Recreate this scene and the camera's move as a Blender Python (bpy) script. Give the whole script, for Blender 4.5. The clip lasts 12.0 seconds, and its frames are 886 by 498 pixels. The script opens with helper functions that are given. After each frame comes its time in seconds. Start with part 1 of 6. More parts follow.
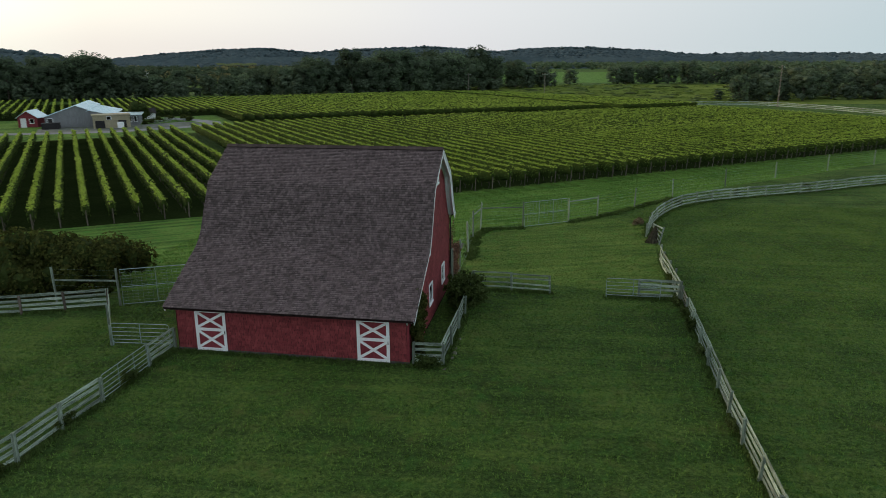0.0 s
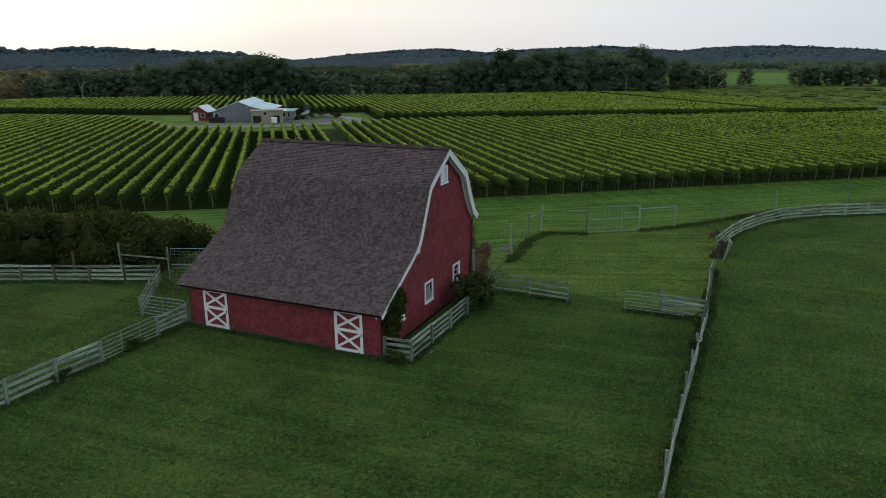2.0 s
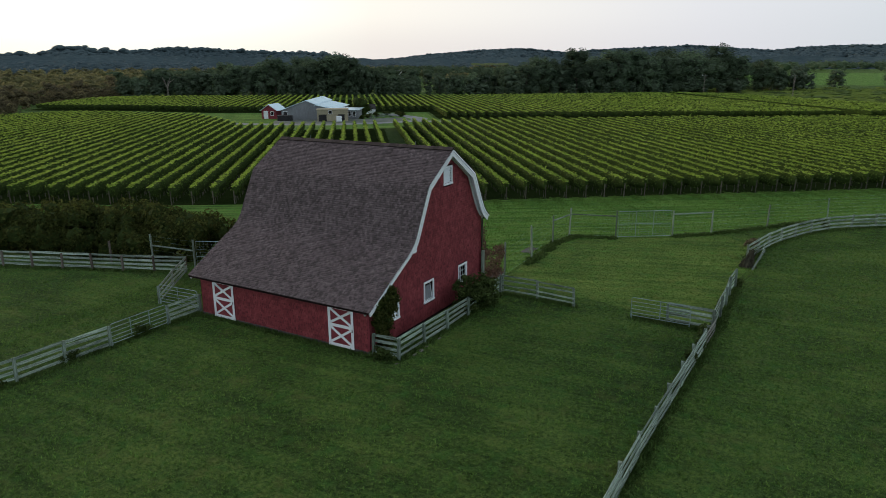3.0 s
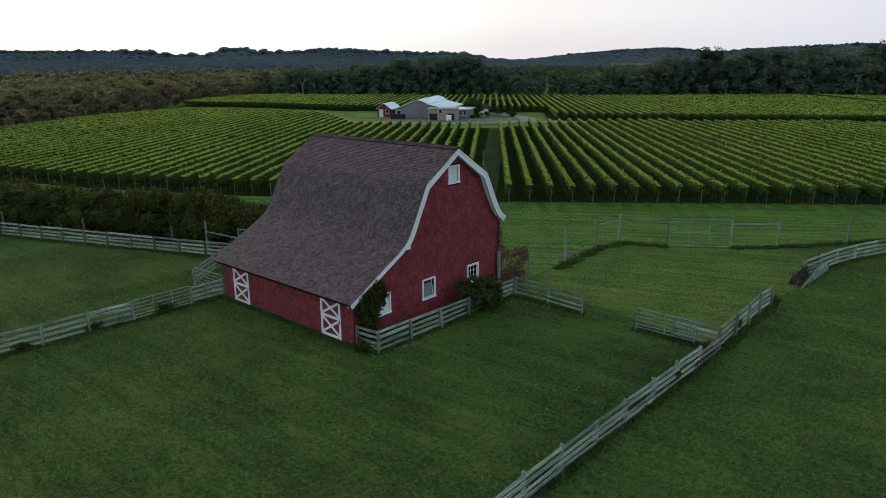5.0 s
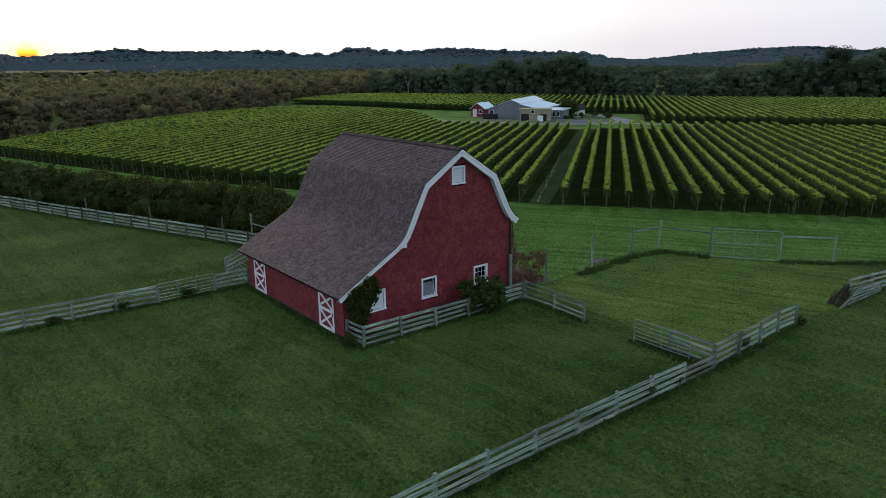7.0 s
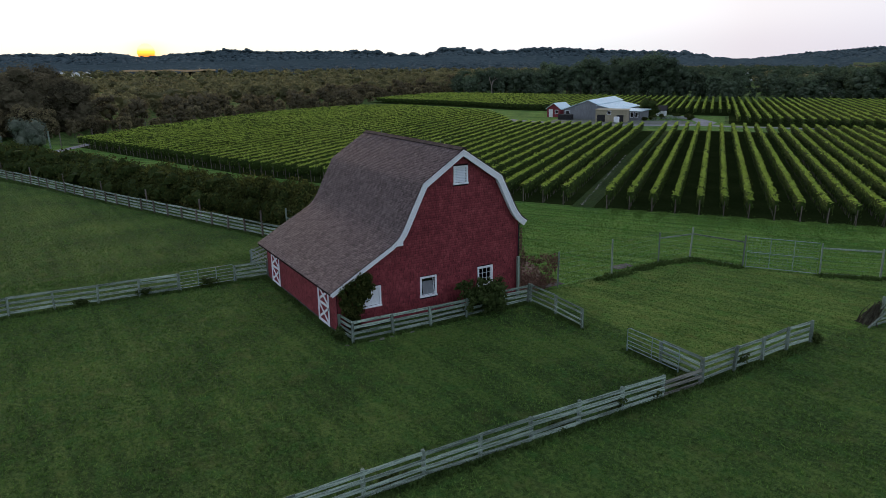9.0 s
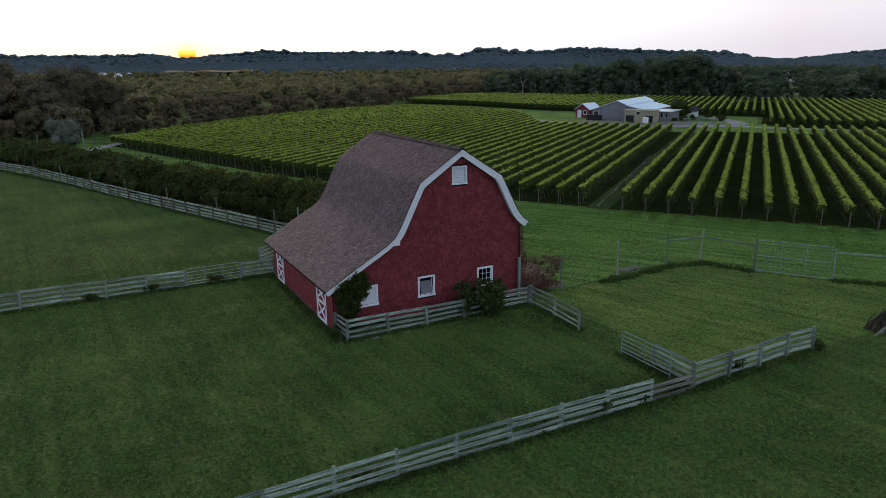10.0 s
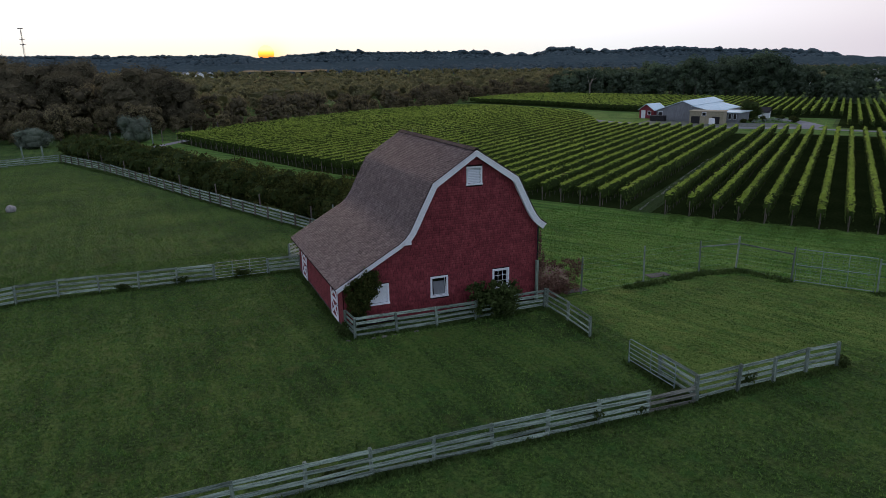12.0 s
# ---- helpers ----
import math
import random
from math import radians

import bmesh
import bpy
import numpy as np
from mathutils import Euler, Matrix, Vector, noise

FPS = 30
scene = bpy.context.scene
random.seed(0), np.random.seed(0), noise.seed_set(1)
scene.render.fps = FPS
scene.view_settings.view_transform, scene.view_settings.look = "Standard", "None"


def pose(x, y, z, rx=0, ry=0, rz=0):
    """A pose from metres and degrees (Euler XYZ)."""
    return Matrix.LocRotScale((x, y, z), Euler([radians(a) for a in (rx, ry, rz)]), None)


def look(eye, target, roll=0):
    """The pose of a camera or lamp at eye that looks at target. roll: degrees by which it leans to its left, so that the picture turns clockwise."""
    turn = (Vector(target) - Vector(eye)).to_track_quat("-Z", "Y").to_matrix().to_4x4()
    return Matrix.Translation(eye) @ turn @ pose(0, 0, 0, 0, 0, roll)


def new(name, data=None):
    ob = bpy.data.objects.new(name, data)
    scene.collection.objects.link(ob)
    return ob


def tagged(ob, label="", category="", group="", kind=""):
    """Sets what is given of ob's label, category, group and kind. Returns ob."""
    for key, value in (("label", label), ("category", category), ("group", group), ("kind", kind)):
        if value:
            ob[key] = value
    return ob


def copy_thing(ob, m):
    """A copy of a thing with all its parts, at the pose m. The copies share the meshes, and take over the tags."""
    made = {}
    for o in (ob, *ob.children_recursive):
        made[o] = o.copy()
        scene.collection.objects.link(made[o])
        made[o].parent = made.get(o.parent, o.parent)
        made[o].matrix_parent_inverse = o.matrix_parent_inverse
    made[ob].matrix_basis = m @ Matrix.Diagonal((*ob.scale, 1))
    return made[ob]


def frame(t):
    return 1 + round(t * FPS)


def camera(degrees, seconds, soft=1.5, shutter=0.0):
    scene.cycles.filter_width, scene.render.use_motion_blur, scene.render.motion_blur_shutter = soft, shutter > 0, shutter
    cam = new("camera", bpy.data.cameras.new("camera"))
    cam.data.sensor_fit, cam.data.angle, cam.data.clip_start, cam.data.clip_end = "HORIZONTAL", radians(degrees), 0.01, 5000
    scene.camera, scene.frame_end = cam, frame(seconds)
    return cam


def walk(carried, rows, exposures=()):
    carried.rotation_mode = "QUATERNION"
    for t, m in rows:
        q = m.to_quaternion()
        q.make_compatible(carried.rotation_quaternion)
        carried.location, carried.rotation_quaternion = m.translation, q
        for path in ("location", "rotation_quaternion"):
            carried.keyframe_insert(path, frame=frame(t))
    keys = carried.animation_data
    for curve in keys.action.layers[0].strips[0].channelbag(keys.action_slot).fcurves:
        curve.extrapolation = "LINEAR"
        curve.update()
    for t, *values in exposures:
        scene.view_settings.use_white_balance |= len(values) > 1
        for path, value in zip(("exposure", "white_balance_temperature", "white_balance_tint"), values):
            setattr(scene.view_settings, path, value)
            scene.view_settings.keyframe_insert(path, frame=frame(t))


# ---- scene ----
cam = camera(65.5, 12.0, soft=0.6, shutter=0.5)
PATH = [
    (0, (1.035, -0.571, 14.761), (0.709, 1.33, 14.23), -0.3),
    (0.5, (3.242, -0.106, 14.703), (2.803, 1.772, 14.172), -0.4),
    (1, (5.691, 0.498, 14.707), (5.13, 2.343, 14.176), -0.4),
    (1.5, (7.898, 1.146, 14.707), (7.23, 2.955, 14.177), -0.5),
    (2, (10.103, 1.957, 14.706), (9.323, 3.721, 14.178), -0.4),
    (2.5, (12.024, 2.767, 14.734), (11.149, 4.486, 14.206), -0.4),
    (3, (13.992, 3.799, 14.728), (13.018, 5.464, 14.201), -0.4),
    (5, (20.288, 8.094, 14.63), (19.004, 9.535, 14.106), -0.5),
    (5.5, (21.588, 9.223, 14.627), (20.241, 10.606, 14.104), -0.5),
    (6, (22.778, 10.378, 14.624), (21.373, 11.701, 14.102), -0.5),
    (6.5, (23.865, 11.493, 14.625), (22.408, 12.759, 14.102), -0.5),
    (7, (24.86, 12.613, 14.638), (23.355, 13.822, 14.116), -0.5),
    (9, (27.92, 16.92, 14.597), (26.266, 17.917, 14.076), -0.5),
    (9.5, (28.481, 17.832, 14.595), (26.801, 18.785, 14.075), -0.6),
    (10, (28.975, 18.734, 14.564), (27.273, 19.646, 14.045), -0.6),
    (10.5, (29.364, 19.606, 14.544), (27.639, 20.477, 14.026), -0.7),
    (11, (29.665, 20.462, 14.478), (27.915, 21.281, 13.963), -0.9),
    (11.5, (29.968, 21.178, 14.471), (28.192, 21.942, 13.957), -1.0),
    (12, (30.194, 21.751, 14.532), (28.407, 22.484, 14.014), -0.7),
]
EXPOSURES = [(0.0, 0.13, 6060, -4), (3.0, 0.09, 5910, -2), (5.0, 0.07, 5680, 1), (9.0, 0.03, 5500, 7), (12.0, -0.16, 5500, 12)]
walk(cam, [(t, look(eye, target, roll)) for t, eye, target, roll in PATH], EXPOSURES)

# ---- light ----
LAMP_EL = 4.0          # the glow round the sun stands higher than its disc
SUN_AZ = -81.2         # degrees from +y towards +x
# the low sky's tones from the far side (0) to the sun (1), at the horizon and a hand's width above it, at half strength
LOW_SKY = [(0.38, (0.270, 0.283, 0.302)), (0.66, (0.388, 0.342, 0.350)), (0.85, (0.455, 0.376, 0.345)), (0.95, (0.56, 0.51, 0.43)), (1.0, (0.66, 0.56, 0.38))]
UPPER_SKY = [(0.38, (0.280, 0.288, 0.308)), (0.66, (0.41, 0.365, 0.370)), (0.85, (0.53, 0.448, 0.395)), (0.95, (0.70, 0.62, 0.54)), (1.0, (0.75, 0.66, 0.54))]
world = bpy.data.worlds.new("dusk")
scene.world = world
world.use_nodes = True
wn = world.node_tree.nodes
sky = wn.new("ShaderNodeTexSky")
sky.sky_type, sky.sun_disc = "NISHITA", False
sky.sun_elevation, sky.sun_rotation = radians(6.0), radians(SUN_AZ)
sky.altitude, sky.air_density, sky.dust_density, sky.ozone_density = 0.0, 0.8, 0.4, 2.0
wn["Background"].inputs["Strength"].default_value = 0.15
wl = world.node_tree.links


def sky_math(op, a, b=0.0, c=0.0):
    n = wn.new("ShaderNodeMath")
    n.operation = op
    for socket, value in zip(n.inputs, (a, b, c)):
        if isinstance(value, (int, float)):
            socket.default_value = value
        else:
            wl.new(value, socket)
    return n.outputs[0]


def sky_mix(fac, a, b, blend="MIX"):
    n = wn.new("ShaderNodeMix")
    n.data_type, n.blend_type = "RGBA", blend
    for name, value in (("Factor", fac), ("A", a), ("B", b)):
        if isinstance(value, (int, float)):
            n.inputs[name].default_value = value
        elif isinstance(value, tuple):
            n.inputs[name].default_value = (*value, 1.0)
        else:
            wl.new(value, n.inputs[name])
    return n.outputs["Result"]


# high sky: clear dusk air, with an even tone added to brighten the ground
soft_sky = wn.new("ShaderNodeHueSaturation")
soft_sky.inputs["Saturation"].default_value = 0.2
soft_sky.inputs["Value"].default_value = 0.8
wl.new(sky.outputs[0], soft_sky.inputs["Color"])
high_sky = sky_mix(1.0, soft_sky.outputs["Color"], (2.75, 2.4, 2.52), "ADD")
# low sky: cream and rose on the side of the sun, cool grey-blue away from it
toward = wn.new("ShaderNodeVectorMath")
toward.operation = "DOT_PRODUCT"
toward.inputs[1].default_value = (math.sin(radians(SUN_AZ)), math.cos(radians(SUN_AZ)), 0.0)
ways = wn.new("ShaderNodeTexCoord")
wl.new(ways.outputs["Generated"], toward.inputs[0])
split = wn.new("ShaderNodeSeparateXYZ")
wl.new(ways.outputs["Generated"], split.inputs[0])
side = sky_math("MULTIPLY_ADD", toward.outputs["Value"], 0.5, 0.5)


def sky_tone(stops):
    tone = wn.new("ShaderNodeValToRGB")
    while len(tone.color_ramp.elements) < len(stops):
        tone.color_ramp.elements.new(0.5)
    for e, (p, c) in zip(tone.color_ramp.elements, stops):
        e.position, e.color = p, (*c, 1)
    wl.new(side, tone.inputs[0])
    return sky_mix(1.0, tone.outputs["Color"], (2 / 0.15,) * 3, "MULTIPLY")


lift = wn.new("ShaderNodeMapRange")
lift.interpolation_type = "SMOOTHSTEP"
lift.inputs["From Min"].default_value, lift.inputs["From Max"].default_value = 0.01, 0.07
wl.new(split.outputs["Z"], lift.inputs["Value"])
low_sky = sky_mix(lift.outputs[0], sky_tone(LOW_SKY), sky_tone(UPPER_SKY))
rise = wn.new("ShaderNodeMapRange")
rise.interpolation_type = "SMOOTHSTEP"
rise.inputs["From Min"].default_value, rise.inputs["From Max"].default_value = 0.06, 0.4
wl.new(split.outputs["Z"], rise.inputs["Value"])
dome = sky_mix(rise.outputs[0], low_sky, high_sky)
# the aureole close round the sun
near_sun = sky_math("POWER", sky_math("MAXIMUM", toward.outputs["Value"], 0.0), 4200.0)
wl.new(sky_mix(near_sun, dome, (13.0, 6.6, 1.6)), wn["Background"].inputs["Color"])
SUN_DIR = Vector((math.sin(radians(SUN_AZ)) * math.cos(radians(LAMP_EL)), math.cos(radians(SUN_AZ)) * math.cos(radians(LAMP_EL)), math.sin(radians(LAMP_EL))))
lamp = new("sun_lamp", bpy.data.lights.new("sun_lamp", "SUN"))
lamp.data.energy, lamp.data.angle, lamp.data.color = 2.7, radians(26.0), (1.0, 0.58, 0.27)
lamp.matrix_basis = look(SUN_DIR * 100, (0, 0, 0))


# ---- materials ----
def nodes_of(name):
    m = bpy.data.materials.new(name)
    m.use_nodes = True
    return m, m.node_tree.nodes, m.node_tree.links, m.node_tree.nodes["Principled BSDF"]


def ramp(nodes, stops):
    r = nodes.new("ShaderNodeValToRGB")
    while len(r.color_ramp.elements) < len(stops):
        r.color_ramp.elements.new(0.5)
    for e, (p, c) in zip(r.color_ramp.elements, stops):
        e.position, e.color = p, (*c, 1)
    return r


def surface(name, dark, mid, light, fine=8.0, coarse=0.6, stretch=(1, 1, 1), rough=0.8, metal=0.0, bump=0.3, depth=0.01,
            world_space=False, per_piece=0.0, per_island=0.0, translucent=0.0, spec=0.3, span=0.16):
    """A varied surface: a fine grain over coarse stains, with relief; pieces vary in tone."""
    m, nd, ln, bsdf = nodes_of(name)
    if world_space:
        src = nd.new("ShaderNodeNewGeometry").outputs["Position"]
    else:
        src = nd.new("ShaderNodeTexCoord").outputs["Object"]
    info = nd.new("ShaderNodeObjectInfo")
    if not world_space:
        shift = nd.new("ShaderNodeVectorMath"); shift.operation = "ADD"
        far = nd.new("ShaderNodeMath"); far.operation = "MULTIPLY"; far.inputs[1].default_value = 37.0
        ln.new(info.outputs["Random"], far.inputs[0])
        ln.new(src, shift.inputs[0]); ln.new(far.outputs[0], shift.inputs[1])
        src = shift.outputs[0]
    mp = nd.new("ShaderNodeMapping"); mp.inputs["Scale"].default_value = stretch
    ln.new(src, mp.inputs["Vector"])
    n1 = nd.new("ShaderNodeTexNoise"); n1.inputs["Scale"].default_value = fine; n1.inputs["Detail"].default_value = 6
    n2 = nd.new("ShaderNodeTexNoise"); n2.inputs["Scale"].default_value = coarse; n2.inputs["Detail"].default_value = 4
    ln.new(mp.outputs[0], n1.inputs["Vector"]); ln.new(src, n2.inputs["Vector"])
    mix = nd.new("ShaderNodeMath"); mix.operation = "MULTIPLY_ADD"
    ln.new(n1.outputs["Fac"], mix.inputs[0]); mix.inputs[1].default_value = 0.55
    half = nd.new("ShaderNodeMath"); half.operation = "MULTIPLY"; half.inputs[1].default_value = 0.45
    ln.new(n2.outputs["Fac"], half.inputs[0]); ln.new(half.outputs[0], mix.inputs[2])
    r = ramp(nd, [(0.5 - span, dark), (0.5, mid), (0.5 + span, light)])
    ln.new(mix.outputs[0], r.inputs[0])
    colour = r.outputs["Color"]
    for amount, out in ((per_piece, info.outputs["Random"]), (per_island, None)):
        if amount:
            if out is None:
                out = nd.new("ShaderNodeNewGeometry").outputs["Random Per Island"]
            rng = nd.new("ShaderNodeMapRange")
            rng.inputs["To Min"].default_value, rng.inputs["To Max"].default_value = 1 - amount, 1 + amount
            ln.new(out, rng.inputs["Value"])
            hsv = nd.new("ShaderNodeHueSaturation")
            ln.new(colour, hsv.inputs["Color"]); ln.new(rng.outputs[0], hsv.inputs["Value"])
            colour = hsv.outputs["Color"]
    ln.new(colour, bsdf.inputs["Base Color"])
    bsdf.inputs["Roughness"].default_value, bsdf.inputs["Metallic"].default_value = rough, metal
    bsdf.inputs["Specular IOR Level"].default_value = spec
    if bump:
        b = nd.new("ShaderNodeBump"); b.inputs["Strength"].default_value, b.inputs["Distance"].default_value = bump, depth
        ln.new(n1.outputs["Fac"], b.inputs["Height"]); ln.new(b.outputs[0], bsdf.inputs["Normal"])
    if translucent:
        tr = nd.new("ShaderNodeBsdfTranslucent"); ln.new(colour, tr.inputs["Color"])
        ms = nd.new("ShaderNodeMixShader"); ms.inputs[0].default_value = translucent
        ln.new(bsdf.outputs[0], ms.inputs[1]); ln.new(tr.outputs[0], ms.inputs[2])
        ln.new(ms.outputs[0], nd["Material Output"].inputs["Surface"])
    return m


def grass_material(name, dark, mid, light, dry, streak=None, much=0.5):
    """Turf: blade-size grain, tufts and broad patches, with mowing streaks along a bearing."""
    m, nd, ln, bsdf = nodes_of(name)
    pos = nd.new("ShaderNodeNewGeometry").outputs["Position"]
    outs = []
    for scale, detail in ((16.0, 5), (5.0, 5), (0.2, 5), (0.7, 6), (1.1, 5)):
        n = nd.new("ShaderNodeTexNoise"); n.inputs["Scale"].default_value, n.inputs["Detail"].default_value = scale, detail
        ln.new(pos, n.inputs["Vector"]); outs.append(n.outputs["Fac"])
    total = None
    for out, w in zip(outs[:3], (0.32, 0.34, 0.34)):
        k = nd.new("ShaderNodeMath"); k.operation = "MULTIPLY_ADD"; k.inputs[1].default_value = w
        ln.new(out, k.inputs[0])
        if total is None:
            k.inputs[2].default_value = 0.0
        else:
            ln.new(total, k.inputs[2])
        total = k.outputs[0]
    if streak is not None:
        turn = nd.new("ShaderNodeMapping"); turn.vector_type = "POINT"
        turn.inputs["Rotation"].default_value = (0, 0, -radians(streak)); turn.inputs["Scale"].default_value = (0.06, 1.5, 1.0)
        back = nd.new("ShaderNodeVectorRotate"); back.rotation_type = "Z_AXIS"; back.inputs["Angle"].default_value = -radians(streak)
        ln.new(pos, back.inputs["Vector"])
        turn.inputs["Rotation"].default_value = (0, 0, 0)
        ln.new(back.outputs[0], turn.inputs["Vector"])
        n = nd.new("ShaderNodeTexNoise"); n.inputs["Scale"].default_value, n.inputs["Detail"].default_value = 1.0, 5
        ln.new(turn.outputs[0], n.inputs["Vector"])
        k = nd.new("ShaderNodeMath"); k.operation = "MULTIPLY_ADD"; k.inputs[1].default_value = much
        off = nd.new("ShaderNodeMath"); off.operation = "SUBTRACT"; off.inputs[1].default_value = much / 2
        ln.new(n.outputs["Fac"], k.inputs[0]); ln.new(total, k.inputs[2]); ln.new(k.outputs[0], off.inputs[0])
        total = off.outputs[0]
    r = ramp(nd, [(0.42, dark), (0.5, mid), (0.58, light)])
    ln.new(total, r.inputs[0])
    r2 = ramp(nd, [(0.55, (0, 0, 0)), (0.78, (1, 1, 1))])
    ln.new(outs[3], r2.inputs[0])
    mx = nd.new("ShaderNodeMix"); mx.data_type = "RGBA"
    ln.new(r2.outputs["Color"], mx.inputs["Factor"])
    ln.new(r.outputs["Color"], mx.inputs["A"]); mx.inputs["B"].default_value = (*dry, 1)
    # lush clumps of a stronger green
    r3 = ramp(nd, [(0.52, (0, 0, 0)), (0.74, (0.8, 0.8, 0.8))])
    ln.new(outs[4], r3.inputs[0])
    lush = nd.new("ShaderNodeMix"); lush.data_type = "RGBA"
    ln.new(r3.outputs["Color"], lush.inputs["Factor"])
    ln.new(mx.outputs["Result"], lush.inputs["A"]); lush.inputs["B"].default_value = (mid[0] * 0.9, mid[1] * 1.3, mid[2] * 1.1, 1)
    ln.new(lush.outputs["Result"], bsdf.inputs["Base Color"])
    bsdf.inputs["Roughness"].default_value, bsdf.inputs["Specular IOR Level"].default_value = 0.95, 0.1
    bsdf.inputs["Sheen Weight"].default_value, bsdf.inputs["Sheen Roughness"].default_value = 0.06, 0.45
    bsdf.inputs["Sheen Tint"].default_value = (0.5, 0.9, 0.26, 1)
    b1 = nd.new("ShaderNodeBump"); b1.inputs["Strength"].default_value, b1.inputs["Distance"].default_value = 0.9, 0.10
    b2 = nd.new("ShaderNodeBump"); b2.inputs["Strength"].default_value, b2.inputs["Distance"].default_value = 0.9, 0.30
    ln.new(outs[0], b1.inputs["Height"]); ln.new(outs[1], b2.inputs["Height"])
    ln.new(b2.outputs[0], b1.inputs["Normal"]); ln.new(b1.outputs[0], bsdf.inputs["Normal"])
    return m


M_GRASS = grass_material("pasture_grass", (0.021, 0.044, 0.011), (0.052, 0.098, 0.022), (0.106, 0.168, 0.038), (0.096, 0.124, 0.034), 4.0, 0.2)
M_ENCLOSURE = grass_material("enclosure_grass", (0.043, 0.084, 0.019), (0.096, 0.168, 0.032), (0.164, 0.237, 0.055), (0.138, 0.165, 0.040), 20.0, 0.3)
M_BLADE = surface("grass_blades", (0.065, 0.126, 0.026), (0.102, 0.186, 0.038), (0.154, 0.252, 0.056), 5.0, 0.16, rough=0.8, bump=0.0, world_space=True, per_island=0.4, spec=0.1)
M_STRIPBLADE = surface("strip_blades", (0.066, 0.149, 0.024), (0.113, 0.230, 0.036), (0.176, 0.304, 0.059), 3.0, 0.16, rough=0.8, bump=0.0, world_space=True, per_island=0.3, spec=0.1)
M_ROUGH = surface("long_grass", (0.039, 0.073, 0.019), (0.067, 0.116, 0.030), (0.107, 0.157, 0.049), 3.0, 0.3, rough=0.8, bump=0.0, world_space=True, per_island=0.4, translucent=0.2, spec=0.1)
M_MOWN = grass_material("mown_grass", (0.041, 0.098, 0.017), (0.088, 0.182, 0.031), (0.144, 0.250, 0.053), (0.121, 0.171, 0.039), 33.0, 0.6)
M_MEADOW = surface("meadow_grass", (0.072, 0.112, 0.026), (0.128, 0.178, 0.042), (0.196, 0.236, 0.070), 0.4, 0.03, rough=1.0, bump=0.2, depth=0.1, world_space=True, spec=0.0)
M_MEADOWWEED = surface("meadow_weeds", (0.050, 0.082, 0.026), (0.086, 0.126, 0.040), (0.130, 0.172, 0.060), 0.8, 0.1, rough=0.9, bump=0.0, world_space=True, per_island=0.35, translucent=0.2, spec=0.08)
# shade between the vine rows is put into this near-black floor colour
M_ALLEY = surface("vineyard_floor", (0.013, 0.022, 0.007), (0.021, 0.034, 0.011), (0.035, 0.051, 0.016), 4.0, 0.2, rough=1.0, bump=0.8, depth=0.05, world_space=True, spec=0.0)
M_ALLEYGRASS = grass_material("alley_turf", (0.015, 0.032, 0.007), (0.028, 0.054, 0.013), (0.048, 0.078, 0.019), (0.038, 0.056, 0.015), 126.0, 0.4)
M_GRAVEL = surface("gravel", (0.140, 0.156, 0.176), (0.205, 0.226, 0.252), (0.280, 0.304, 0.332), 6.0, 0.2, rough=0.95, bump=0.6, depth=0.02, world_space=True, spec=0.2)
M_YARD = surface("yard_gravel", (0.071, 0.092, 0.069), (0.121, 0.145, 0.128), (0.183, 0.213, 0.197), 1.2, 0.12, rough=0.95, bump=0.5, depth=0.02, world_space=True, spec=0.2)
M_CONC = surface("concrete", (0.052, 0.055, 0.053), (0.081, 0.083, 0.080), (0.114, 0.116, 0.111), 9.0, 0.8, rough=0.9, bump=0.4)
ROOF_TONES = ((0.065, 0.053, 0.056), (0.104, 0.087, 0.094), (0.160, 0.136, 0.145))
RED_TONES = ((0.144, 0.029, 0.038), (0.201, 0.044, 0.054), (0.253, 0.063, 0.073))
M_ROOF = surface("roof_shingles", *ROOF_TONES, 22.0, 1.6, rough=0.68, bump=0.5, depth=0.004, per_island=0.40, spec=0.24, world_space=True, span=0.22)
M_ROOFTILE = surface("roof_shingle_piece", *ROOF_TONES, 22.0, 1.6, rough=0.68, bump=0.5, depth=0.004, per_piece=0.40, spec=0.24, world_space=True, span=0.22)
M_RED = surface("red_painted_shingles", *RED_TONES, 14.0, 1.6, stretch=(1, 1, 0.25), rough=0.75, bump=0.4, depth=0.004, per_island=0.2, world_space=True, spec=0.2)
M_REDTILE = surface("red_painted_shingle_piece", *RED_TONES, 14.0, 1.6, stretch=(1, 1, 0.25), rough=0.75, bump=0.4, depth=0.004, per_piece=0.2, world_space=True, spec=0.2)
M_CAP = surface("ridge_cap_shingles", (0.036, 0.030, 0.029), (0.054, 0.044, 0.043), (0.076, 0.064, 0.062), 22.0, 0.6, rough=0.85, bump=0.4, depth=0.004, per_island=0.3, world_space=True, spec=0.25)
# underlay whose near-black also puts shade into the gaps between shingles
M_FELT = surface("dark_underlay", (0.011, 0.008, 0.008), (0.019, 0.012, 0.013), (0.028, 0.018, 0.019), 6.0, 0.5, rough=0.95, bump=0.1, spec=0.1)
M_VINEPOST = surface("vine_post_wood", (0.076, 0.068, 0.058), (0.123, 0.112, 0.097), (0.180, 0.165, 0.147), 8.0, 1.0, stretch=(3, 3, 0.4), rough=0.95, bump=0.4, per_piece=0.3, spec=0.1)
M_REDBOARD = surface("red_painted_boards", (0.137, 0.021, 0.033), (0.184, 0.032, 0.047), (0.222, 0.044, 0.059), 14.0, 0.8, stretch=(1, 1, 0.15), rough=0.7, bump=0.3, depth=0.003)
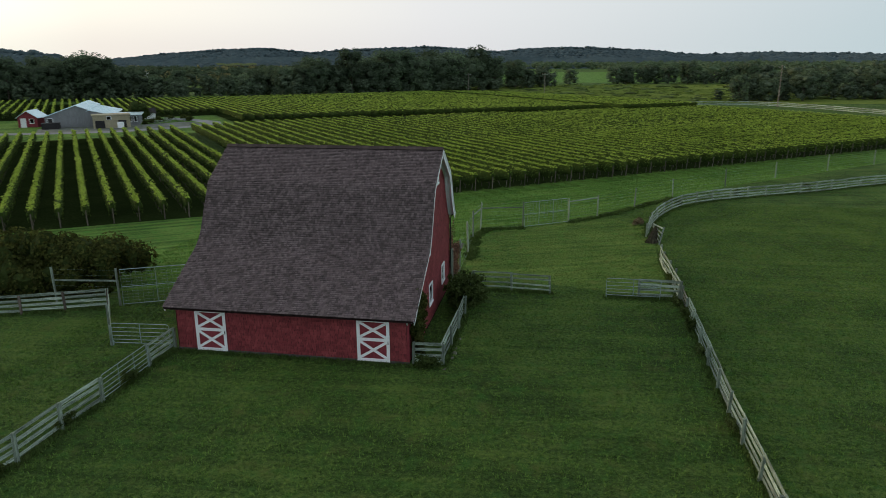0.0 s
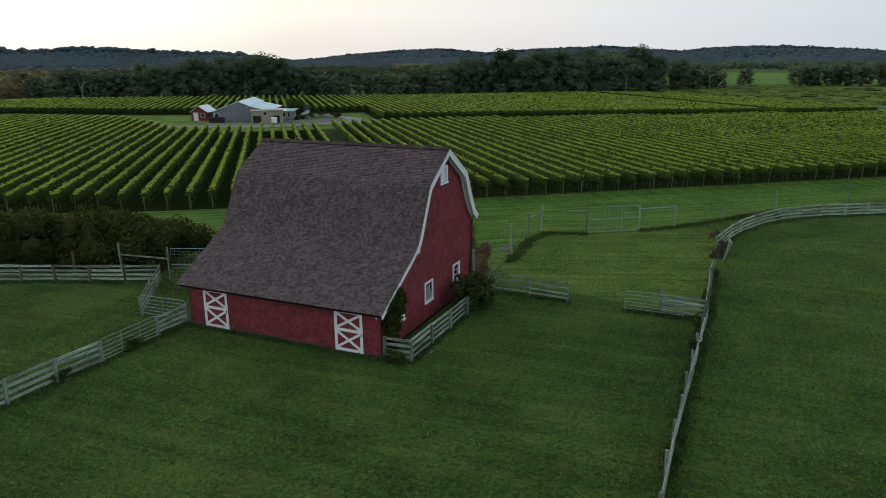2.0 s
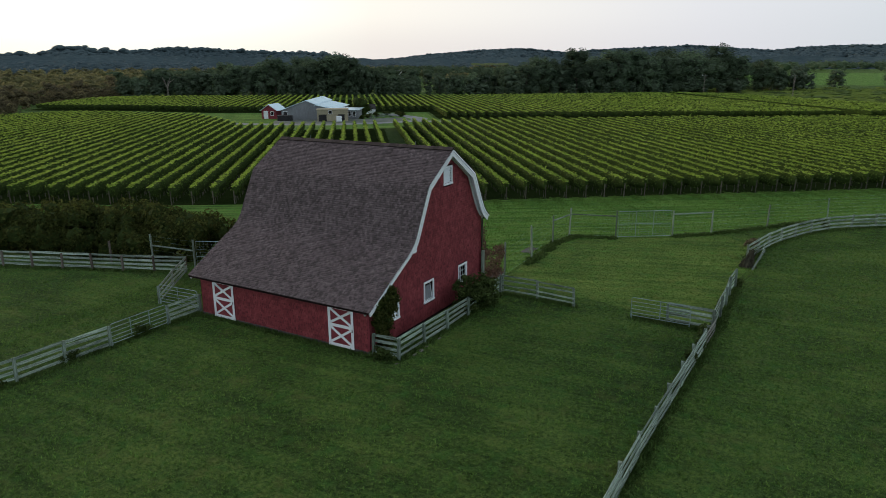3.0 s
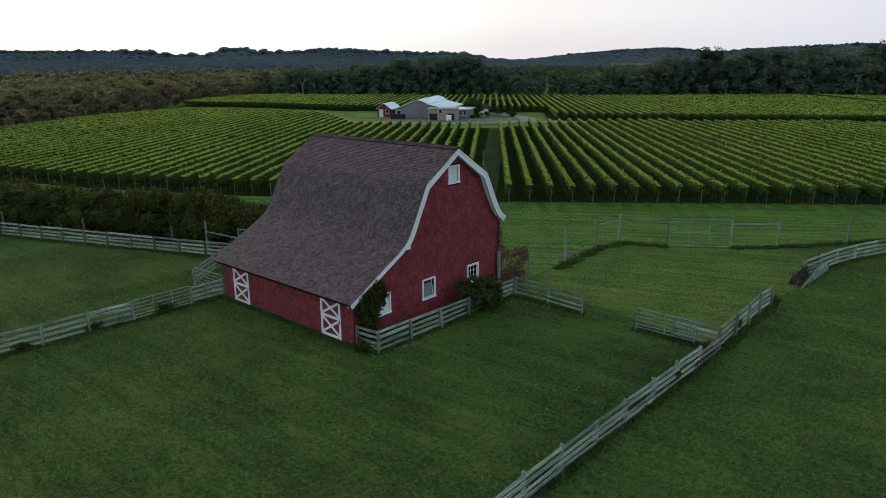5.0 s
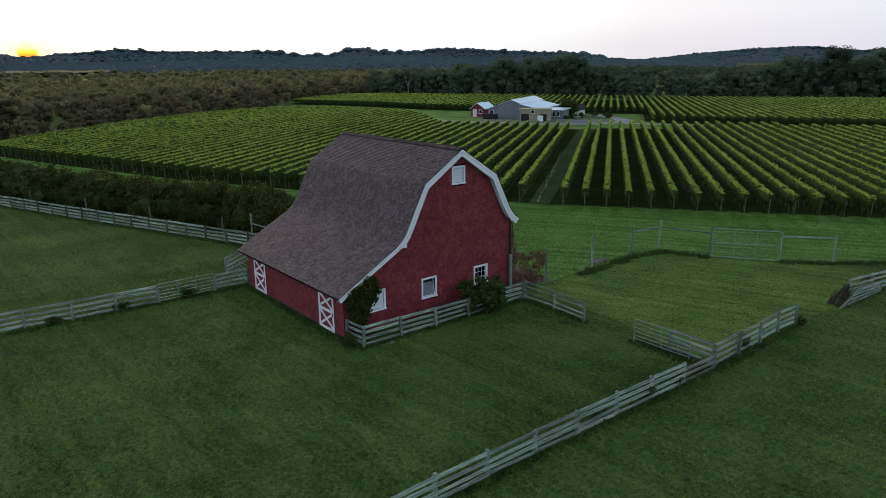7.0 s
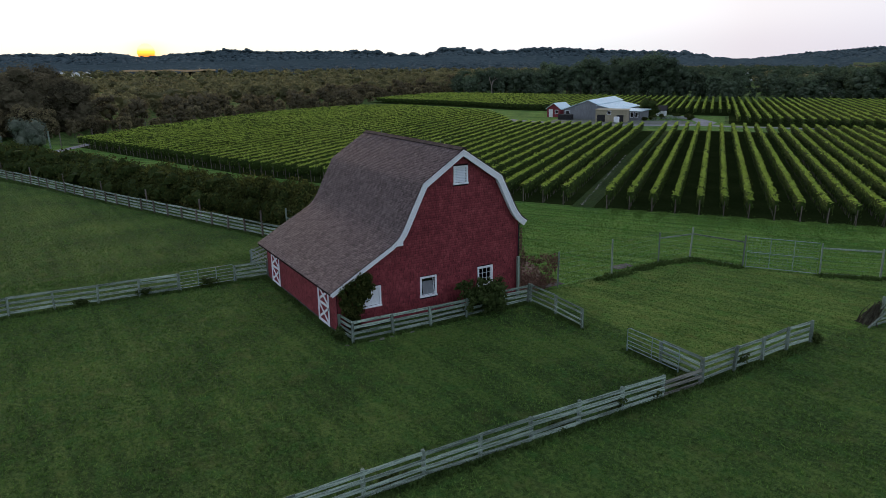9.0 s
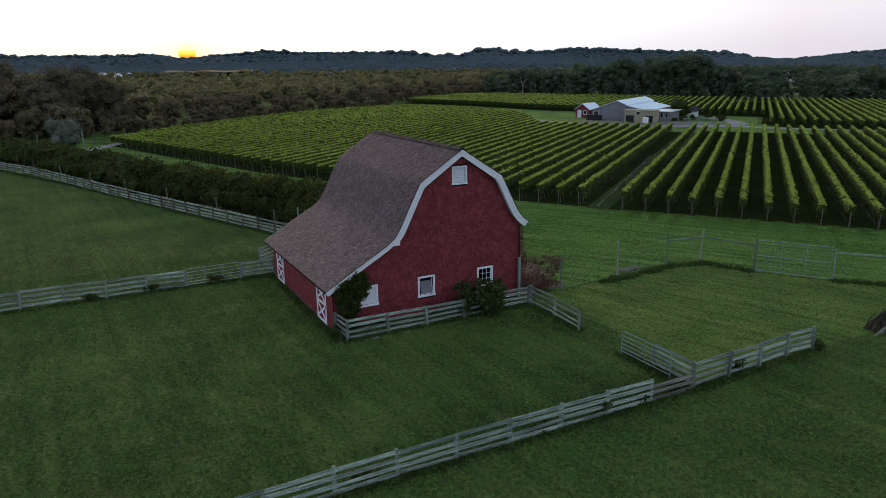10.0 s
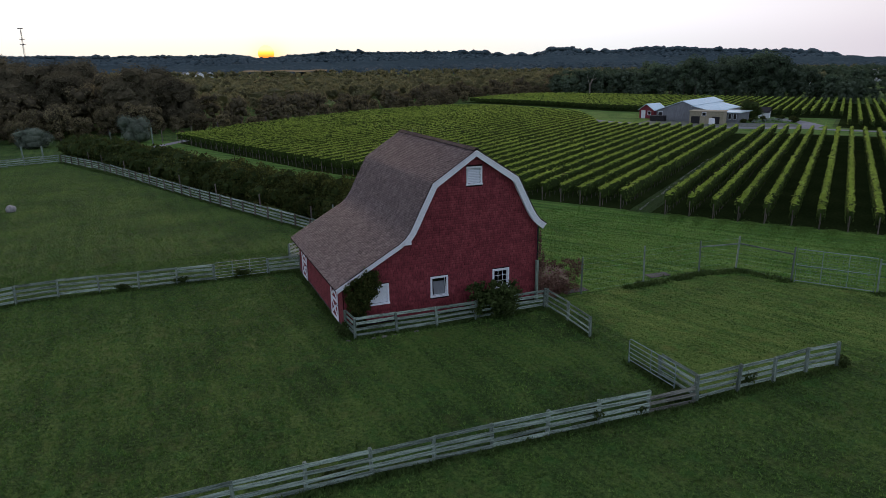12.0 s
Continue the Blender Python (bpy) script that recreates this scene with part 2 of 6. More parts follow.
M_SHRUB = surface("shrub_leaves", (0.032, 0.054, 0.016), (0.061, 0.092, 0.027), (0.099, 0.136, 0.044), 2.5, 0.3, rough=0.85, bump=0.0, world_space=True, per_island=0.45, translucent=0.25, spec=0.1)
M_WHITE = surface("white_paint", (0.685, 0.745, 0.798), (0.802, 0.867, 0.913), (0.852, 0.908, 0.956), 10.0, 0.7, rough=0.55, bump=0.15, depth=0.002, per_piece=0.05)
M_WOOD = surface("weathered_boards", (0.100, 0.134, 0.111), (0.230, 0.306, 0.257), (0.407, 0.520, 0.440), 7.0, 2.2, stretch=(0.35, 3, 3), rough=0.9, bump=0.5, depth=0.006, per_piece=0.3, span=0.085)
M_OLDWOOD = surface("old_dark_boards", (0.076, 0.084, 0.072), (0.162, 0.175, 0.152), (0.323, 0.346, 0.304), 7.0, 2.2, stretch=(0.35, 3, 3), rough=0.95, bump=0.5, depth=0.006, per_piece=0.3, span=0.085)
M_POST = surface("weathered_posts", (0.086, 0.115, 0.096), (0.164, 0.216, 0.181), (0.261, 0.338, 0.282), 9.0, 2.0, stretch=(3, 3, 0.4), rough=0.9, bump=0.5, depth=0.006, per_piece=0.3, span=0.1)
M_STEEL = surface("galvanised_tube", (0.177, 0.249, 0.251), (0.241, 0.336, 0.338), (0.322, 0.446, 0.448), 12.0, 1.0, rough=0.5, metal=0.6, bump=0.1, depth=0.001)
# vine rows' lit tops and shaded sides are put into two leaf colours
M_LITLEAF = surface("vine_leaves", (0.194, 0.296, 0.051), (0.291, 0.427, 0.073), (0.387, 0.528, 0.105), 1.2, 0.06, rough=0.8, bump=0.0, world_space=True, per_island=0.25, translucent=0.5, spec=0.08)
M_SHADELEAF = surface("vine_side_leaves", (0.058, 0.100, 0.023), (0.103, 0.163, 0.035), (0.158, 0.222, 0.055), 1.2, 0.06, rough=0.9, bump=0.0, world_space=True, per_island=0.35, translucent=0.4, spec=0.08)
# inner body near-black: shade among the leaves is put into its colour
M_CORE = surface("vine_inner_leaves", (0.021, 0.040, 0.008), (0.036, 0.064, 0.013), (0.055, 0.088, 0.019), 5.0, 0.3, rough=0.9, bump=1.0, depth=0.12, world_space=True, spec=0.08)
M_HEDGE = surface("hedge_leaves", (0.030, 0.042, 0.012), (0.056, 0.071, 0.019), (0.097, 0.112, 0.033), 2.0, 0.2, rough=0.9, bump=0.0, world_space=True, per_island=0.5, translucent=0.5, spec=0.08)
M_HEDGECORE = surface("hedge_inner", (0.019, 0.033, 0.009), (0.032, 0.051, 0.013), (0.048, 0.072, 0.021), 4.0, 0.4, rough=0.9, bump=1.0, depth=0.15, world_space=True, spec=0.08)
# far trees: some distance haze is painted in, lifting and greying the green
M_TREE = surface("tree_leaves", (0.054, 0.085, 0.052), (0.087, 0.129, 0.077), (0.128, 0.178, 0.107), 0.9, 0.05, rough=0.85, bump=0.0, world_space=True, per_piece=0.4, per_island=0.1, translucent=0.3, spec=0.05)
# scrub and dusky western trees: warm sunset glow is tinted into the colours
M_SCRUB = surface("scrub_leaves", (0.108, 0.102, 0.056), (0.168, 0.156, 0.085), (0.241, 0.216, 0.119), 0.9, 0.05, rough=0.6, bump=0.0, world_space=True, per_piece=0.4, per_island=0.2, translucent=0.5, spec=0.14)
M_DUSKY = surface("dusky_tree_leaves", (0.062, 0.062, 0.040), (0.098, 0.096, 0.060), (0.145, 0.140, 0.086), 0.9, 0.05, rough=0.7, bump=0.0, world_space=True, per_piece=0.35, per_island=0.1, translucent=0.3, spec=0.1)
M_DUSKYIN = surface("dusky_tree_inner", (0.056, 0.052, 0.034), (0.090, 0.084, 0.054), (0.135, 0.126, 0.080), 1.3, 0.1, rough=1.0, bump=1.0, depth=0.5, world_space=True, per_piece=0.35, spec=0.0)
M_STUBBLE = surface("stubble_field", (0.20, 0.165, 0.095), (0.27, 0.22, 0.13), (0.34, 0.28, 0.17), 0.3, 0.02, rough=1.0, bump=0.2, depth=0.1, world_space=True, spec=0.0)
# carries the same painted haze lift as the tree leaves
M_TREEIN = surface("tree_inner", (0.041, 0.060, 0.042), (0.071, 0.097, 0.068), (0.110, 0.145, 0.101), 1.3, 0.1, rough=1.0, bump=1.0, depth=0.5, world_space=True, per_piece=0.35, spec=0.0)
# western woods: part of the sunset glow is mixed into this olive-brown
M_WOODS = surface("far_wood_leaves", (0.106, 0.114, 0.060), (0.161, 0.170, 0.087), (0.229, 0.233, 0.121), 0.25, 0.012, rough=0.7, bump=0.0, world_space=True, per_island=0.35, translucent=0.6, spec=0.12)
# distance haze is painted in: hill woods and crowns lightened to blue-grey
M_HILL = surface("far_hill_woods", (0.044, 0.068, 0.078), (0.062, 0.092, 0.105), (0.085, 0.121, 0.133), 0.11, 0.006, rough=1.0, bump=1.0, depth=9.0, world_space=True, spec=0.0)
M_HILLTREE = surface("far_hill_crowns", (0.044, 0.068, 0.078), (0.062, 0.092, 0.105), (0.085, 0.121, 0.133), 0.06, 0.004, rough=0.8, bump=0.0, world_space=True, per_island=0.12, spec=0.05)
M_SILVER = surface("silver_leaves", (0.085, 0.112, 0.084), (0.133, 0.166, 0.126), (0.190, 0.226, 0.174), 2.0, 0.3, rough=0.9, bump=0.0, world_space=True, per_island=0.3, translucent=0.2, spec=0.08)
M_BRUSH = surface("dark_brush", (0.028, 0.030, 0.022), (0.057, 0.057, 0.041), (0.095, 0.097, 0.070), 3.0, 0.5, rough=0.95, bump=0.0, world_space=True, per_island=0.4, spec=0.05)
M_EDGESTONE = surface("mossy_stone", (0.075, 0.088, 0.066), (0.125, 0.136, 0.112), (0.190, 0.200, 0.176), 9.0, 1.5, rough=0.95, bump=0.6, per_piece=0.2)
M_EARTH = surface("bare_earth", (0.105, 0.078, 0.064), (0.160, 0.120, 0.100), (0.225, 0.176, 0.150), 3.0, 0.4, rough=0.95, bump=0.6, depth=0.04, world_space=True, spec=0.05)
M_RUST = surface("dry_brush", (0.085, 0.055, 0.042), (0.142, 0.090, 0.068), (0.209, 0.140, 0.105), 3.0, 0.5, rough=0.9, bump=0.0, world_space=True, per_island=0.4, spec=0.08)
M_DRY = surface("dry_grass_clump", (0.085, 0.076, 0.046), (0.135, 0.120, 0.074), (0.195, 0.172, 0.108), 3.0, 0.5, rough=0.95, bump=0.0, world_space=True, per_island=0.4, spec=0.05)
M_BARK = surface("bark", (0.048, 0.040, 0.032), (0.085, 0.075, 0.063), (0.133, 0.120, 0.105), 6.0, 0.8, stretch=(3, 3, 0.5), rough=0.95, bump=0.8, depth=0.02)
M_DEADWOOD = surface("bleached_wood", (0.140, 0.133, 0.119), (0.210, 0.196, 0.182), (0.280, 0.266, 0.245), 5.0, 0.6, stretch=(3, 3, 0.4), rough=0.9, bump=0.4)
M_METALROOF = surface("white_metal_roof", (0.554, 0.728, 0.820), (0.638, 0.825, 0.910), (0.689, 0.873, 0.950), 2.0, 0.15, rough=0.32, metal=0.45, bump=0.05)
M_GREYWALL = surface("grey_board_siding", (0.148, 0.163, 0.177), (0.199, 0.222, 0.242), (0.262, 0.290, 0.315), 3.0, 0.3, stretch=(3, 3, 0.2), rough=0.85, bump=0.3)
M_TAN = surface("tan_siding", (0.284, 0.268, 0.185), (0.342, 0.326, 0.231), (0.392, 0.374, 0.268), 3.0, 0.3, rough=0.8, bump=0.2)
M_DARK = surface("dark_painted_steel", (0.011, 0.012, 0.015), (0.019, 0.020, 0.023), (0.033, 0.035, 0.040), 5.0, 0.5, rough=0.6, bump=0.1)
M_STONE = surface("field_stone", (0.209, 0.210, 0.210), (0.304, 0.310, 0.304), (0.399, 0.410, 0.399), 5.0, 0.8, rough=0.9, bump=0.6, per_piece=0.2)


def glass_pane():
    m, nd, ln, bsdf = nodes_of("window_glass")
    bsdf.inputs["Base Color"].default_value = (0.02, 0.022, 0.025, 1)
    bsdf.inputs["Roughness"].default_value = 0.06
    bsdf.inputs["Specular IOR Level"].default_value = 0.6
    bsdf.inputs["Transmission Weight"].default_value = 0.5
    return m


M_GLASS = glass_pane()


def sun_glow():
    m, nd, ln, bsdf = nodes_of("sun_disc")
    em = nd.new("ShaderNodeEmission")
    height = nd.new("ShaderNodeSeparateXYZ")
    ln.new(nd.new("ShaderNodeTexCoord").outputs["Generated"], height.inputs[0])
    warm = ramp(nd, [(0.30, (1.0, 0.20, 0.012)), (0.52, (1.0, 0.46, 0.03)), (0.74, (1.0, 0.74, 0.22))])
    ln.new(height.outputs["Z"], warm.inputs[0]); ln.new(warm.outputs["Color"], em.inputs["Color"])
    em.inputs["Strength"].default_value = 2.4
    ln.new(em.outputs[0], nd["Material Output"].inputs["Surface"])
    return m


M_SUN = sun_glow()

# ---- building helpers ----
rng = np.random.default_rng(7)


def thing(name, loc=(0, 0, 0), rz=0.0, label="", category="", group="", kind=""):
    """An Empty at the base of a thing, which parents its parts."""
    ob = new(name)
    ob.empty_display_size = 0.2
    ob.matrix_basis = pose(*loc, 0, 0, rz)
    return tagged(ob, label, category, group, kind)


def mesh_of(name, bm, material):
    me = bpy.data.meshes.new(name)
    bm.to_mesh(me)
    bm.free()
    me.materials.append(material)
    return me


def put(name, mesh, parent=None, m=None, label="", category="", group="", kind=""):
    ob = new(name, mesh)
    ob.parent = parent
    if m is not None:
        ob.matrix_basis = m
    return tagged(ob, label, category, group, kind)


def part(name, bm, material, parent=None, label="", kind="", category="", group=""):
    return put(name, mesh_of(name, bm, material), parent, None, label, category, group, kind)


def quick_mesh(name, verts, faces, material, smooth=False):
    """A mesh from arrays: verts (n, 3), faces (m, 3 or 4)."""
    verts, faces = np.asarray(verts, np.float32), np.asarray(faces, np.int32)
    me = bpy.data.meshes.new(name)
    k = faces.shape[1]
    me.vertices.add(len(verts)); me.loops.add(faces.size); me.polygons.add(len(faces))
    me.vertices.foreach_set("co", verts.ravel())
    me.loops.foreach_set("vertex_index", faces.ravel())
    me.polygons.foreach_set("loop_start", np.arange(0, faces.size, k, dtype=np.int32))
    me.polygons.foreach_set("use_smooth", np.full(len(faces), smooth, bool))
    me.update(calc_edges=True)
    me.validate()
    me.materials.append(material)
    return me


def box(bm, x0, y0, z0, x1, y1, z1, bevel=0.0):
    vs = [bm.verts.new(p) for p in ((x0, y0, z0), (x1, y0, z0), (x1, y1, z0), (x0, y1, z0), (x0, y0, z1), (x1, y0, z1), (x1, y1, z1), (x0, y1, z1))]
    fs = [bm.faces.new([vs[i] for i in q]) for q in ((3, 2, 1, 0), (4, 5, 6, 7), (0, 1, 5, 4), (1, 2, 6, 5), (2, 3, 7, 6), (3, 0, 4, 7))]
    if bevel:
        es = list({e for f in fs for e in f.edges})
        bmesh.ops.bevel(bm, geom=es, offset=bevel, segments=1, affect="EDGES")
    return bm


def boxed(*a, bevel=0.0):
    return box(bmesh.new(), *a, bevel=bevel)


def beam(bm, a, b, w, h, up=(0, 0, 1)):
    """A bar of width w and height h from a to b."""
    a, b, up = Vector(a), Vector(b), Vector(up)
    d = (b - a).normalized()
    side = d.cross(up)
    side = side.normalized() if side.length > 1e-4 else Vector((1, 0, 0))
    top = side.cross(d).normalized()
    vs = [bm.verts.new(p + side * (sx * w / 2) + top * (sz * h / 2)) for p in (a, b) for sx, sz in ((-1, -1), (1, -1), (1, 1), (-1, 1))]
    for q in ((3, 2, 1, 0), (4, 5, 6, 7), (0, 1, 5, 4), (1, 2, 6, 5), (2, 3, 7, 6), (3, 0, 4, 7)):
        bm.faces.new([vs[i] for i in q])
    return bm


def tube(bm, pts, r, n=6):
    """A round bar through the points."""
    rings = []
    pts = [Vector(p) for p in pts]
    for i, p in enumerate(pts):
        d = (pts[min(i + 1, len(pts) - 1)] - pts[max(i - 1, 0)]).normalized()
        u = d.orthogonal().normalized() if abs(d.z) > 0.9 else d.cross(Vector((0, 0, 1))).normalized()
        v = d.cross(u)
        rr = r[i] if isinstance(r, (list, tuple)) else r
        rings.append([bm.verts.new(p + rr * (math.cos(a) * u + math.sin(a) * v)) for a in (2 * math.pi * k / n for k in range(n))])
    for r0, r1 in zip(rings, rings[1:]):
        for k in range(n):
            bm.faces.new((r0[k], r0[(k + 1) % n], r1[(k + 1) % n], r1[k]))
    bm.faces.new(rings[0][::-1]); bm.faces.new(rings[-1])
    return bm


def cards(centres, normals, size, r, jitter=0.7, droop=0.0):
    """Leaf clumps: two-triangle folded leaves about the centres, facing roughly along the normals."""
    n = len(centres)
    nm = normals + jitter * r.normal(size=(n, 3))
    nm /= np.linalg.norm(nm, axis=1, keepdims=True) + 1e-9
    t = r.normal(size=(n, 3)); t[:, 2] -= droop
    t -= nm * np.sum(t * nm, axis=1, keepdims=True)
    t /= np.linalg.norm(t, axis=1, keepdims=True) + 1e-9
    b = np.cross(nm, t)
    s = (size * r.uniform(0.6, 1.4, size=(n, 1)))
    w = s * r.uniform(0.55, 0.85, size=(n, 1))
    p0 = centres - t * s * 0.5
    p1 = centres + b * w * 0.5 + nm * s * 0.12
    p2 = centres + t * s * 0.5
    p3 = centres - b * w * 0.5 + nm * s * 0.12
    verts = np.stack([p0, p1, p2, p3], 1).reshape(-1, 3)
    base = np.arange(n)[:, None] * 4
    faces = np.concatenate([base + np.array([[0, 1, 2]]), base + np.array([[0, 2, 3]])])
    return verts, faces


def ico(level):
    bm = bmesh.new()
    bmesh.ops.create_icosphere(bm, subdivisions=level, radius=1.0)
    v = np.array([x.co[:] for x in bm.verts]); f = np.array([[x.index for x in y.verts] for y in bm.faces])
    bm.free()
    return v, f


ICO1, ICO2 = ico(1), ico(2)


def lobe(centre, radii, r, level=ICO1, rough=0.16):
    v, f = level
    d = v * (1 + r.normal(size=(len(v), 1)) * rough)
    return d * np.array(radii) + np.array(centre), f


def join(pieces):
    vs, fs, off = [], [], 0
    for v, f in pieces:
        vs.append(v); fs.append(f + off); off += len(v)
    return np.concatenate(vs), np.concatenate(fs)


def on_lobe(centre, radii, n, r, low=-0.5):
    d = r.normal(size=(n * 2, 3)); d /= np.linalg.norm(d, axis=1, keepdims=True)
    d = d[d[:, 2] > low][:n]
    return d * np.array(radii) * r.uniform(0.9, 1.12, size=(len(d), 1)) + np.array(centre), d


def between(a, b):
    return math.hypot(b[0] - a[0], b[1] - a[1])


def along(path, step):
    """Points at even steps along a polyline of (x, y)."""
    out, carry = [], 0.0
    for a, b in zip(path, path[1:]):
        d = between(a, b)
        s = carry
        while s < d:
            out.append((a[0] + (b[0] - a[0]) * s / d, a[1] + (b[1] - a[1]) * s / d))
            s += step
        carry = s - d
    out.append(tuple(path[-1]))
    if len(out) > 2 and between(out[-1], out[-2]) < step * 0.4:
        out.pop(-2)
    return out


# the vineyard's own axes: e runs along its near edge, n along the rows
E_DIR, N_DIR = Vector((0.80, 0.60)), Vector((-0.60, 0.80))
ROW_YAW = math.degrees(math.atan2(N_DIR.y, N_DIR.x)) + 0.8


def vine_xy(s, d):
    return (E_DIR.x * s + N_DIR.x * d, E_DIR.y * s + N_DIR.y * d)


def sheet(name, pts, z, material, label, category=""):
    """A flat piece of ground with an outline of (x, y) points."""
    bm = bmesh.new()
    f = bm.faces.new([bm.verts.new((x, y, z)) for x, y in pts])
    if f.normal.z < 0:
        f.normal_flip()
    bm.normal_update()
    for f in bm.faces:
        if f.normal.z < 0:
            f.normal_flip()
    return part(name, bm, material, None, label, "structure", category)


# ---- ground ----
def ground_sheet():
    bm = bmesh.new()
    rings = [0, 20, 40, 60, 80, 110, 150, 220, 350, 600, 1000, 1700, 2800, 4500]
    n = 48
    last = None
    for r in rings:
        if r == 0:
            cur = [bm.verts.new((0, 40, 0))]
        else:
            cur = [bm.verts.new((r * math.cos(2 * math.pi * k / n), 40 + r * math.sin(2 * math.pi * k / n), 0)) for k in range(n)]
        if last:
            for k in range(n):
                k2 = (k + 1) % n
                if len(last) == 1:
                    bm.faces.new((last[0], cur[k], cur[k2]))
                else:
                    bm.faces.new((last[k], cur[k], cur[k2], last[k2]))
        last = cur
    return part("ground", bm, M_GRASS, None, "green pasture grass with patchy tone", "structure", "ground")


ground_sheet()
sheet("vineyard_ground_right", [vine_xy(*p) for p in ((20.5, 67.4), (163, 67.4), (163, 141), (110, 151), (60, 157), (22, 157))], 0.012, M_ALLEY, "grass floor between vine rows, coloured dark for shade", "ground")
sheet("vineyard_ground_left", [vine_xy(*p) for p in ((18.5, 67.8), (18.5, 153), (-12, 152), (-18, 167), (-28, 186), (-60, 202), (-73, 202), (-80, 189), (-87, 168), (-89, 150), (-84, 112), (-79, 91.2), (-57, 83.4), (-29, 74.2), (-8, 69.8))], 0.016, M_ALLEY, "grass floor between vine rows, coloured dark for shade", "ground")
sheet("vineyard_ground_far", [vine_xy(*p) for p in ((33.5, 177), (39, 172), (68, 169), (108, 162.5), (166, 151), (166, 190), (158, 250), (141, 271), (96, 269), (48, 272), (12, 278), (-16, 285), (-76, 293), (-90, 286), (-96, 238), (-62, 228), (-30, 212), (17, 204), (33.5, 203))], 0.02, M_ALLEY, "grass floor of the far vine block, coloured dark for shade", "ground")
sheet("block_track", [vine_xy(*p) for p in ((134.6, 158), (139.4, 157), (139.4, 270), (134.6, 270))], 0.028, M_MEADOW, "light grass track between the far vine blocks", "ground")
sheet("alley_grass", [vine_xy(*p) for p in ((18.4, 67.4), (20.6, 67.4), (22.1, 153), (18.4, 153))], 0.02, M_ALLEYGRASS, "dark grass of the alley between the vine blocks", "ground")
sheet("mown_strip", [vine_xy(*p) for p in ((-90, 93), (-78, 92), (-56, 84.5), (-28, 75.4), (-8, 71), (18, 69), (60, 69), (200, 69), (200, 62), (99.6, 57.8), (67, 55.4), (49.6, 51.6),
      (39.6, 49.5), (34.6, 49.7), (31, 49.5), (28.8, 48.4), (25.8, 44.5), (23.1, 40.4), (21, 38.2), (11, 45.5), (2, 47), (-15.5, 55), (-37, 61), (-64, 68.5), (-90, 78))], 0.008, M_MOWN, "bright mown grass strip beside the vineyard", "ground")
sheet("enclosure_ground", [(-5.6, 44.8), (-3.2, 43.6), (1.0, 44.4), (4.4, 43.5), (8.5, 43.2), (8.55, 50.5), (8.9, 55.5), (8.3, 58.6), (8.8, 62.6), (6.3, 65.4), (4.4, 65.2), (1.9, 62.9), (-1.9, 60.4), (-5.3, 58.9), (-5.6, 55.5)], 0.006, M_ENCLOSURE, "lighter grazed grass inside the small enclosure", "ground")
sheet("house_lawn", [vine_xy(*p) for p in ((-72, 205), (-58, 203.5), (-27, 187), (-17, 168), (-11, 153), (22, 154.5), (22.5, 158), (60, 158), (110, 152), (162, 142), (166, 150), (108, 161.5), (68, 168), (38.5, 171), (32.5, 176), (32.5, 202), (17, 203), (-30, 211), (-62, 226))], 0.024, M_MOWN, "mown lawn round the farm buildings", "ground")
sheet("far_meadow", [(-75, 330), (-40, 312), (-12, 290), (10, 262), (30, 248), (62, 246), (120, 250), (200, 300), (260, 430), (130, 432), (40, 428), (10, 405), (-20, 400)], 0.03, M_MEADOW, "yellow-green rough meadow beyond the vineyard", "ground")
sheet("far_green_field", [(-60, 470), (60, 450), (150, 600), (200, 820), (-110, 820)], 0.04, M_MOWN, "distant bright green field", "ground")


# ---- barn ----
ROOF_IN, RAKE = 12.47, 0.38           # wall length from gable to gable; roof overhang at the gables
PROFILE = [(-0.51, 2.52), (1.45, 3.66), (3.30, 4.70), (3.70, 5.02), (3.98, 5.36), (4.22, 5.80), (4.60, 6.55), (5.41, 8.06), (8.15, 9.80),
           (10.89, 8.06), (11.45, 7.00), (11.95, 6.05), (12.18, 5.68), (12.48, 5.32), (12.91, 5.01)]
DEPTH = 12.46


def roof_z(y, drop=0.0):
    for (y0, z0), (y1, z1) in zip(PROFILE, PROFILE[1:]):
        if y0 <= y <= y1:
            return z0 + (z1 - z0) * (y - y0) / (y1 - y0) - drop
    return PROFILE[0][1] - drop


def offset_profile(d):
    """The roof line moved inwards by d."""
    out = []
    for i, (y, z) in enumerate(PROFILE):
        a, b = PROFILE[max(i - 1, 0)], PROFILE[min(i + 1, len(PROFILE) - 1)]
        t = Vector((b[0] - a[0], b[1] - a[1])).normalized()
        out.append((y + t.y * d, z - t.x * d))
    return out


def strip_along(bm, x0, x1, d0, d1, i0=0, i1=99):
    """A band following the roof line, from x0 to x1 and from depth d0 to d1."""
    rows = []
    for (ya, za), (yb, zb) in list(zip(offset_profile(d0), offset_profile(d1)))[i0:i1]:
        rows.append([bm.verts.new(p) for p in ((x0, ya, za), (x1, ya, za), (x1, yb, zb), (x0, yb, zb))])
    for r0, r1 in zip(rows, rows[1:]):
        for k in range(4):
            bm.faces.new((r0[k], r1[k], r1[(k + 1) % 4], r0[(k + 1) % 4]))
    bm.faces.new(rows[0]); bm.faces.new(rows[-1][::-1])
    bmesh.ops.recalc_face_normals(bm, faces=bm.faces)
    return bm


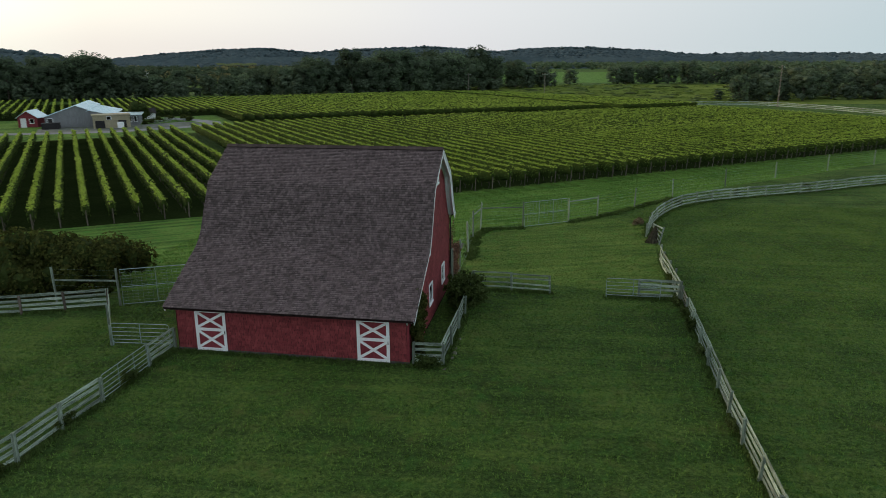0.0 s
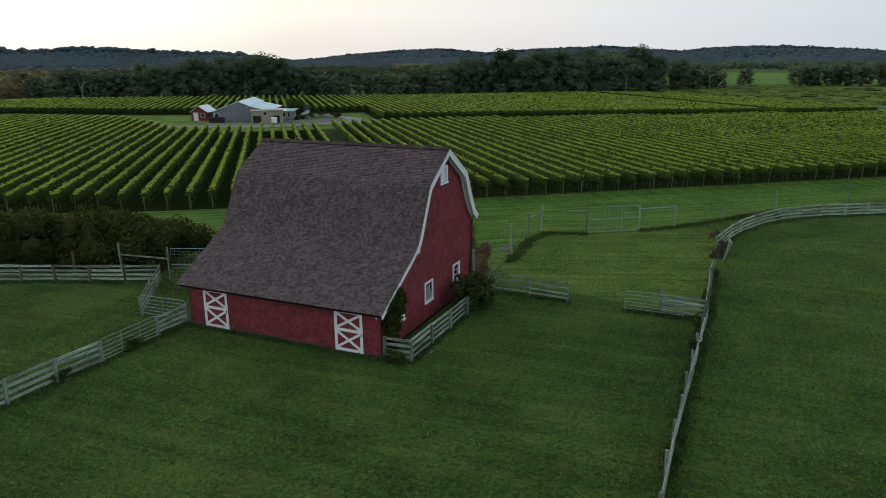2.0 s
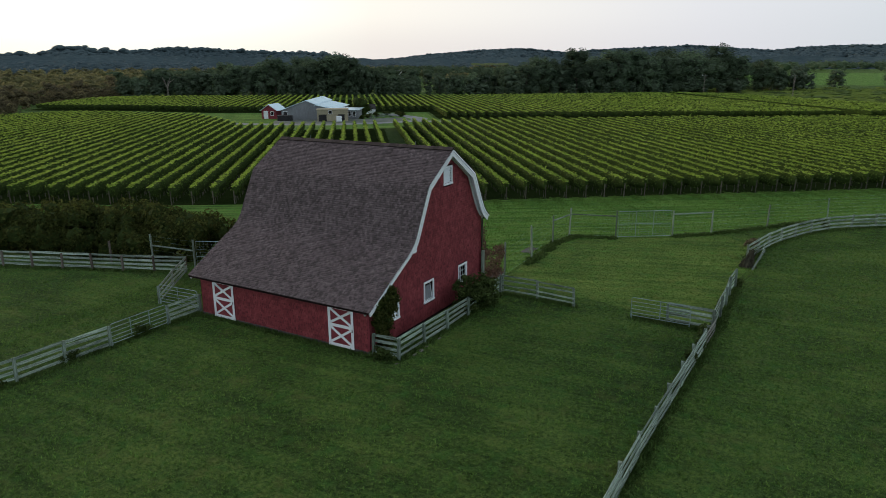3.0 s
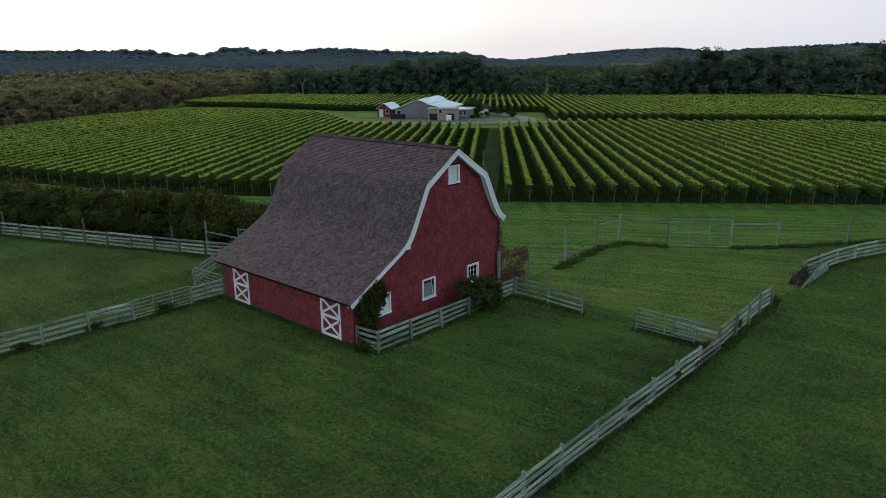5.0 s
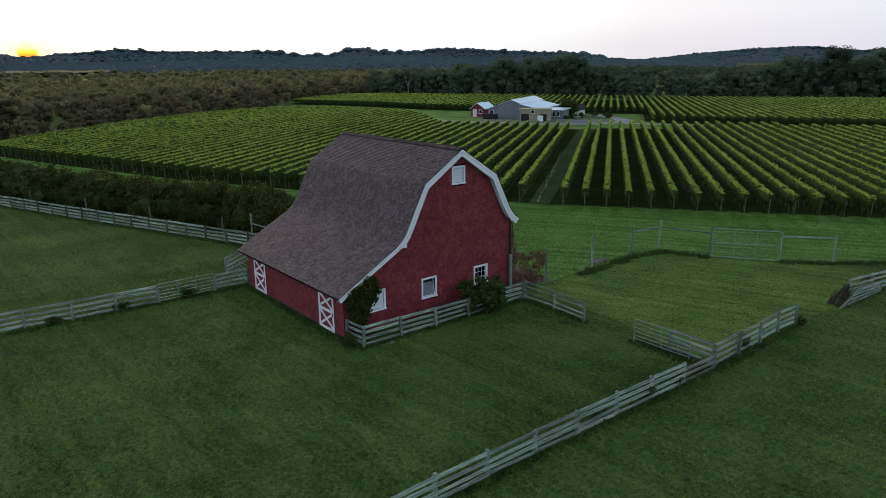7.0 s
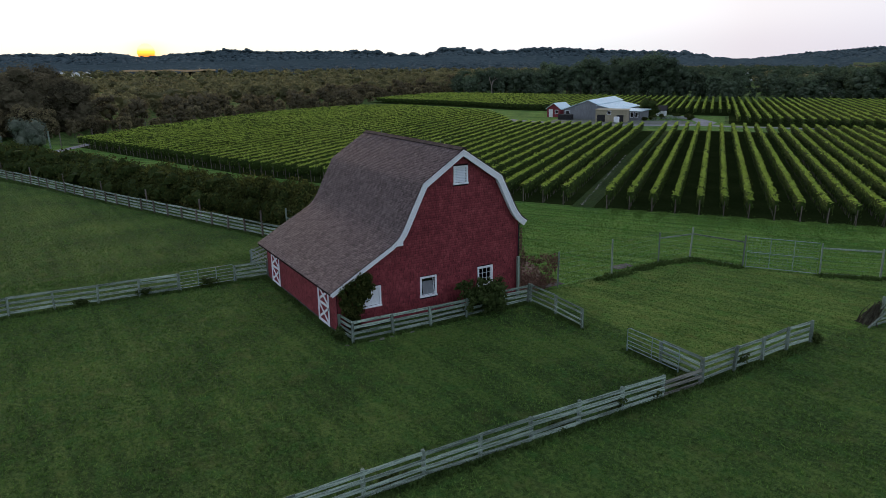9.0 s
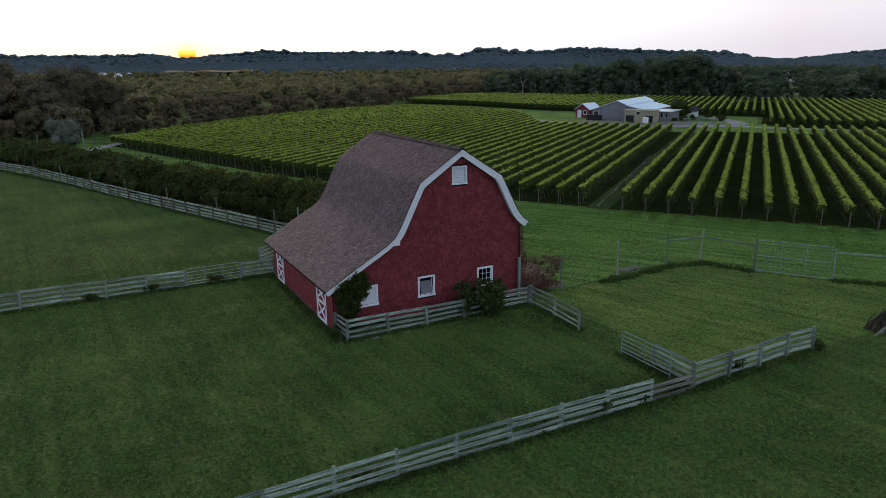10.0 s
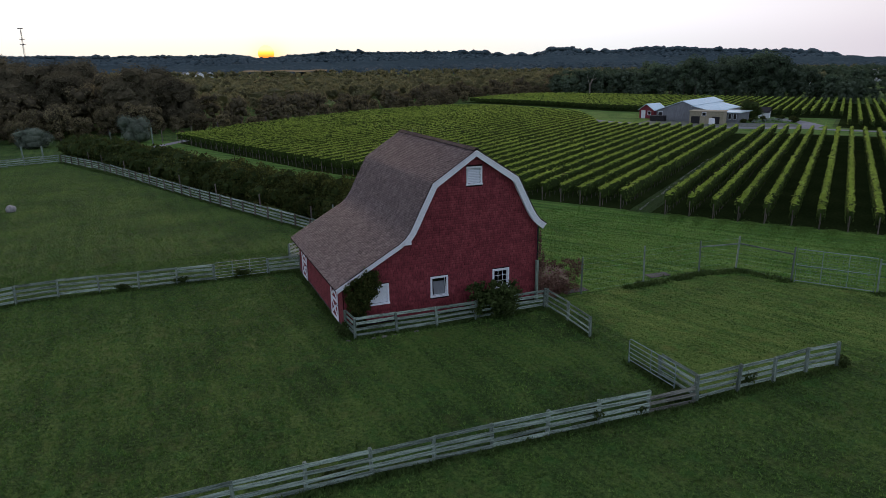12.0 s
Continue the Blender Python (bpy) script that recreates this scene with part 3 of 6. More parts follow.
def pierced_wall(xo, xi, y0, y1, top, holes):
    """A wall in the plane x = xo with thickness to xi, a sloping top and rectangular holes (y0, y1, z0, z1)."""
    bm = bmesh.new()
    cuts = sorted({y0, y1, *(p[0] for p in PROFILE if y0 < p[0] < y1), *(v for h in holes for v in h[:2])})
    for a, b in zip(cuts, cuts[1:]):
        mid = (a + b) / 2
        here = sorted((h for h in holes if h[0] <= mid <= h[1]), key=lambda h: h[2])
        spans = []
        z = 0.0
        for h in here:
            spans.append((z, z, h[2], h[2])); z = h[3]
        spans.append((z, z, top(a), top(b)))
        for za, zb, ta, tb in spans:
            for x in (xo, xi):
                bm.faces.new([bm.verts.new(p) for p in ((x, a, za), (x, b, zb), (x, b, tb), (x, a, ta))])
    for h in holes:
        for p in (((xo, h[0], h[2]), (xi, h[0], h[2]), (xi, h[0], h[3]), (xo, h[0], h[3])), ((xo, h[1], h[2]), (xi, h[1], h[2]), (xi, h[1], h[3]), (xo, h[1], h[3])),
                  ((xo, h[0], h[2]), (xi, h[0], h[2]), (xi, h[1], h[2]), (xo, h[1], h[2])), ((xo, h[0], h[3]), (xi, h[0], h[3]), (xi, h[1], h[3]), (xo, h[1], h[3]))):
            bm.faces.new([bm.verts.new(q) for q in p])
    bmesh.ops.remove_doubles(bm, verts=bm.verts, dist=1e-4)
    bmesh.ops.recalc_face_normals(bm, faces=bm.faces)
    return bm


barn = thing("barn", (-6.03, 30.46, 0), 0, "dark red shingled gambrel barn with white trim and brown roof", "barn")
WINDOWS = [(1.60, 2.74, 1.16, 2.38), (5.31, 6.44, 1.12, 2.40), (9.40, 10.54, 1.14, 2.37)]
LOFT = (7.665, 8.68, 7.69, 8.78)
HOLES = [(a + 0.11, b - 0.11, c + 0.11, d - 0.11) for a, b, c, d in WINDOWS + [LOFT]]
gable_wall = part("gable_wall", pierced_wall(-0.02, -0.2, 0.0, DEPTH, lambda y: roof_z(y, 0.16), HOLES), M_FELT, barn)
part("gable_wall", pierced_wall(-ROOF_IN, -ROOF_IN + 0.2, 0.0, DEPTH, lambda y: roof_z(y, 0.16), []), M_REDBOARD, barn)
front_wall = part("front_wall", boxed(-ROOF_IN + 0.2, 0.0, 0.0, -0.2, 0.2, 2.62), M_FELT, barn)
part("back_wall", boxed(-ROOF_IN + 0.2, DEPTH - 0.2, 0.0, -0.2, DEPTH, 5.05), M_REDBOARD, barn)
part("barn_floor", boxed(-ROOF_IN + 0.2, 0.2, 0.0, -0.2, DEPTH - 0.2, 0.06), M_CONC, barn)
roof = part("roof", strip_along(bmesh.new(), -ROOF_IN - RAKE, RAKE - 0.036, 0.01, 0.13), M_FELT, barn, "brown asphalt shingle roof")
part("rake_board", strip_along(bmesh.new(), RAKE - 0.035, RAKE + 0.006, 0.045, 0.40, 3), M_WHITE, roof, "white painted rake board")
part("rake_board", strip_along(bmesh.new(), RAKE - 0.035, RAKE + 0.006, 0.045, 0.29, 0, 4), M_WHITE, roof, "white painted rake board")
part("rake_return", boxed(RAKE - 0.034, 3.62, 4.60, RAKE + 0.012, 4.06, 4.90, bevel=0.01), M_WHITE, roof, "white painted board end at the roof's knee")
part("rake_moulding", strip_along(bmesh.new(), RAKE + 0.006, RAKE + 0.045, 0.03, 0.125), M_WHITE, roof, "white painted moulding")
part("soffit", strip_along(bmesh.new(), 0.0, RAKE - 0.035, 0.135, 0.165), M_WHITE, roof, "white painted soffit")
part("rake_board", strip_along(bmesh.new(), -ROOF_IN - RAKE - 0.006, -ROOF_IN - RAKE + 0.035, 0.045, 0.30), M_WHITE, roof, "white painted rake board")
part("frieze_board", strip_along(bmesh.new(), -0.02, 0.025, 0.17, 0.34), M_WHITE, roof, "white painted frieze board")
cap = bmesh.new()
for k in range(42):
    x0 = -ROOF_IN - RAKE + k * 0.315
    for s in (-1, 1):
        beam(cap, (x0, 8.15 + s * 0.11, 9.80 + 0.006 * (k % 2)), (x0 + 0.33, 8.15 + s * 0.11, 9.825 + 0.006 * (k % 2)), 0.27, 0.05, (0, s * 0.54, 0.84))
part("ridge_cap", cap, M_CAP, roof, "dark brown ridge cap shingles")
# near-black on purpose: the shadow line under the eave is in its colour
part("eave_board", boxed(-ROOF_IN - RAKE, -0.50, 2.41, RAKE, -0.46, 2.465), M_FELT, roof, "eave board coloured dark for the roof edge's shade")
part("foundation", boxed(-ROOF_IN - 0.03, -0.05, 0.0, 0.03, -0.003, 0.14), M_CONC, barn, "low dark concrete footing")
part("corner_board", boxed(-0.02, DEPTH - 0.1, 0.0, 0.03, DEPTH + 0.03, 5.0), M_REDBOARD, barn)
part("corner_board", boxed(-0.1, -0.03, 0.15, 0.03, -0.002, 2.5), M_REDBOARD, barn)


def barn_window(y0, y1, z0, z1, style):
    w = part("window", boxed(-0.06, y0, z1 - 0.11, 0.045, y1, z1, bevel=0.006), M_WHITE, barn, "white framed barn window")
    part("frame", boxed(-0.06, y0, z0 + 0.10, 0.045, y0 + 0.11, z1 - 0.112), M_WHITE, w)
    part("frame", boxed(-0.06, y1 - 0.11, z0 + 0.10, 0.045, y1, z1 - 0.112), M_WHITE, w)
    part("sill", boxed(-0.06, y0 - 0.03, z0, 0.075, y1 + 0.03, z0 + 0.098), M_WHITE, w)
    a, b, c, d = y0 + 0.11, y1 - 0.11, z0 + 0.10, z1 - 0.11
    if style == "board":
        part("blind", boxed(-0.06, a, c, -0.03, b, d), M_WHITE, w, "white board closing the window")
        return
    if style == "louvre":
        part("backing", boxed(-0.13, a, c, -0.11, b, d), M_WHITE, w)
        for k in range(9):
            z = c + (k + 0.5) * (d - c) / 9
            part("slat", beam(bmesh.new(), (-0.05, a, z), (-0.05, b, z), 0.10, 0.014, (0.6, 0, 0.8)), M_WHITE, w)
        return
    if style == "tilted":
        # grey panel added so the pane does not draw black
        part("blind", beam(bmesh.new(), (-0.048, (a + b) / 2 + 0.03, c + 0.05), (-0.048 - 0.12, (a + b) / 2 + 0.03, c + 0.04 + (d - c) * 0.74), b - a - 0.2, 0.012, (1, 0, 0)), M_GREYWALL, w, "grey panel over most of the pane")
    lean = 0.16 if style == "tilted" else 0.0
    for i in range(2):
        y = a + 0.02 if i == 0 else b - 0.02
        part("stile", beam(bmesh.new(), (-0.05, y, c + 0.01), (-0.05 - lean, y, d - 0.01), 0.04, 0.05, (0, 1, 0)), M_WHITE, w)
    for z, x in ((c + 0.02, -0.05), (d - 0.02, -0.05 - lean)):
        part("rail", beam(bmesh.new(), (x, a, z), (x, b, z), 0.04, 0.05), M_WHITE, w)
    if style == "muntins":
        for k in (1, 2):
            y = a + (b - a) * k / 3
            part("muntin", boxed(-0.058, y - 0.012, c, -0.042, y + 0.012, d), M_WHITE, w)
            z = c + (d - c) * k / 3
            part("muntin", boxed(-0.060, a, z - 0.012, -0.040, b, z + 0.012), M_WHITE, w)
    bm = bmesh.new()
    bm.faces.new([bm.verts.new(p) for p in ((-0.055, a, c), (-0.055, b, c), (-0.055 - lean, b, d), (-0.055 - lean, a, d))])
    bmesh.ops.solidify(bm, geom=bm.faces[:], thickness=0.004)
    part("pane", bm, M_GLASS, w)


for spec, style in zip(WINDOWS + [LOFT], ("board", "tilted", "muntins", "louvre")):
    barn_window(*spec, style)


def barn_door(x0, x1, z0=0.08, z1=2.36, mid=1.26):
    d = part("door", boxed(x0, -0.055, z0, x1, -0.002, z1), M_REDBOARD, barn, "red door with white frame and crosses")
    w, f, g = 0.165, -0.085, -0.056
    part("stile", boxed(x0, f, z0, x0 + w, g, z1, bevel=0.005), M_WHITE, d)
    part("stile", boxed(x1 - w, f, z0, x1, g, z1, bevel=0.005), M_WHITE, d)
    for z in (z0, mid - w / 2, z1 - w):
        part("rail", boxed(x0 + w, f, z, x1 - w, g, z + w, bevel=0.005), M_WHITE, d)
    for lo, hi in ((z0 + w, mid - w / 2), (mid + w / 2, z1 - w)):
        part("cross_brace", beam(bmesh.new(), (x0 + w, -0.072, lo + 0.04), (x1 - w, -0.072, hi - 0.04), 0.135, 0.028, (0, -1, 0)), M_WHITE, d)
        part("cross_brace", beam(bmesh.new(), (x0 + w, -0.068, hi - 0.04), (x1 - w, -0.068, lo + 0.04), 0.135, 0.026, (0, -1, 0)), M_WHITE, d)
    part("handle", boxed(x1 - 0.09, f - 0.04, 1.05, x1 - 0.06, f, 1.22), M_DARK, d, "dark iron handle")


barn_door(-11.38, -9.68)
barn_door(-2.66, -0.97)
# the downpipe at the back corner and a small lightning rod pair on the ridge
part("downpipe", tube(bmesh.new(), [(0.10, DEPTH + 0.02, 0.05), (0.10, DEPTH + 0.02, 4.75), (0.22, DEPTH + 0.25, 4.95)], 0.045), M_DARK, barn, "dark metal downpipe")
for x in (-2.2, -10.3):
    part("lightning_rod", tube(bmesh.new(), [(x, 8.15, 9.78), (x, 8.15, 10.12)], 0.012), M_STEEL, roof)


# ---- fences and gates ----
def unit_board():
    bm = boxed(0, -0.5, -0.5, 1, 0.5, 0.5)
    bmesh.ops.subdivide_edges(bm, edges=[e for e in bm.edges if abs(e.verts[0].co.x - e.verts[1].co.x) > 0.5], cuts=3)
    r = random.Random(3)
    for v in bm.verts:
        v.co.z += r.uniform(-0.06, 0.06)
        v.co.y += r.uniform(-0.2, 0.2)
    return mesh_of("board", bm, M_WOOD)


def unit_post():
    bm = boxed(-0.5, -0.5, 0, 0.5, 0.5, 1)
    bmesh.ops.subdivide_edges(bm, edges=[e for e in bm.edges if abs(e.verts[0].co.z - e.verts[1].co.z) > 0.5], cuts=2)
    r = random.Random(4)
    for v in bm.verts:
        v.co.x += r.uniform(-0.05, 0.05); v.co.y += r.uniform(-0.05, 0.05)
        if v.co.z > 0.9:
            v.co.z += r.uniform(-0.02, 0.012)
    return mesh_of("post", bm, M_POST)


BOARD, POST = unit_board(), unit_post()
DARK_POST = POST.copy()
DARK_POST.materials[0] = M_VINEPOST
OLD_BOARD = BOARD.copy()
OLD_BOARD.materials[0] = M_OLDWOOD
frand = random.Random(11)


def board_fence(name, path, label, step=2.44, height=1.25, rails=(0.22, 0.52, 0.82, 1.14), wide=0.16, rough=1.0, missing=0.0, group="", posts=None, side=1, post_mesh=None, old=()):
    """Posts along a path with boards nailed between them; the bays in old have darker boards."""
    pts = posts or along(path, step)
    ox, oy = pts[0]
    root = thing(name, (ox, oy, 0), 0, label, "fence", group)
    for i, (x, y) in enumerate(pts):
        j = min(i, len(pts) - 2)
        a = math.atan2(pts[j + 1][1] - pts[j][1], pts[j + 1][0] - pts[j][0])
        h = height + frand.uniform(-0.06, 0.06) * rough
        m = pose(x - ox, y - oy, -0.03, frand.uniform(-3, 3) * rough, frand.uniform(-3, 3) * rough, math.degrees(a)) @ Matrix.Diagonal((0.13, 0.13, h, 1))
        put("post", post_mesh or POST, root, m)
    for bay, ((xa, ya), (xb, yb)) in enumerate(zip(pts, pts[1:])):
        L = math.hypot(xb - xa, yb - ya)
        a = math.degrees(math.atan2(yb - ya, xb - xa))
        nx, ny = math.sin(radians(a)) * 0.085 * side, -math.cos(radians(a)) * 0.085 * side
        for z in rails:
            if frand.random() < missing:
                continue
            tilt = frand.uniform(-0.9, 0.9) * rough
            zz = z + frand.uniform(-0.025, 0.025) * rough
            m = pose(xa - ox + nx, ya - oy + ny, zz, frand.uniform(-4, 4), -tilt, a) @ Matrix.Diagonal((L + 0.02, 0.026, wide * frand.uniform(0.9, 1.08), 1))
            put("board", OLD_BOARD if bay in old else BOARD, root, m)
    return root


def tube_gate(name, a, b, label, z0=0.18, z1=1.28, bars=5, r=0.021):
    """A tubular farm gate between two ground points."""
    L = between(a, b)
    root = thing(name, (a[0], a[1], 0), math.degrees(math.atan2(b[1] - a[1], b[0] - a[0])), label, "gate")
    c = 0.12
    part("gate_frame", tube(bmesh.new(), [(c, 0, z0), (L - c, 0, z0), (L - c / 3, 0, z0 + c / 3), (L, 0, z0 + c), (L, 0, z1 - c), (L - c / 3, 0, z1 - c / 3), (L - c, 0, z1), (c, 0, z1),
                                          (c / 3, 0, z1 - c / 3), (0, 0, z1 - c), (0, 0, z0 + c), (c / 3, 0, z0 + c / 3), (c, 0, z0)], r), M_STEEL, root)
    for k in range(1, bars):
        z = z0 + (z1 - z0) * (k / bars) ** 1.1
        part("bar", tube(bmesh.new(), [(0, 0, z), (L, 0, z)], r * 0.85), M_STEEL, root)
    for x in ((L / 2,) if L < 3.4 else (L / 3, 2 * L / 3)):
        part("brace", boxed(x - 0.025, -0.03, z0, x + 0.025, -0.022, z1), M_STEEL, root)
    for x in (0.02, L - 0.02):
        part("foot", boxed(x - 0.03, -0.03, 0.0, x + 0.03, 0.03, z0 + 0.1), M_STEEL, root)
    return root


def wire_fence(name, pts, label, height=2.5, wires=7, top=2.3, thick=0.004, brace=(), rail=1.92):
    """Tall posts with thin strained wires; a wooden rail on the braced bays."""
    ox, oy = pts[0]
    root = thing(name, (ox, oy, 0), 0, label, "fence")
    for x, y in pts:
        h = height + frand.uniform(-0.1, 0.15)
        put("post", POST, root, pose(x - ox, y - oy, -0.03, frand.uniform(-2, 2), frand.uniform(-2, 2), frand.uniform(0, 90)) @ Matrix.Diagonal((0.105, 0.105, h, 1)))
    for i, (p, q) in enumerate(zip(pts, pts[1:])):
        for k in range(wires):
            z = 0.15 + (top - 0.15) * k / (wires - 1)
            part("wire", tube(bmesh.new(), [(p[0] - ox, p[1] - oy, z), (q[0] - ox, q[1] - oy, z)], thick, 3), M_STEEL, root)
        if i in brace:
            part("brace_rail", beam(bmesh.new(), (p[0] - ox, p[1] - oy, rail + 0.03), (q[0] - ox, q[1] - oy, rail - 0.02), 0.08, 0.09), M_POST, root)
    return root


def mesh_gate(name, a, b, label, z0=0.1, z1=2.3):
    L = between(a, b)
    root = thing(name, (a[0], a[1], 0), math.degrees(math.atan2(b[1] - a[1], b[0] - a[0])), label, "gate")
    part("gate_frame", tube(bmesh.new(), [(0, 0, z0), (L, 0, z0), (L, 0, z1), (0, 0, z1), (0, 0, z0 - 0.02)], 0.028), M_STEEL, root)
    part("bar", tube(bmesh.new(), [(0, 0, (z0 + z1) * 0.5), (L, 0, (z0 + z1) * 0.5)], 0.024), M_STEEL, root)
    for k in (1, 2):
        part("brace", tube(bmesh.new(), [(L * k / 3, 0, z0), (L * k / 3, 0, z1)], 0.018), M_STEEL, root)
    net = bmesh.new()
    for k in range(1, 11):
        beam(net, (0, 0.01, z0 + (z1 - z0) * k / 11), (L, 0.01, z0 + (z1 - z0) * k / 11), 0.008, 0.008)
    for k in range(1, int(L / 0.3)):
        beam(net, (k * 0.3, 0.012, z0), (k * 0.3, 0.012, z1), 0.007, 0.007, (0, 1, 0))
    part("wire_mesh", net, M_STEEL, root)
    for x in (0.0, L):
        part("foot", boxed(x - 0.03, -0.03, 0, x + 0.03, 0.03, z0 + 0.04), M_STEEL, root)
    return root


board_fence("board_fence", None, "weathered grey four-board fence with creepers", posts=[(8.78, 51.3), (8.7, 49.3), (8.82, 47.1), (8.82, 44.9), (8.88, 42.5)], height=1.36, rails=(0.2, 0.51, 0.83, 1.16), wide=0.17)
board_fence("board_fence", [(8.88, 42.35), (8.76, 37.6), (8.66, 32.75), (8.55, 27.9), (8.6, 20.5), (8.6, 6.0)], "long weathered grey four-board paddock fence", height=1.12, rails=(0.14, 0.43, 0.73, 1.03), wide=0.165, missing=0.03, side=-1, rough=1.3, old=(0,))
board_fence("fence_stub", None, "short weathered board fence stub", posts=[(8.75, 42.55), (6.3, 42.6)], wide=0.17)
tube_gate("farm_gate", (4.25, 42.36), (7.6, 42.36), "open galvanised tubular farm gate beside the fence stub")
board_fence("fence_stub", None, "short weathered fence stub with thin boards", posts=[(-4.3, 42.72), (-1.8, 42.66), (0.7, 42.48)], wide=0.10, rails=(0.28, 0.6, 0.92, 1.22))
board_fence("board_fence", None, "weathered grey board fence beside the barn gable", posts=[(-5.85, 30.5), (-4.35, 30.62), (-4.3, 33.05), (-4.25, 35.45), (-4.25, 37.9), (-4.4, 40.4), (-4.38, 42.6)], height=1.24, rails=(0.2, 0.5, 0.8, 1.1), side=-1)
board_fence("board_fence", [(8.55, 58.8), (9.3, 62.4), (9.75, 64.4), (10.5, 66.5), (11.8, 69.6), (13.6, 72.6), (16.6, 75.3), (20.5, 77.6), (29.6, 82.6), (36.0, 86.9), (48, 94), (70, 107)], "curving weathered grey board fence round the pasture", missing=0.01)
board_fence("board_fence", [(-18.75, 30.5), (-18.8, 28.2)], "weathered board fence end beside the barn")
tube_gate("farm_gate", (-18.75, 24.5), (-18.78, 28.1), "galvanised tubular farm gate in the fence line")
board_fence("board_fence", [(-18.75, 24.4), (-18.9, 21.8), (-18.9, 19.4), (-19.2, 17.0), (-19.1, 13.0), (-18.0, 10.4), (-14.0, 4.0)], "weathered pale board fence of the side paddock", missing=0.03)
tube_gate("farm_gate", (-22.3, 30.35), (-19.1, 30.6), "closed galvanised tubular gate beside the barn")
board_fence("board_fence", None, "short weathered fence return", posts=[(-22.4, 30.35), (-24.4, 33.0), (-26.3, 35.7)])
board_fence("board_fence", [(-26.3, 35.7), (-31.2, 33.6), (-35.6, 31.8), (-45.0, 28.0), (-52.0, 25.2), (-61.0, 21.7), (-71.2, 18.0), (-83.5, 13.2), (-95.5, 7.2)], "long weathered board fence below the hedge", post_mesh=DARK_POST)
board_fence("board_fence", [(-95.7, 6.8), (-93.5, 1.5), (-90.0, -6.0), (-84, -18)], "distant weathered board fence at the paddock corner")
deer = [(-5.8, 46.2), (-5.85, 51.2), (-6.1, 56.2), (-5.8, 59.3), (-2.1, 60.55)]
wire_fence("wire_fence", deer, "tall wire fence on weathered posts", brace=(2, 3))
mesh_gate("wire_gate", (-1.95, 60.68), (1.85, 63.25), "tall galvanised mesh gate")
wire_fence("wire_fence", [(2.0, 63.4), (4.75, 66.0), (8.7, 71.0), (13.3, 76.9), (20.4, 84.6), (28.0, 92.0), (36.5, 99.0), (45, 106)], "tall wire fence along the mown strip", brace=(0,), height=2.2, top=2.0)
wire_fence("wire_fence", [(-25.75, 36.1), (-29.9, 35.75)], "posts with a single wooden rail", height=2.5, brace=(0,), rail=1.6)
mesh_gate("wire_gate", (-25.55, 36.15), (-20.0, 38.7), "wire mesh gate behind the barn", z1=2.35)


def fallen_panel():
    """A gate panel that has come off its post and leans back against the fence's end."""
    o = Vector((9.25, 56.0, 0))
    root = thing("fallen_gate_panel", o, 0, "leaning broken board gate beside the curved fence", "gate")
    a0, a1 = Vector((9.25, 56.0, 0.0)), Vector((9.75, 57.4, 1.2))
    b0, b1 = Vector((9.5, 61.5, 0.0)), Vector((9.4, 61.8, 0.55))
    part("stile", beam(bmesh.new(), a0 - o, a1 - o, 0.12, 0.06, (0.3, 1, 0)), M_POST, root)
    part("stile", beam(bmesh.new(), b0 - o, b1 - o, 0.12, 0.06, (0.3, 1, 0)), M_POST, root)
    for f in (0.12, 0.38, 0.64, 0.92):
        part("rail", beam(bmesh.new(), a0.lerp(a1, f) - o, b0.lerp(b1, f) - o, 0.035, 0.12), M_WOOD, root)


fallen_panel()


# ---- plants ----
def bush(name, loc, radii, label, leaf=M_HEDGE, inner=M_HEDGECORE, lobes=6, leaves=90, size=0.22, seed=0, category="bush", inner_scale=0.86, lobe_size=(0.42, 0.62), reach=0.62):
    r = np.random.default_rng(seed + 100)
    root = thing(name, loc, 0, label, category)
    core, cs, ns = [], [], []
    for k in range(lobes):
        a = r.uniform(0, 2 * math.pi)
        q = r.uniform(0.15, reach)
        c = np.array([math.cos(a) * radii[0] * q, math.sin(a) * radii[1] * q, radii[2] * r.uniform(0.3, 1.35)])
        rad = np.array(radii) * r.uniform(*lobe_size)
        c[2] = max(c[2], rad[2] * 0.9)
        core.append(lobe(c, rad * inner_scale, r))
        p, d = on_lobe(c, rad, leaves, r, -0.8)
        cs.append(p); ns.append(d)
    v, f = join(core); v[:, 2] = np.maximum(v[:, 2], 0.0)
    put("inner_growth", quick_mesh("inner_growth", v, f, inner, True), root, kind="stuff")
    c, n = np.concatenate(cs), np.concatenate(ns)
    c[:, 2] = np.maximum(c[:, 2], 0.08)
    v, f = cards(c, n, size, r, 0.8)
    put("leaves", quick_mesh("leaves", v, f, leaf), root, kind="stuff")
    return root


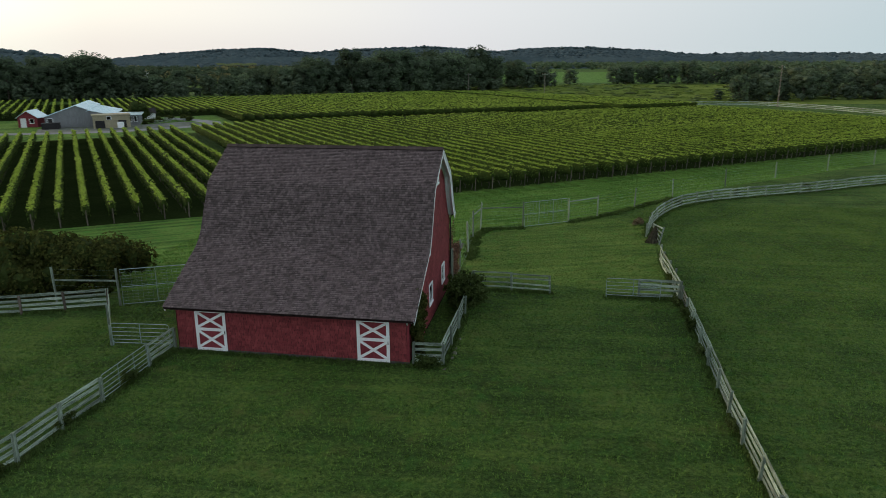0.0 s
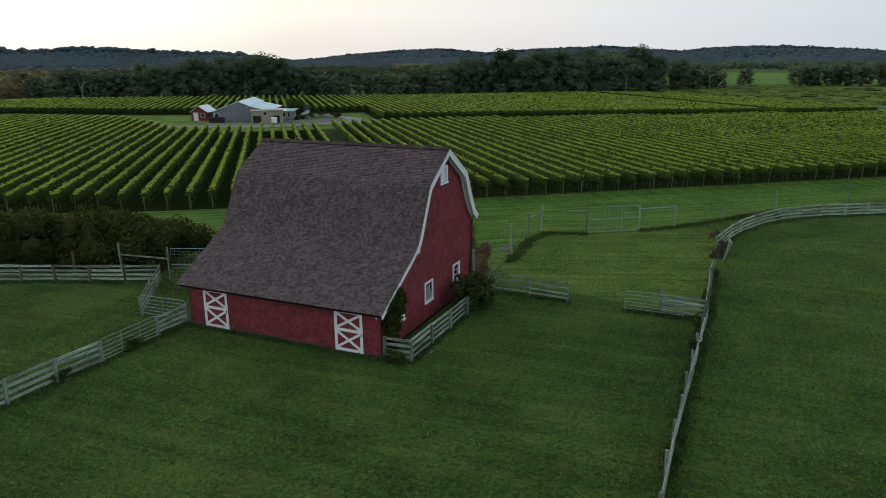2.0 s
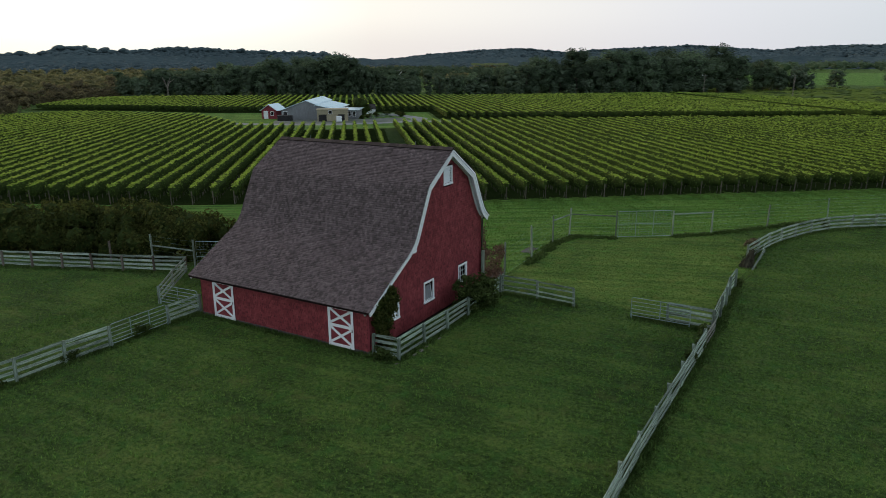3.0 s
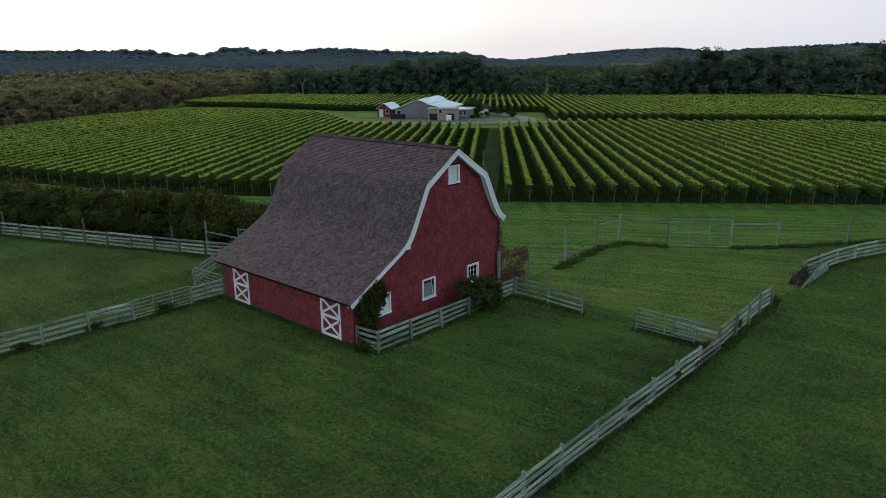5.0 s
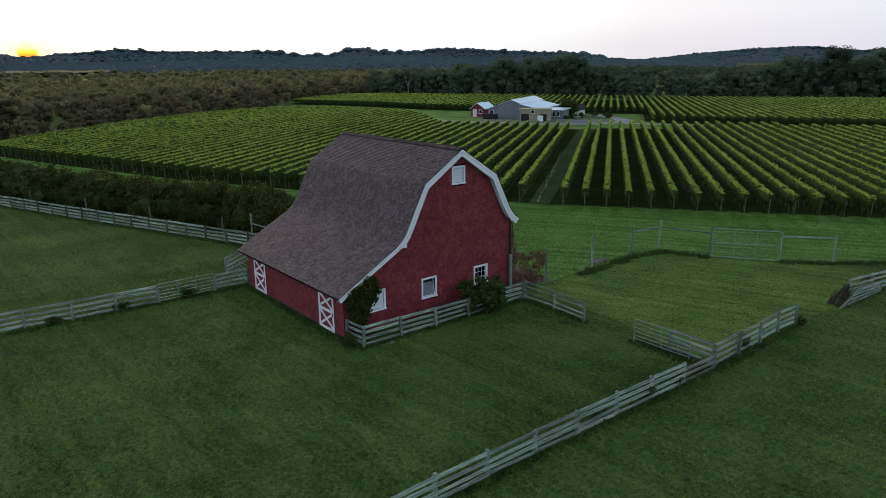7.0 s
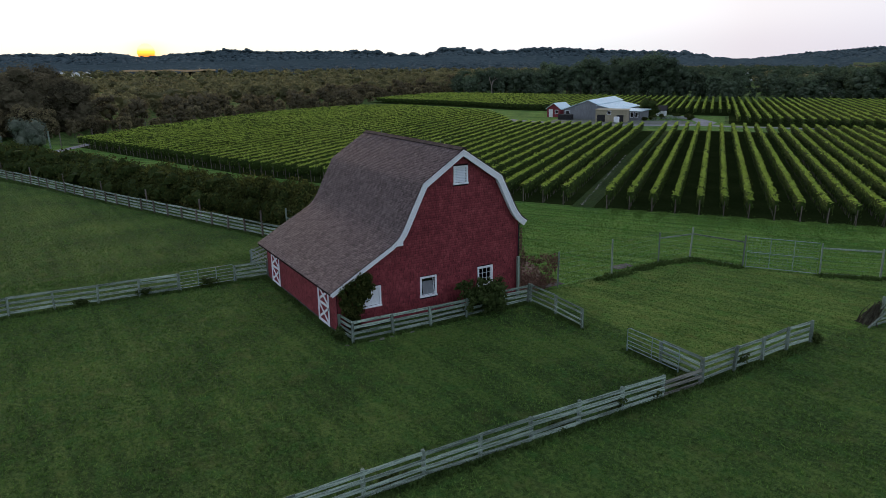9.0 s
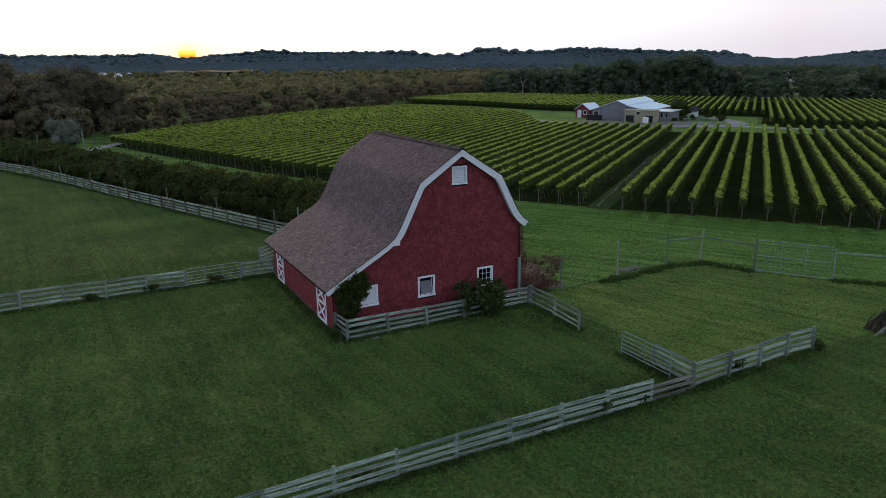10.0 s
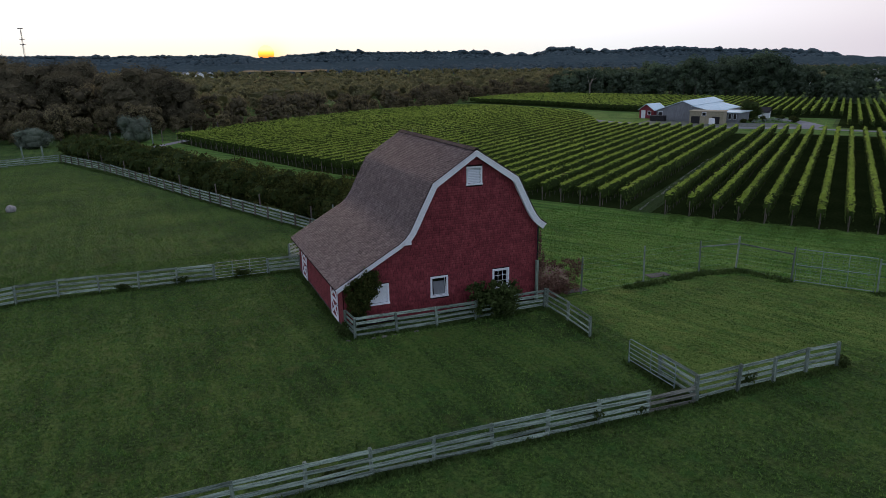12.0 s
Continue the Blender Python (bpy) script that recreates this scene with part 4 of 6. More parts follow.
def climber():
    """A climber hanging below the rake, narrow at its foot."""
    r = np.random.default_rng(17)
    root = thing("climbing_plant", (-6.0, 30.5, 0), 0, "dense dark green climber on the barn corner below the rake", "plant")
    core, cs, ns = [], [], []
    for k in range(125):
        y = r.uniform(0.15, 1.9) if k > 18 else r.uniform(0.6, 1.0)
        lo, hi = 0.5 + abs(y - 0.8) * 1.5, roof_z(y) - 0.12
        z = r.uniform(min(lo, hi - 0.1), hi) if k > 18 else r.uniform(0.15, 1.2)
        c = np.array([r.uniform(0.08, 0.4), y, z])
        rad = np.array([0.2, r.uniform(0.13, 0.26), r.uniform(0.13, 0.26)])
        core.append(lobe(c, rad * 0.7, r))
        p, d = on_lobe(c, rad, 46, r, -0.9)
        cs.append(p + r.normal(size=p.shape) * 0.04); ns.append(d)
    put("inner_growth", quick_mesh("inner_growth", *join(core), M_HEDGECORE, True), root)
    put("leaves", quick_mesh("leaves", *cards(np.concatenate(cs), np.concatenate(ns), 0.13, r, 0.8), M_HEDGE), root)


climber()
bush("shrub", (-4.4, 39.2, 0), (1.25, 1.7, 1.36), "dark green shrub growing through the fence", leaf=M_SHRUB, lobes=95, leaves=42, size=0.16, inner_scale=0.6, seed=2, lobe_size=(0.10, 0.24), reach=1.0)


def creeper_panel(y0, length, z0, z1):
    """A dry creeper spread flat over wire between the barn and a post."""
    r = np.random.default_rng(23)
    root = thing("dry_creeper", (-5.9, y0, 0), 0, "rusty brown dry creeper spread flat on wire", "plant")
    core, cs, ns = [], [], []
    for k in range(66):
        y = r.uniform(0.1, length - 0.1)
        z = r.uniform(z0, z1 - 0.25 * y / length) if k > 14 else r.uniform(0.0, z0 + 0.2)
        c = np.array([r.uniform(-0.08, 0.08), y, z])
        rad = np.array([0.12, r.uniform(0.14, 0.3), r.uniform(0.12, 0.24)])
        core.append(lobe(c, rad * 0.25, r))
        p, d = on_lobe(c, rad, 42, r, -0.9)
        cs.append(p + r.normal(size=p.shape) * 0.05); ns.append(d)
    c = np.concatenate(cs)
    c[:, 2] = np.maximum(c[:, 2], 0.05)
    put("inner_growth", quick_mesh("inner_growth", *join(core), M_RUST, True), root, kind="stuff")
    put("leaves", quick_mesh("leaves", *cards(c, np.concatenate(ns), 0.1, r, 0.8), M_RUST), root, kind="stuff")


creeper_panel(43.2, 3.0, 0.6, 2.6)
bush("dry_creeper", (-5.9, 43.15, 0), (0.25, 0.3, 3.0), "rusty brown dry creeper climbing the barn corner", leaf=M_RUST, inner=M_RUST, lobes=26, leaves=34, size=0.11, seed=6, inner_scale=0.1, lobe_size=(0.1, 0.3), reach=0.9)
def brush_heap():
    """Dead branches leant together against the broken gate."""
    r = np.random.default_rng(23)
    o = Vector((8.75, 56.7, 0))
    root = thing("dry_brush", o, 0, "dark dead branches leant against the broken gate", "brush")
    bm = bmesh.new()
    for k in range(150):
        t = r.uniform(0, 1)
        foot = Vector((r.normal() * 0.2, -0.2 + t * 0.5 + r.normal() * 0.1, 0.0))
        tip = Vector((0.22 + 0.15 * t + r.normal() * 0.12, 0.25 + t * 0.45 + r.normal() * 0.12, r.uniform(0.6, 1.3)))
        mid = (foot + tip) / 2 + Vector(r.normal(size=3) * 0.06)
        if k < 30:
            part("branch", tube(bmesh.new(), [foot, mid, tip], [0.05, 0.038, 0.016], 5), M_BRUSH, root)
        else:
            tube(bm, [foot, mid, tip], [0.04, 0.03, 0.012], 4)
    part("brushwood", bm, M_BRUSH, root, kind="stuff")


brush_heap()
bush("dry_brush", (8.3, 63.4, 0), (0.7, 0.8, 0.38), "tan dry grass clump at the fence corner", leaf=M_DRY, inner=M_DRY, lobes=12, leaves=60, size=0.14, seed=5, inner_scale=0.3, lobe_size=(0.25, 0.5))


for k, (x, y, w, d, h) in enumerate(((-18.7, 26.3, 0.3, 0.6, 0.42), (-18.95, 22.2, 0.3, 0.5, 0.36), (-19.0, 18.6, 0.3, 0.5, 0.3), (8.62, 45.7, 0.22, 0.5, 0.5), (8.95, 51.5, 0.3, 0.3, 0.36),
                                     (8.5, 41.6, 0.3, 0.6, 0.34), (8.55, 34.2, 0.25, 0.5, 0.28), (8.45, 26.5, 0.25, 0.6, 0.3), (-5.0, 30.15, 0.6, 0.42, 0.42), (8.62, 37.3, 0.3, 0.4, 0.5), (8.7, 39.6, 0.25, 0.6, 0.36), (20.3, 77.9, 0.45, 0.5, 0.62), (28.8, 82.5, 0.4, 0.5, 0.8), (13.3, 72.6, 0.4, 0.4, 0.4))):
    bush("fence_weeds", (x, y, 0), (w, d, h), "green weeds growing through the board fence", leaf=M_SHRUB, lobes=22, leaves=26, size=0.11, seed=60 + k, category="weeds", inner_scale=0.5, lobe_size=(0.25, 0.45), reach=0.9)


def hedge():
    r = np.random.default_rng(31)
    path = [(-28.3, 39.9), (-36.0, 38.0), (-45.0, 34.2), (-54.0, 30.4), (-66.0, 26.0), (-78.0, 21.6), (-92.0, 15.8), (-106.0, 9.5)]
    root = thing("hedge", (path[0][0], path[0][1], 0), 0, "long dark green overgrown trellis hedge", "hedge")
    o = np.array([path[0][0], path[0][1], 0])
    core, cs, ns, sz = [], [], [], []
    for i, (x, y) in enumerate(along(path, 0.8)):
        near = x > -62
        for across in (-3.3, -1.7, 0.1, 1.7):
            c = np.array([x + across * 0.42 + r.normal() * 0.3, y + across * 0.9 + r.normal() * 0.3, (r.uniform(0.7, 1.7) if across < -3 else r.uniform(1.2, 2.75) + (0.1 if x > -46 else 0.0))]) - o
            rad = np.array([r.uniform(0.85, 1.25), r.uniform(0.85, 1.25), r.uniform(0.9, 1.25)])
            core.append(lobe(c, rad * 0.8, r, rough=0.25))
            p, d = on_lobe(c, rad, (300 if x > -42 else 130) if near else 40, r, -0.8)
            cs.append(p + r.normal(size=p.shape) * 0.07); ns.append(d); sz.append(np.full((len(p), 1), (0.24 if x > -42 else 0.27) if near else 0.34))
    for k in range(14):
        c = np.array([r.uniform(-30.2, -28.0), r.uniform(37.6, 41.4), r.uniform(0.5, 2.7)]) - o
        rad = r.uniform(0.6, 1.0, 3)
        core.append(lobe(c, rad * 0.8, r, rough=0.25))
        p, d = on_lobe(c, rad, 170, r, -0.9)
        cs.append(p); ns.append(d); sz.append(np.full((len(p), 1), 0.22))
    v, f = join(core); v[:, 2] = np.maximum(v[:, 2], 0.0)
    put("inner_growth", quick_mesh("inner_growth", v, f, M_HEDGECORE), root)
    c, n = np.concatenate(cs), np.concatenate(ns)
    c[:, 2] = np.maximum(c[:, 2], 0.1)
    v, f = cards(c, n, np.concatenate(sz), r, 0.5, droop=0.6)
    put("leaves", quick_mesh("leaves", v, f, M_HEDGE), root)
    for x, y in along([(-33.0, 34.4), (-45.0, 29.7), (-54.0, 25.9), (-92.0, 11.5)], 9.5):
        put("post", DARK_POST, root, pose(x - o[0], y - o[1], -0.02, 3, 2, 20) @ Matrix.Diagonal((0.11, 0.11, 1.9, 1)))


hedge()


def vine_row_parts(length, seed, near=34.0, dense=58, thin=21, seg=1.0):
    """The leaf wall of one trellised vine row along +x: an inner body and loose leaves."""
    r = np.random.default_rng(seed)
    k = int(length / seg) + 1
    xs = np.linspace(0, length, k)
    prof = np.array([(-0.13, 0.58), (-0.22, 1.0), (-0.25, 1.55), (-0.20, 1.84), (0.20, 1.84), (0.25, 1.55), (0.22, 1.0), (0.13, 0.58)])
    m = len(prof)
    v = np.zeros((k, m, 3))
    v[:, :, 0] = xs[:, None] + r.normal(size=(k, m)) * 0.08
    bulk = 1 + r.normal(size=(k, 1)) * 0.14
    v[:, :, 1] = prof[None, :, 0] * bulk * (1 + r.normal(size=(k, m)) * 0.16)
    v[:, :, 2] = prof[None, :, 1] + r.normal(size=(k, m)) * 0.07 + r.normal(size=(k, 1)) * 0.07
    v[0, :, 0] = 0.1; v[-1, :, 0] = length - 0.1
    taper = np.clip(1 - v[:, :, 0] / 1.5, 0, 1)
    v[:, :, 2] += taper * np.clip(1.7 - v[:, :, 2], 0, 1) * 0.45
    v[:, :, 1] *= 1 - 0.35 * taper
    idx = np.arange(k * m).reshape(k, m)
    a, b = idx[:-1], idx[1:]
    f = np.stack([a, np.roll(a, -1, 1), np.roll(b, -1, 1), b], -1).reshape(-1, 4)
    ends = np.array([[0, 1, 6, 7], [1, 2, 5, 6], [2, 3, 4, 5]])
    f = np.concatenate([f, ends, ends[:, ::-1] + (k - 1) * m])
    cs, ns = [], []
    for x0, x1, per in ((0.0, min(near, length), dense), (min(near, length), length, thin)):
        n = int((x1 - x0) * per)
        if n < 1:
            continue
        x = r.uniform(x0, x1, n)
        t = r.uniform(0, 1, n)
        side = np.where(r.uniform(size=n) < 0.5, -1.0, 1.0)
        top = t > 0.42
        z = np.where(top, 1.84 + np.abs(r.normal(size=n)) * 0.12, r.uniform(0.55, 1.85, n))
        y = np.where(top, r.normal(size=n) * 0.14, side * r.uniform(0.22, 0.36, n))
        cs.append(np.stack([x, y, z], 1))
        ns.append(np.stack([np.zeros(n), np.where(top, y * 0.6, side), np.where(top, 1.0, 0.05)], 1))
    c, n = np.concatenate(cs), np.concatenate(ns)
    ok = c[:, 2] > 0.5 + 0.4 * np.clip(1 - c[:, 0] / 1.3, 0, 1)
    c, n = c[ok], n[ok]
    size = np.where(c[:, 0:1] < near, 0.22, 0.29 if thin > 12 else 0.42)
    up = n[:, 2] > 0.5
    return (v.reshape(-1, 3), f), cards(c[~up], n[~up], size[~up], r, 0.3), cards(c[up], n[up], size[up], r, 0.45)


def trunk_mesh(length, seed):
    r = np.random.default_rng(seed)
    bm = bmesh.new()
    x = 0.9
    while x < length:
        tube(bm, [(x, 0, 0), (x + r.normal() * 0.06, r.normal() * 0.04, 0.45), (x + r.normal() * 0.1, 0, 0.85)], 0.035, 4)
        x += 1.5
    for x in np.arange(6.0, length, 6.0):
        tube(bm, [(x, 0.02, 0), (x, 0.02, 2.0)], 0.04, 4)
    return mesh_of("trunk_line", bm, M_VINEPOST)


END_POST = mesh_of("end_post", tube(bmesh.new(), [(0.0, 0, -0.03), (-0.12, 0, 1.5)], 0.05, 6), M_VINEPOST)


def vine_row(length, seed, trunks, group, **kw):
    (v, f), (lv, lf), (tv, tf) = vine_row_parts(length, seed, **kw)
    root = thing("vine_row", (0, 0, 0), 0, "trellised row of leafy green grape vines", "vine row", group)
    # body behind the leaves, coloured dark as their inner shade
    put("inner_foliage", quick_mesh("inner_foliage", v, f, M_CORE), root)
    put("leaf_wall", quick_mesh("leaf_wall", lv, lf, M_SHADELEAF), root, kind="stuff")
    put("shoot_canopy", quick_mesh("shoot_canopy", tv, tf, M_LITLEAF), root, None, "pale yellow-green top shoots, coloured as if lit", kind="stuff")
    if trunks:
        put("trunk_line", trunks, root, kind="stuff")
        put("end_post", END_POST, root, pose(0.1, 0, 0))
    return root


SPACING = 2.23
TRUNKS = trunk_mesh(45.0, 5)
# right-hand block: rows of one length, five kinds
NEAR_LENGTHS = (88.5, 84.0, 79.0, 74.5)
kinds = [[vine_row(q, 40 + k + 10 * i, TRUNKS, "near vine block") for k in range(4)] for i, q in enumerate(NEAR_LENGTHS)]
used = set()
count = int((161 - 22.05) / SPACING)
for k in range(count):
    x, y = vine_xy(22.05 + k * SPACING, 67.2 + 0.25 * math.sin(k * 1.7))
    m = pose(x, y, 0, 0, 0, ROW_YAW)
    band = int(np.searchsorted((62, 96, 130), 22.05 + k * SPACING))
    pick = (band, (k * 3 + k // 5) % 4)
    if pick not in used:
        used.add(pick)
        kinds[band][pick[1]].matrix_basis = m
    else:
        copy_thing(kinds[band][pick[1]], m)


# left-hand block: rows of changing length
def left_span(s):
    near = np.interp(s, [-79, -56.5, -28.4, -7.6, 17.4], [91.0, 83.4, 74.2, 70.0, 68.0])
    far = np.interp(s, [-86, -80, -72, -60, -28, -18, -13, -12, 18], [168, 188, 201, 201, 185, 166, 154, 151, 152.5])
    return near, far


for k in range(44):
    s = 17.4 - k * SPACING
    a, b = left_span(s)
    row = vine_row(float(b - a), 80 + k, TRUNKS, "left vine block", dense=54, thin=25)
    x, y = vine_xy(s, a)
    row.matrix_basis = pose(x, y, 0, 0, 0, ROW_YAW)
for k in range(3):
    s = -81.0 - k * SPACING
    a, b = float(np.interp(s, [-88, -84, -79], [150, 113, 92])), float(np.interp(s, [-88, -80], [160, 188]))
    row = vine_row(b - a, 140 + k, None, "left vine block", near=0.0, dense=0, thin=20)
    x, y = vine_xy(s, a)
    row.matrix_basis = pose(x, y, 0, 0, 0, ROW_YAW)


# far block
def far_span(s):
    near = np.interp(s, [-96, -62, -30, 17, 33.9, 34, 39, 68, 108, 166], [238, 228, 212, 204, 203, 177.5, 172.5, 169.5, 163, 151.5])
    far = np.interp(s, [-96, -89, -76, -16, 12, 48, 96, 141, 158, 166], [242, 285, 292, 284, 277, 271, 268, 270, 250, 190])
    return near, far


for k in range(int(259 / SPACING)):
    s = 165.0 - k * SPACING
    a, b = far_span(s)
    if b - a > 6 and abs(s - 137) > 2.6:
        row = vine_row(float(b - a), 200 + k, None, "far vine block", near=0.0, dense=0, thin=11, seg=1.2)
        x, y = vine_xy(s, a)
        row.matrix_basis = pose(x, y, 0, 0, 0, ROW_YAW)


# ---- trees ----
def tree_kind(height, spread, seed, leaf=M_TREE, inner=M_TREEIN, lobes=9, leaves=95, size=0.75, low=0.3, group="", label="dark green broadleaf tree in full leaf", level=ICO2):
    r = np.random.default_rng(seed)
    root = thing("tree", (0, 0, 0), 0, label, "tree", group)
    core, cs, ns = [], [], []
    bm = bmesh.new()
    tube(bm, [(0, 0, -0.1), (0.1, 0.05, height * 0.3), (-0.1, 0.1, height * 0.6)], [height * 0.022, height * 0.016, height * 0.008], 6)
    total = int(lobes * 2.2)
    for k in range(total):
        a = 2.399 * k + r.uniform(-0.5, 0.5)
        h = low + (1.0 - low) * ((k + 0.5) / total) ** 0.72
        girth = math.sqrt(max(0.06, 1 - ((h - 0.45) / 0.62) ** 3)) if h > 0.45 else 0.8 + 0.4 * h
        q = spread * girth * math.sqrt(r.uniform(0.15, 1.0)) * 0.86
        c = np.array([math.cos(a) * q, math.sin(a) * q, height * (h * 0.9 + 0.02 + 0.04 * r.normal())])
        u = r.uniform(0.27, 0.46)
        rad = np.array([spread * u, spread * u * r.uniform(0.8, 1.2), min(spread * u * r.uniform(0.75, 1.0), height * 0.17)])
        if k % 3 == 0:
            tube(bm, [(0, 0, height * (0.15 + 0.3 * h)), tuple(c)], [height * 0.008, height * 0.003], 4)
        core.append(lobe(c * np.array([0.84, 0.84, 0.96]), rad * 0.72, r, level, rough=0.2))
        p, d = on_lobe(c, rad * 0.92, leaves, r, -0.75)
        p += r.normal(size=p.shape) * rad * 0.08
        cs.append(p); ns.append(d + np.array([0, 0, 0.3]))
    part("trunk", bm, M_BARK, root)
    v, f = join(core)
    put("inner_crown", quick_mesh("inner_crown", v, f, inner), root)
    c, n = np.concatenate(cs), np.concatenate(ns)
    v, f = cards(c, n, size, r, 0.36)
    put("crown", quick_mesh("crown", v, f, leaf), root)
    return root


def plant(kinds, spots, r, low=0.85, high=1.2):
    used = [False] * len(kinds)
    for x, y, *size in spots:
        i = int(r.integers(len(kinds)))
        s = r.uniform(low, high) * (size[0] if size else 1.0)
        m = pose(x, y, 0, 0, 0, r.uniform(0, 360))
        if not used[i]:
            used[i] = True
            kinds[i].matrix_basis = m
            kinds[i].scale = (s, s, s * r.uniform(0.92, 1.08))
        else:
            t = copy_thing(kinds[i], m)
            t.scale = (s, s, s * r.uniform(0.92, 1.08))
    for i, u in enumerate(used):
        if not u:
            kinds[i].matrix_basis = pose(*spots[0][:2], 0)


def thicket(name, kinds, spots, r, label, low=0.85, high=1.2):
    """Trees past counting: the crowns of the given kinds, joined over the spots."""
    root = thing(name, (0, 0, 0), 0, label, "woods", "", "stuff")
    shapes = []
    for kind in kinds:
        pair = []
        for child in kind.children:
            me = child.data
            if child.name.startswith("trunk"):
                continue
            v = np.empty(len(me.vertices) * 3, np.float32); me.vertices.foreach_get("co", v)
            f = np.empty(len(me.loops), np.int32); me.loops.foreach_get("vertex_index", f)
            v, f = v.reshape(-1, 3), f.reshape(-1, 3)
            if child.name.startswith("crown"):
                v = v.reshape(-1, 4, 3)[::3].reshape(-1, 3)
                base = np.arange(len(v) // 4)[:, None] * 4
                f = np.concatenate([base + np.array([[0, 1, 2]]), base + np.array([[0, 2, 3]])])
            pair.append((child.name.split(".")[0], v, f, me.materials[0]))
        shapes.append(sorted(pair, key=lambda q: q[0]))
    sets = [[], []]
    for x, y, *size in spots:
        i = int(r.integers(len(kinds)))
        k = r.uniform(low, high) * (size[0] if size else 1.0)
        a = r.uniform(0, 2 * math.pi)
        turn = np.array([[math.cos(a), -math.sin(a), 0], [math.sin(a), math.cos(a), 0], [0, 0, r.uniform(0.92, 1.08)]]) * k
        for slot in (0, 1):
            sets[slot].append((shapes[i][slot][1] @ turn.T + np.array([x, y, 0]), shapes[i][slot][2]))
    for slot, part_name in ((0, "foliage"), (1, "inner_foliage")):
        put(part_name, quick_mesh(part_name, *join(sets[slot]), shapes[0][slot][3], slot == 1), root, kind="stuff")
    return root


trand = np.random.default_rng(77)
tall = [tree_kind(h, w, 300 + i, group="field edge trees", leaves=130, lobes=11, low=0.02, size=0.62, level=ICO1) for i, (h, w) in enumerate(((17, 6.4), (15, 6.8), (18, 6.0), (14, 7.2), (16, 5.6)))]
BELT_AZ, BELT_SIZE = [-64, -60, -56, -50, -44, -40, -37.5, -36, -34, -28, -25, -21, -17, -11, -8, -5, -2], [0.45, 0.75, 0.7, 0.62, 0.85, 0.98, 0.95, 0.62, 0.5, 0.55, 0.66, 0.88, 1.0, 1.06, 0.9, 0.6, 0.5]


def belt_size(x, y):
    return float(np.interp(math.degrees(math.atan2(x - 12, y - 6)), BELT_AZ, BELT_SIZE))


spots = [(-139, 240, 0.5), (-143, 247, 0.55), (-147, 255, 0.6)]
for path, step, jitter in (([(-268, 206), (-238, 224), (-192, 240), (-152, 254), (-120, 270), (-88, 292), (-60, 322), (-34, 356), (-12, 384)], 5.4, 1.8),
                           ([(-270, 222), (-232, 240), (-180, 258), (-140, 276), (-104, 300), (-72, 332), (-46, 370)], 7.0, 3.0)):
    for x, y in along(path, step):
        spots.append((x + trand.normal() * jitter, y + trand.normal() * jitter, belt_size(x, y)))
west_spots = []
for k in range(36):
    az, q = radians(trand.uniform(-108, -88)), trand.uniform(178, 260)
    west_spots.append((30 + q * math.sin(az), 22 + q * math.cos(az), trand.uniform(0.78, 1.05) * (1.0 if az < radians(-94) else 0.92)))


def clear_of_houses(spot):
    """Leaves a narrow gap in the belt before each far house."""
    for ex, ey, az, wide in ((3.2, 0.0, -35.3, 0.3), (28.5, 17.8, -35.6, 0.45)):
        a = math.degrees(math.atan2(spot[0] - ex, spot[1] - ey))
        if abs(a - az) < wide and math.hypot(spot[0] - ex, spot[1] - ey) < 315:
            return False
    return True


spots = [q for q in spots if clear_of_houses(q)]
plant(tall, spots, trand)
dusky = [tree_kind(h, w, 340 + i, group="western trees", leaves=230, lobes=13, low=0.02, size=0.4, level=ICO2, leaf=M_DUSKY, inner=M_DUSKYIN, label="dark tree in the western wood, browned by painted sun glow") for i, (h, w) in enumerate(((16, 7.0), (14, 6.6), (15, 6.0)))]
plant(dusky, west_spots, trand)
thicket("belt_undergrowth", tall, [(x + trand.normal() * 1.5, y + trand.normal() * 1.5, 0.34) for x, y in along([(-262, 200), (-190, 234), (-150, 248), (-118, 263), (-86, 285), (-58, 314), (-30, 348)], 7.5)], trand, "dark bushy undergrowth at the foot of the trees")
thicket("belt_back_trees", tall, [(x + trand.normal() * 4, y + trand.normal() * 4, 0.5) for x, y in along([(-280, 240), (-215, 262), (-170, 282), (-130, 300), (-96, 326), (-70, 352)], 6.0)], trand, "dark trees standing behind the belt")

scrub = [tree_kind(h, w, 330 + i, group="scrub wood trees", lobes=9, leaves=105, size=0.5, low=0.04, label="dark green low tree in scrub wood", level=ICO1, leaf=M_SCRUB, inner=M_DUSKYIN) for i, (h, w) in enumerate(((8.5, 4.0), (7.0, 3.6), (10.0, 4.4), (6.0, 3.2), (9.0, 3.6)))]
EDGE = [(-112, -60), (-120, -25), (-128, 0), (-138, 24), (-146, 40), (-170, 68), (-197, 112), (-228, 136), (-256, 182), (-285, 230)]
rows = [[], []]
for row_no in range(4):
    for x, y in along([(a - row_no * 8.0 - (7 if y0 < 10 else 0), y0 + row_no * 2.5) for a, y0 in EDGE], 4.4 if row_no == 0 else 6.4):
        rows[min(row_no, 1)].append((x + trand.normal() * 1.6, y + trand.normal() * 1.6, (0.62 + 0.2 * row_no) * (1.1 if y < 22 else 0.62)))
plant(scrub, rows[0], trand, 0.75, 1.25)
thicket("scrub_wood", scrub, rows[1], trand, "dark olive scrub wood behind the first trees", 0.75, 1.25)


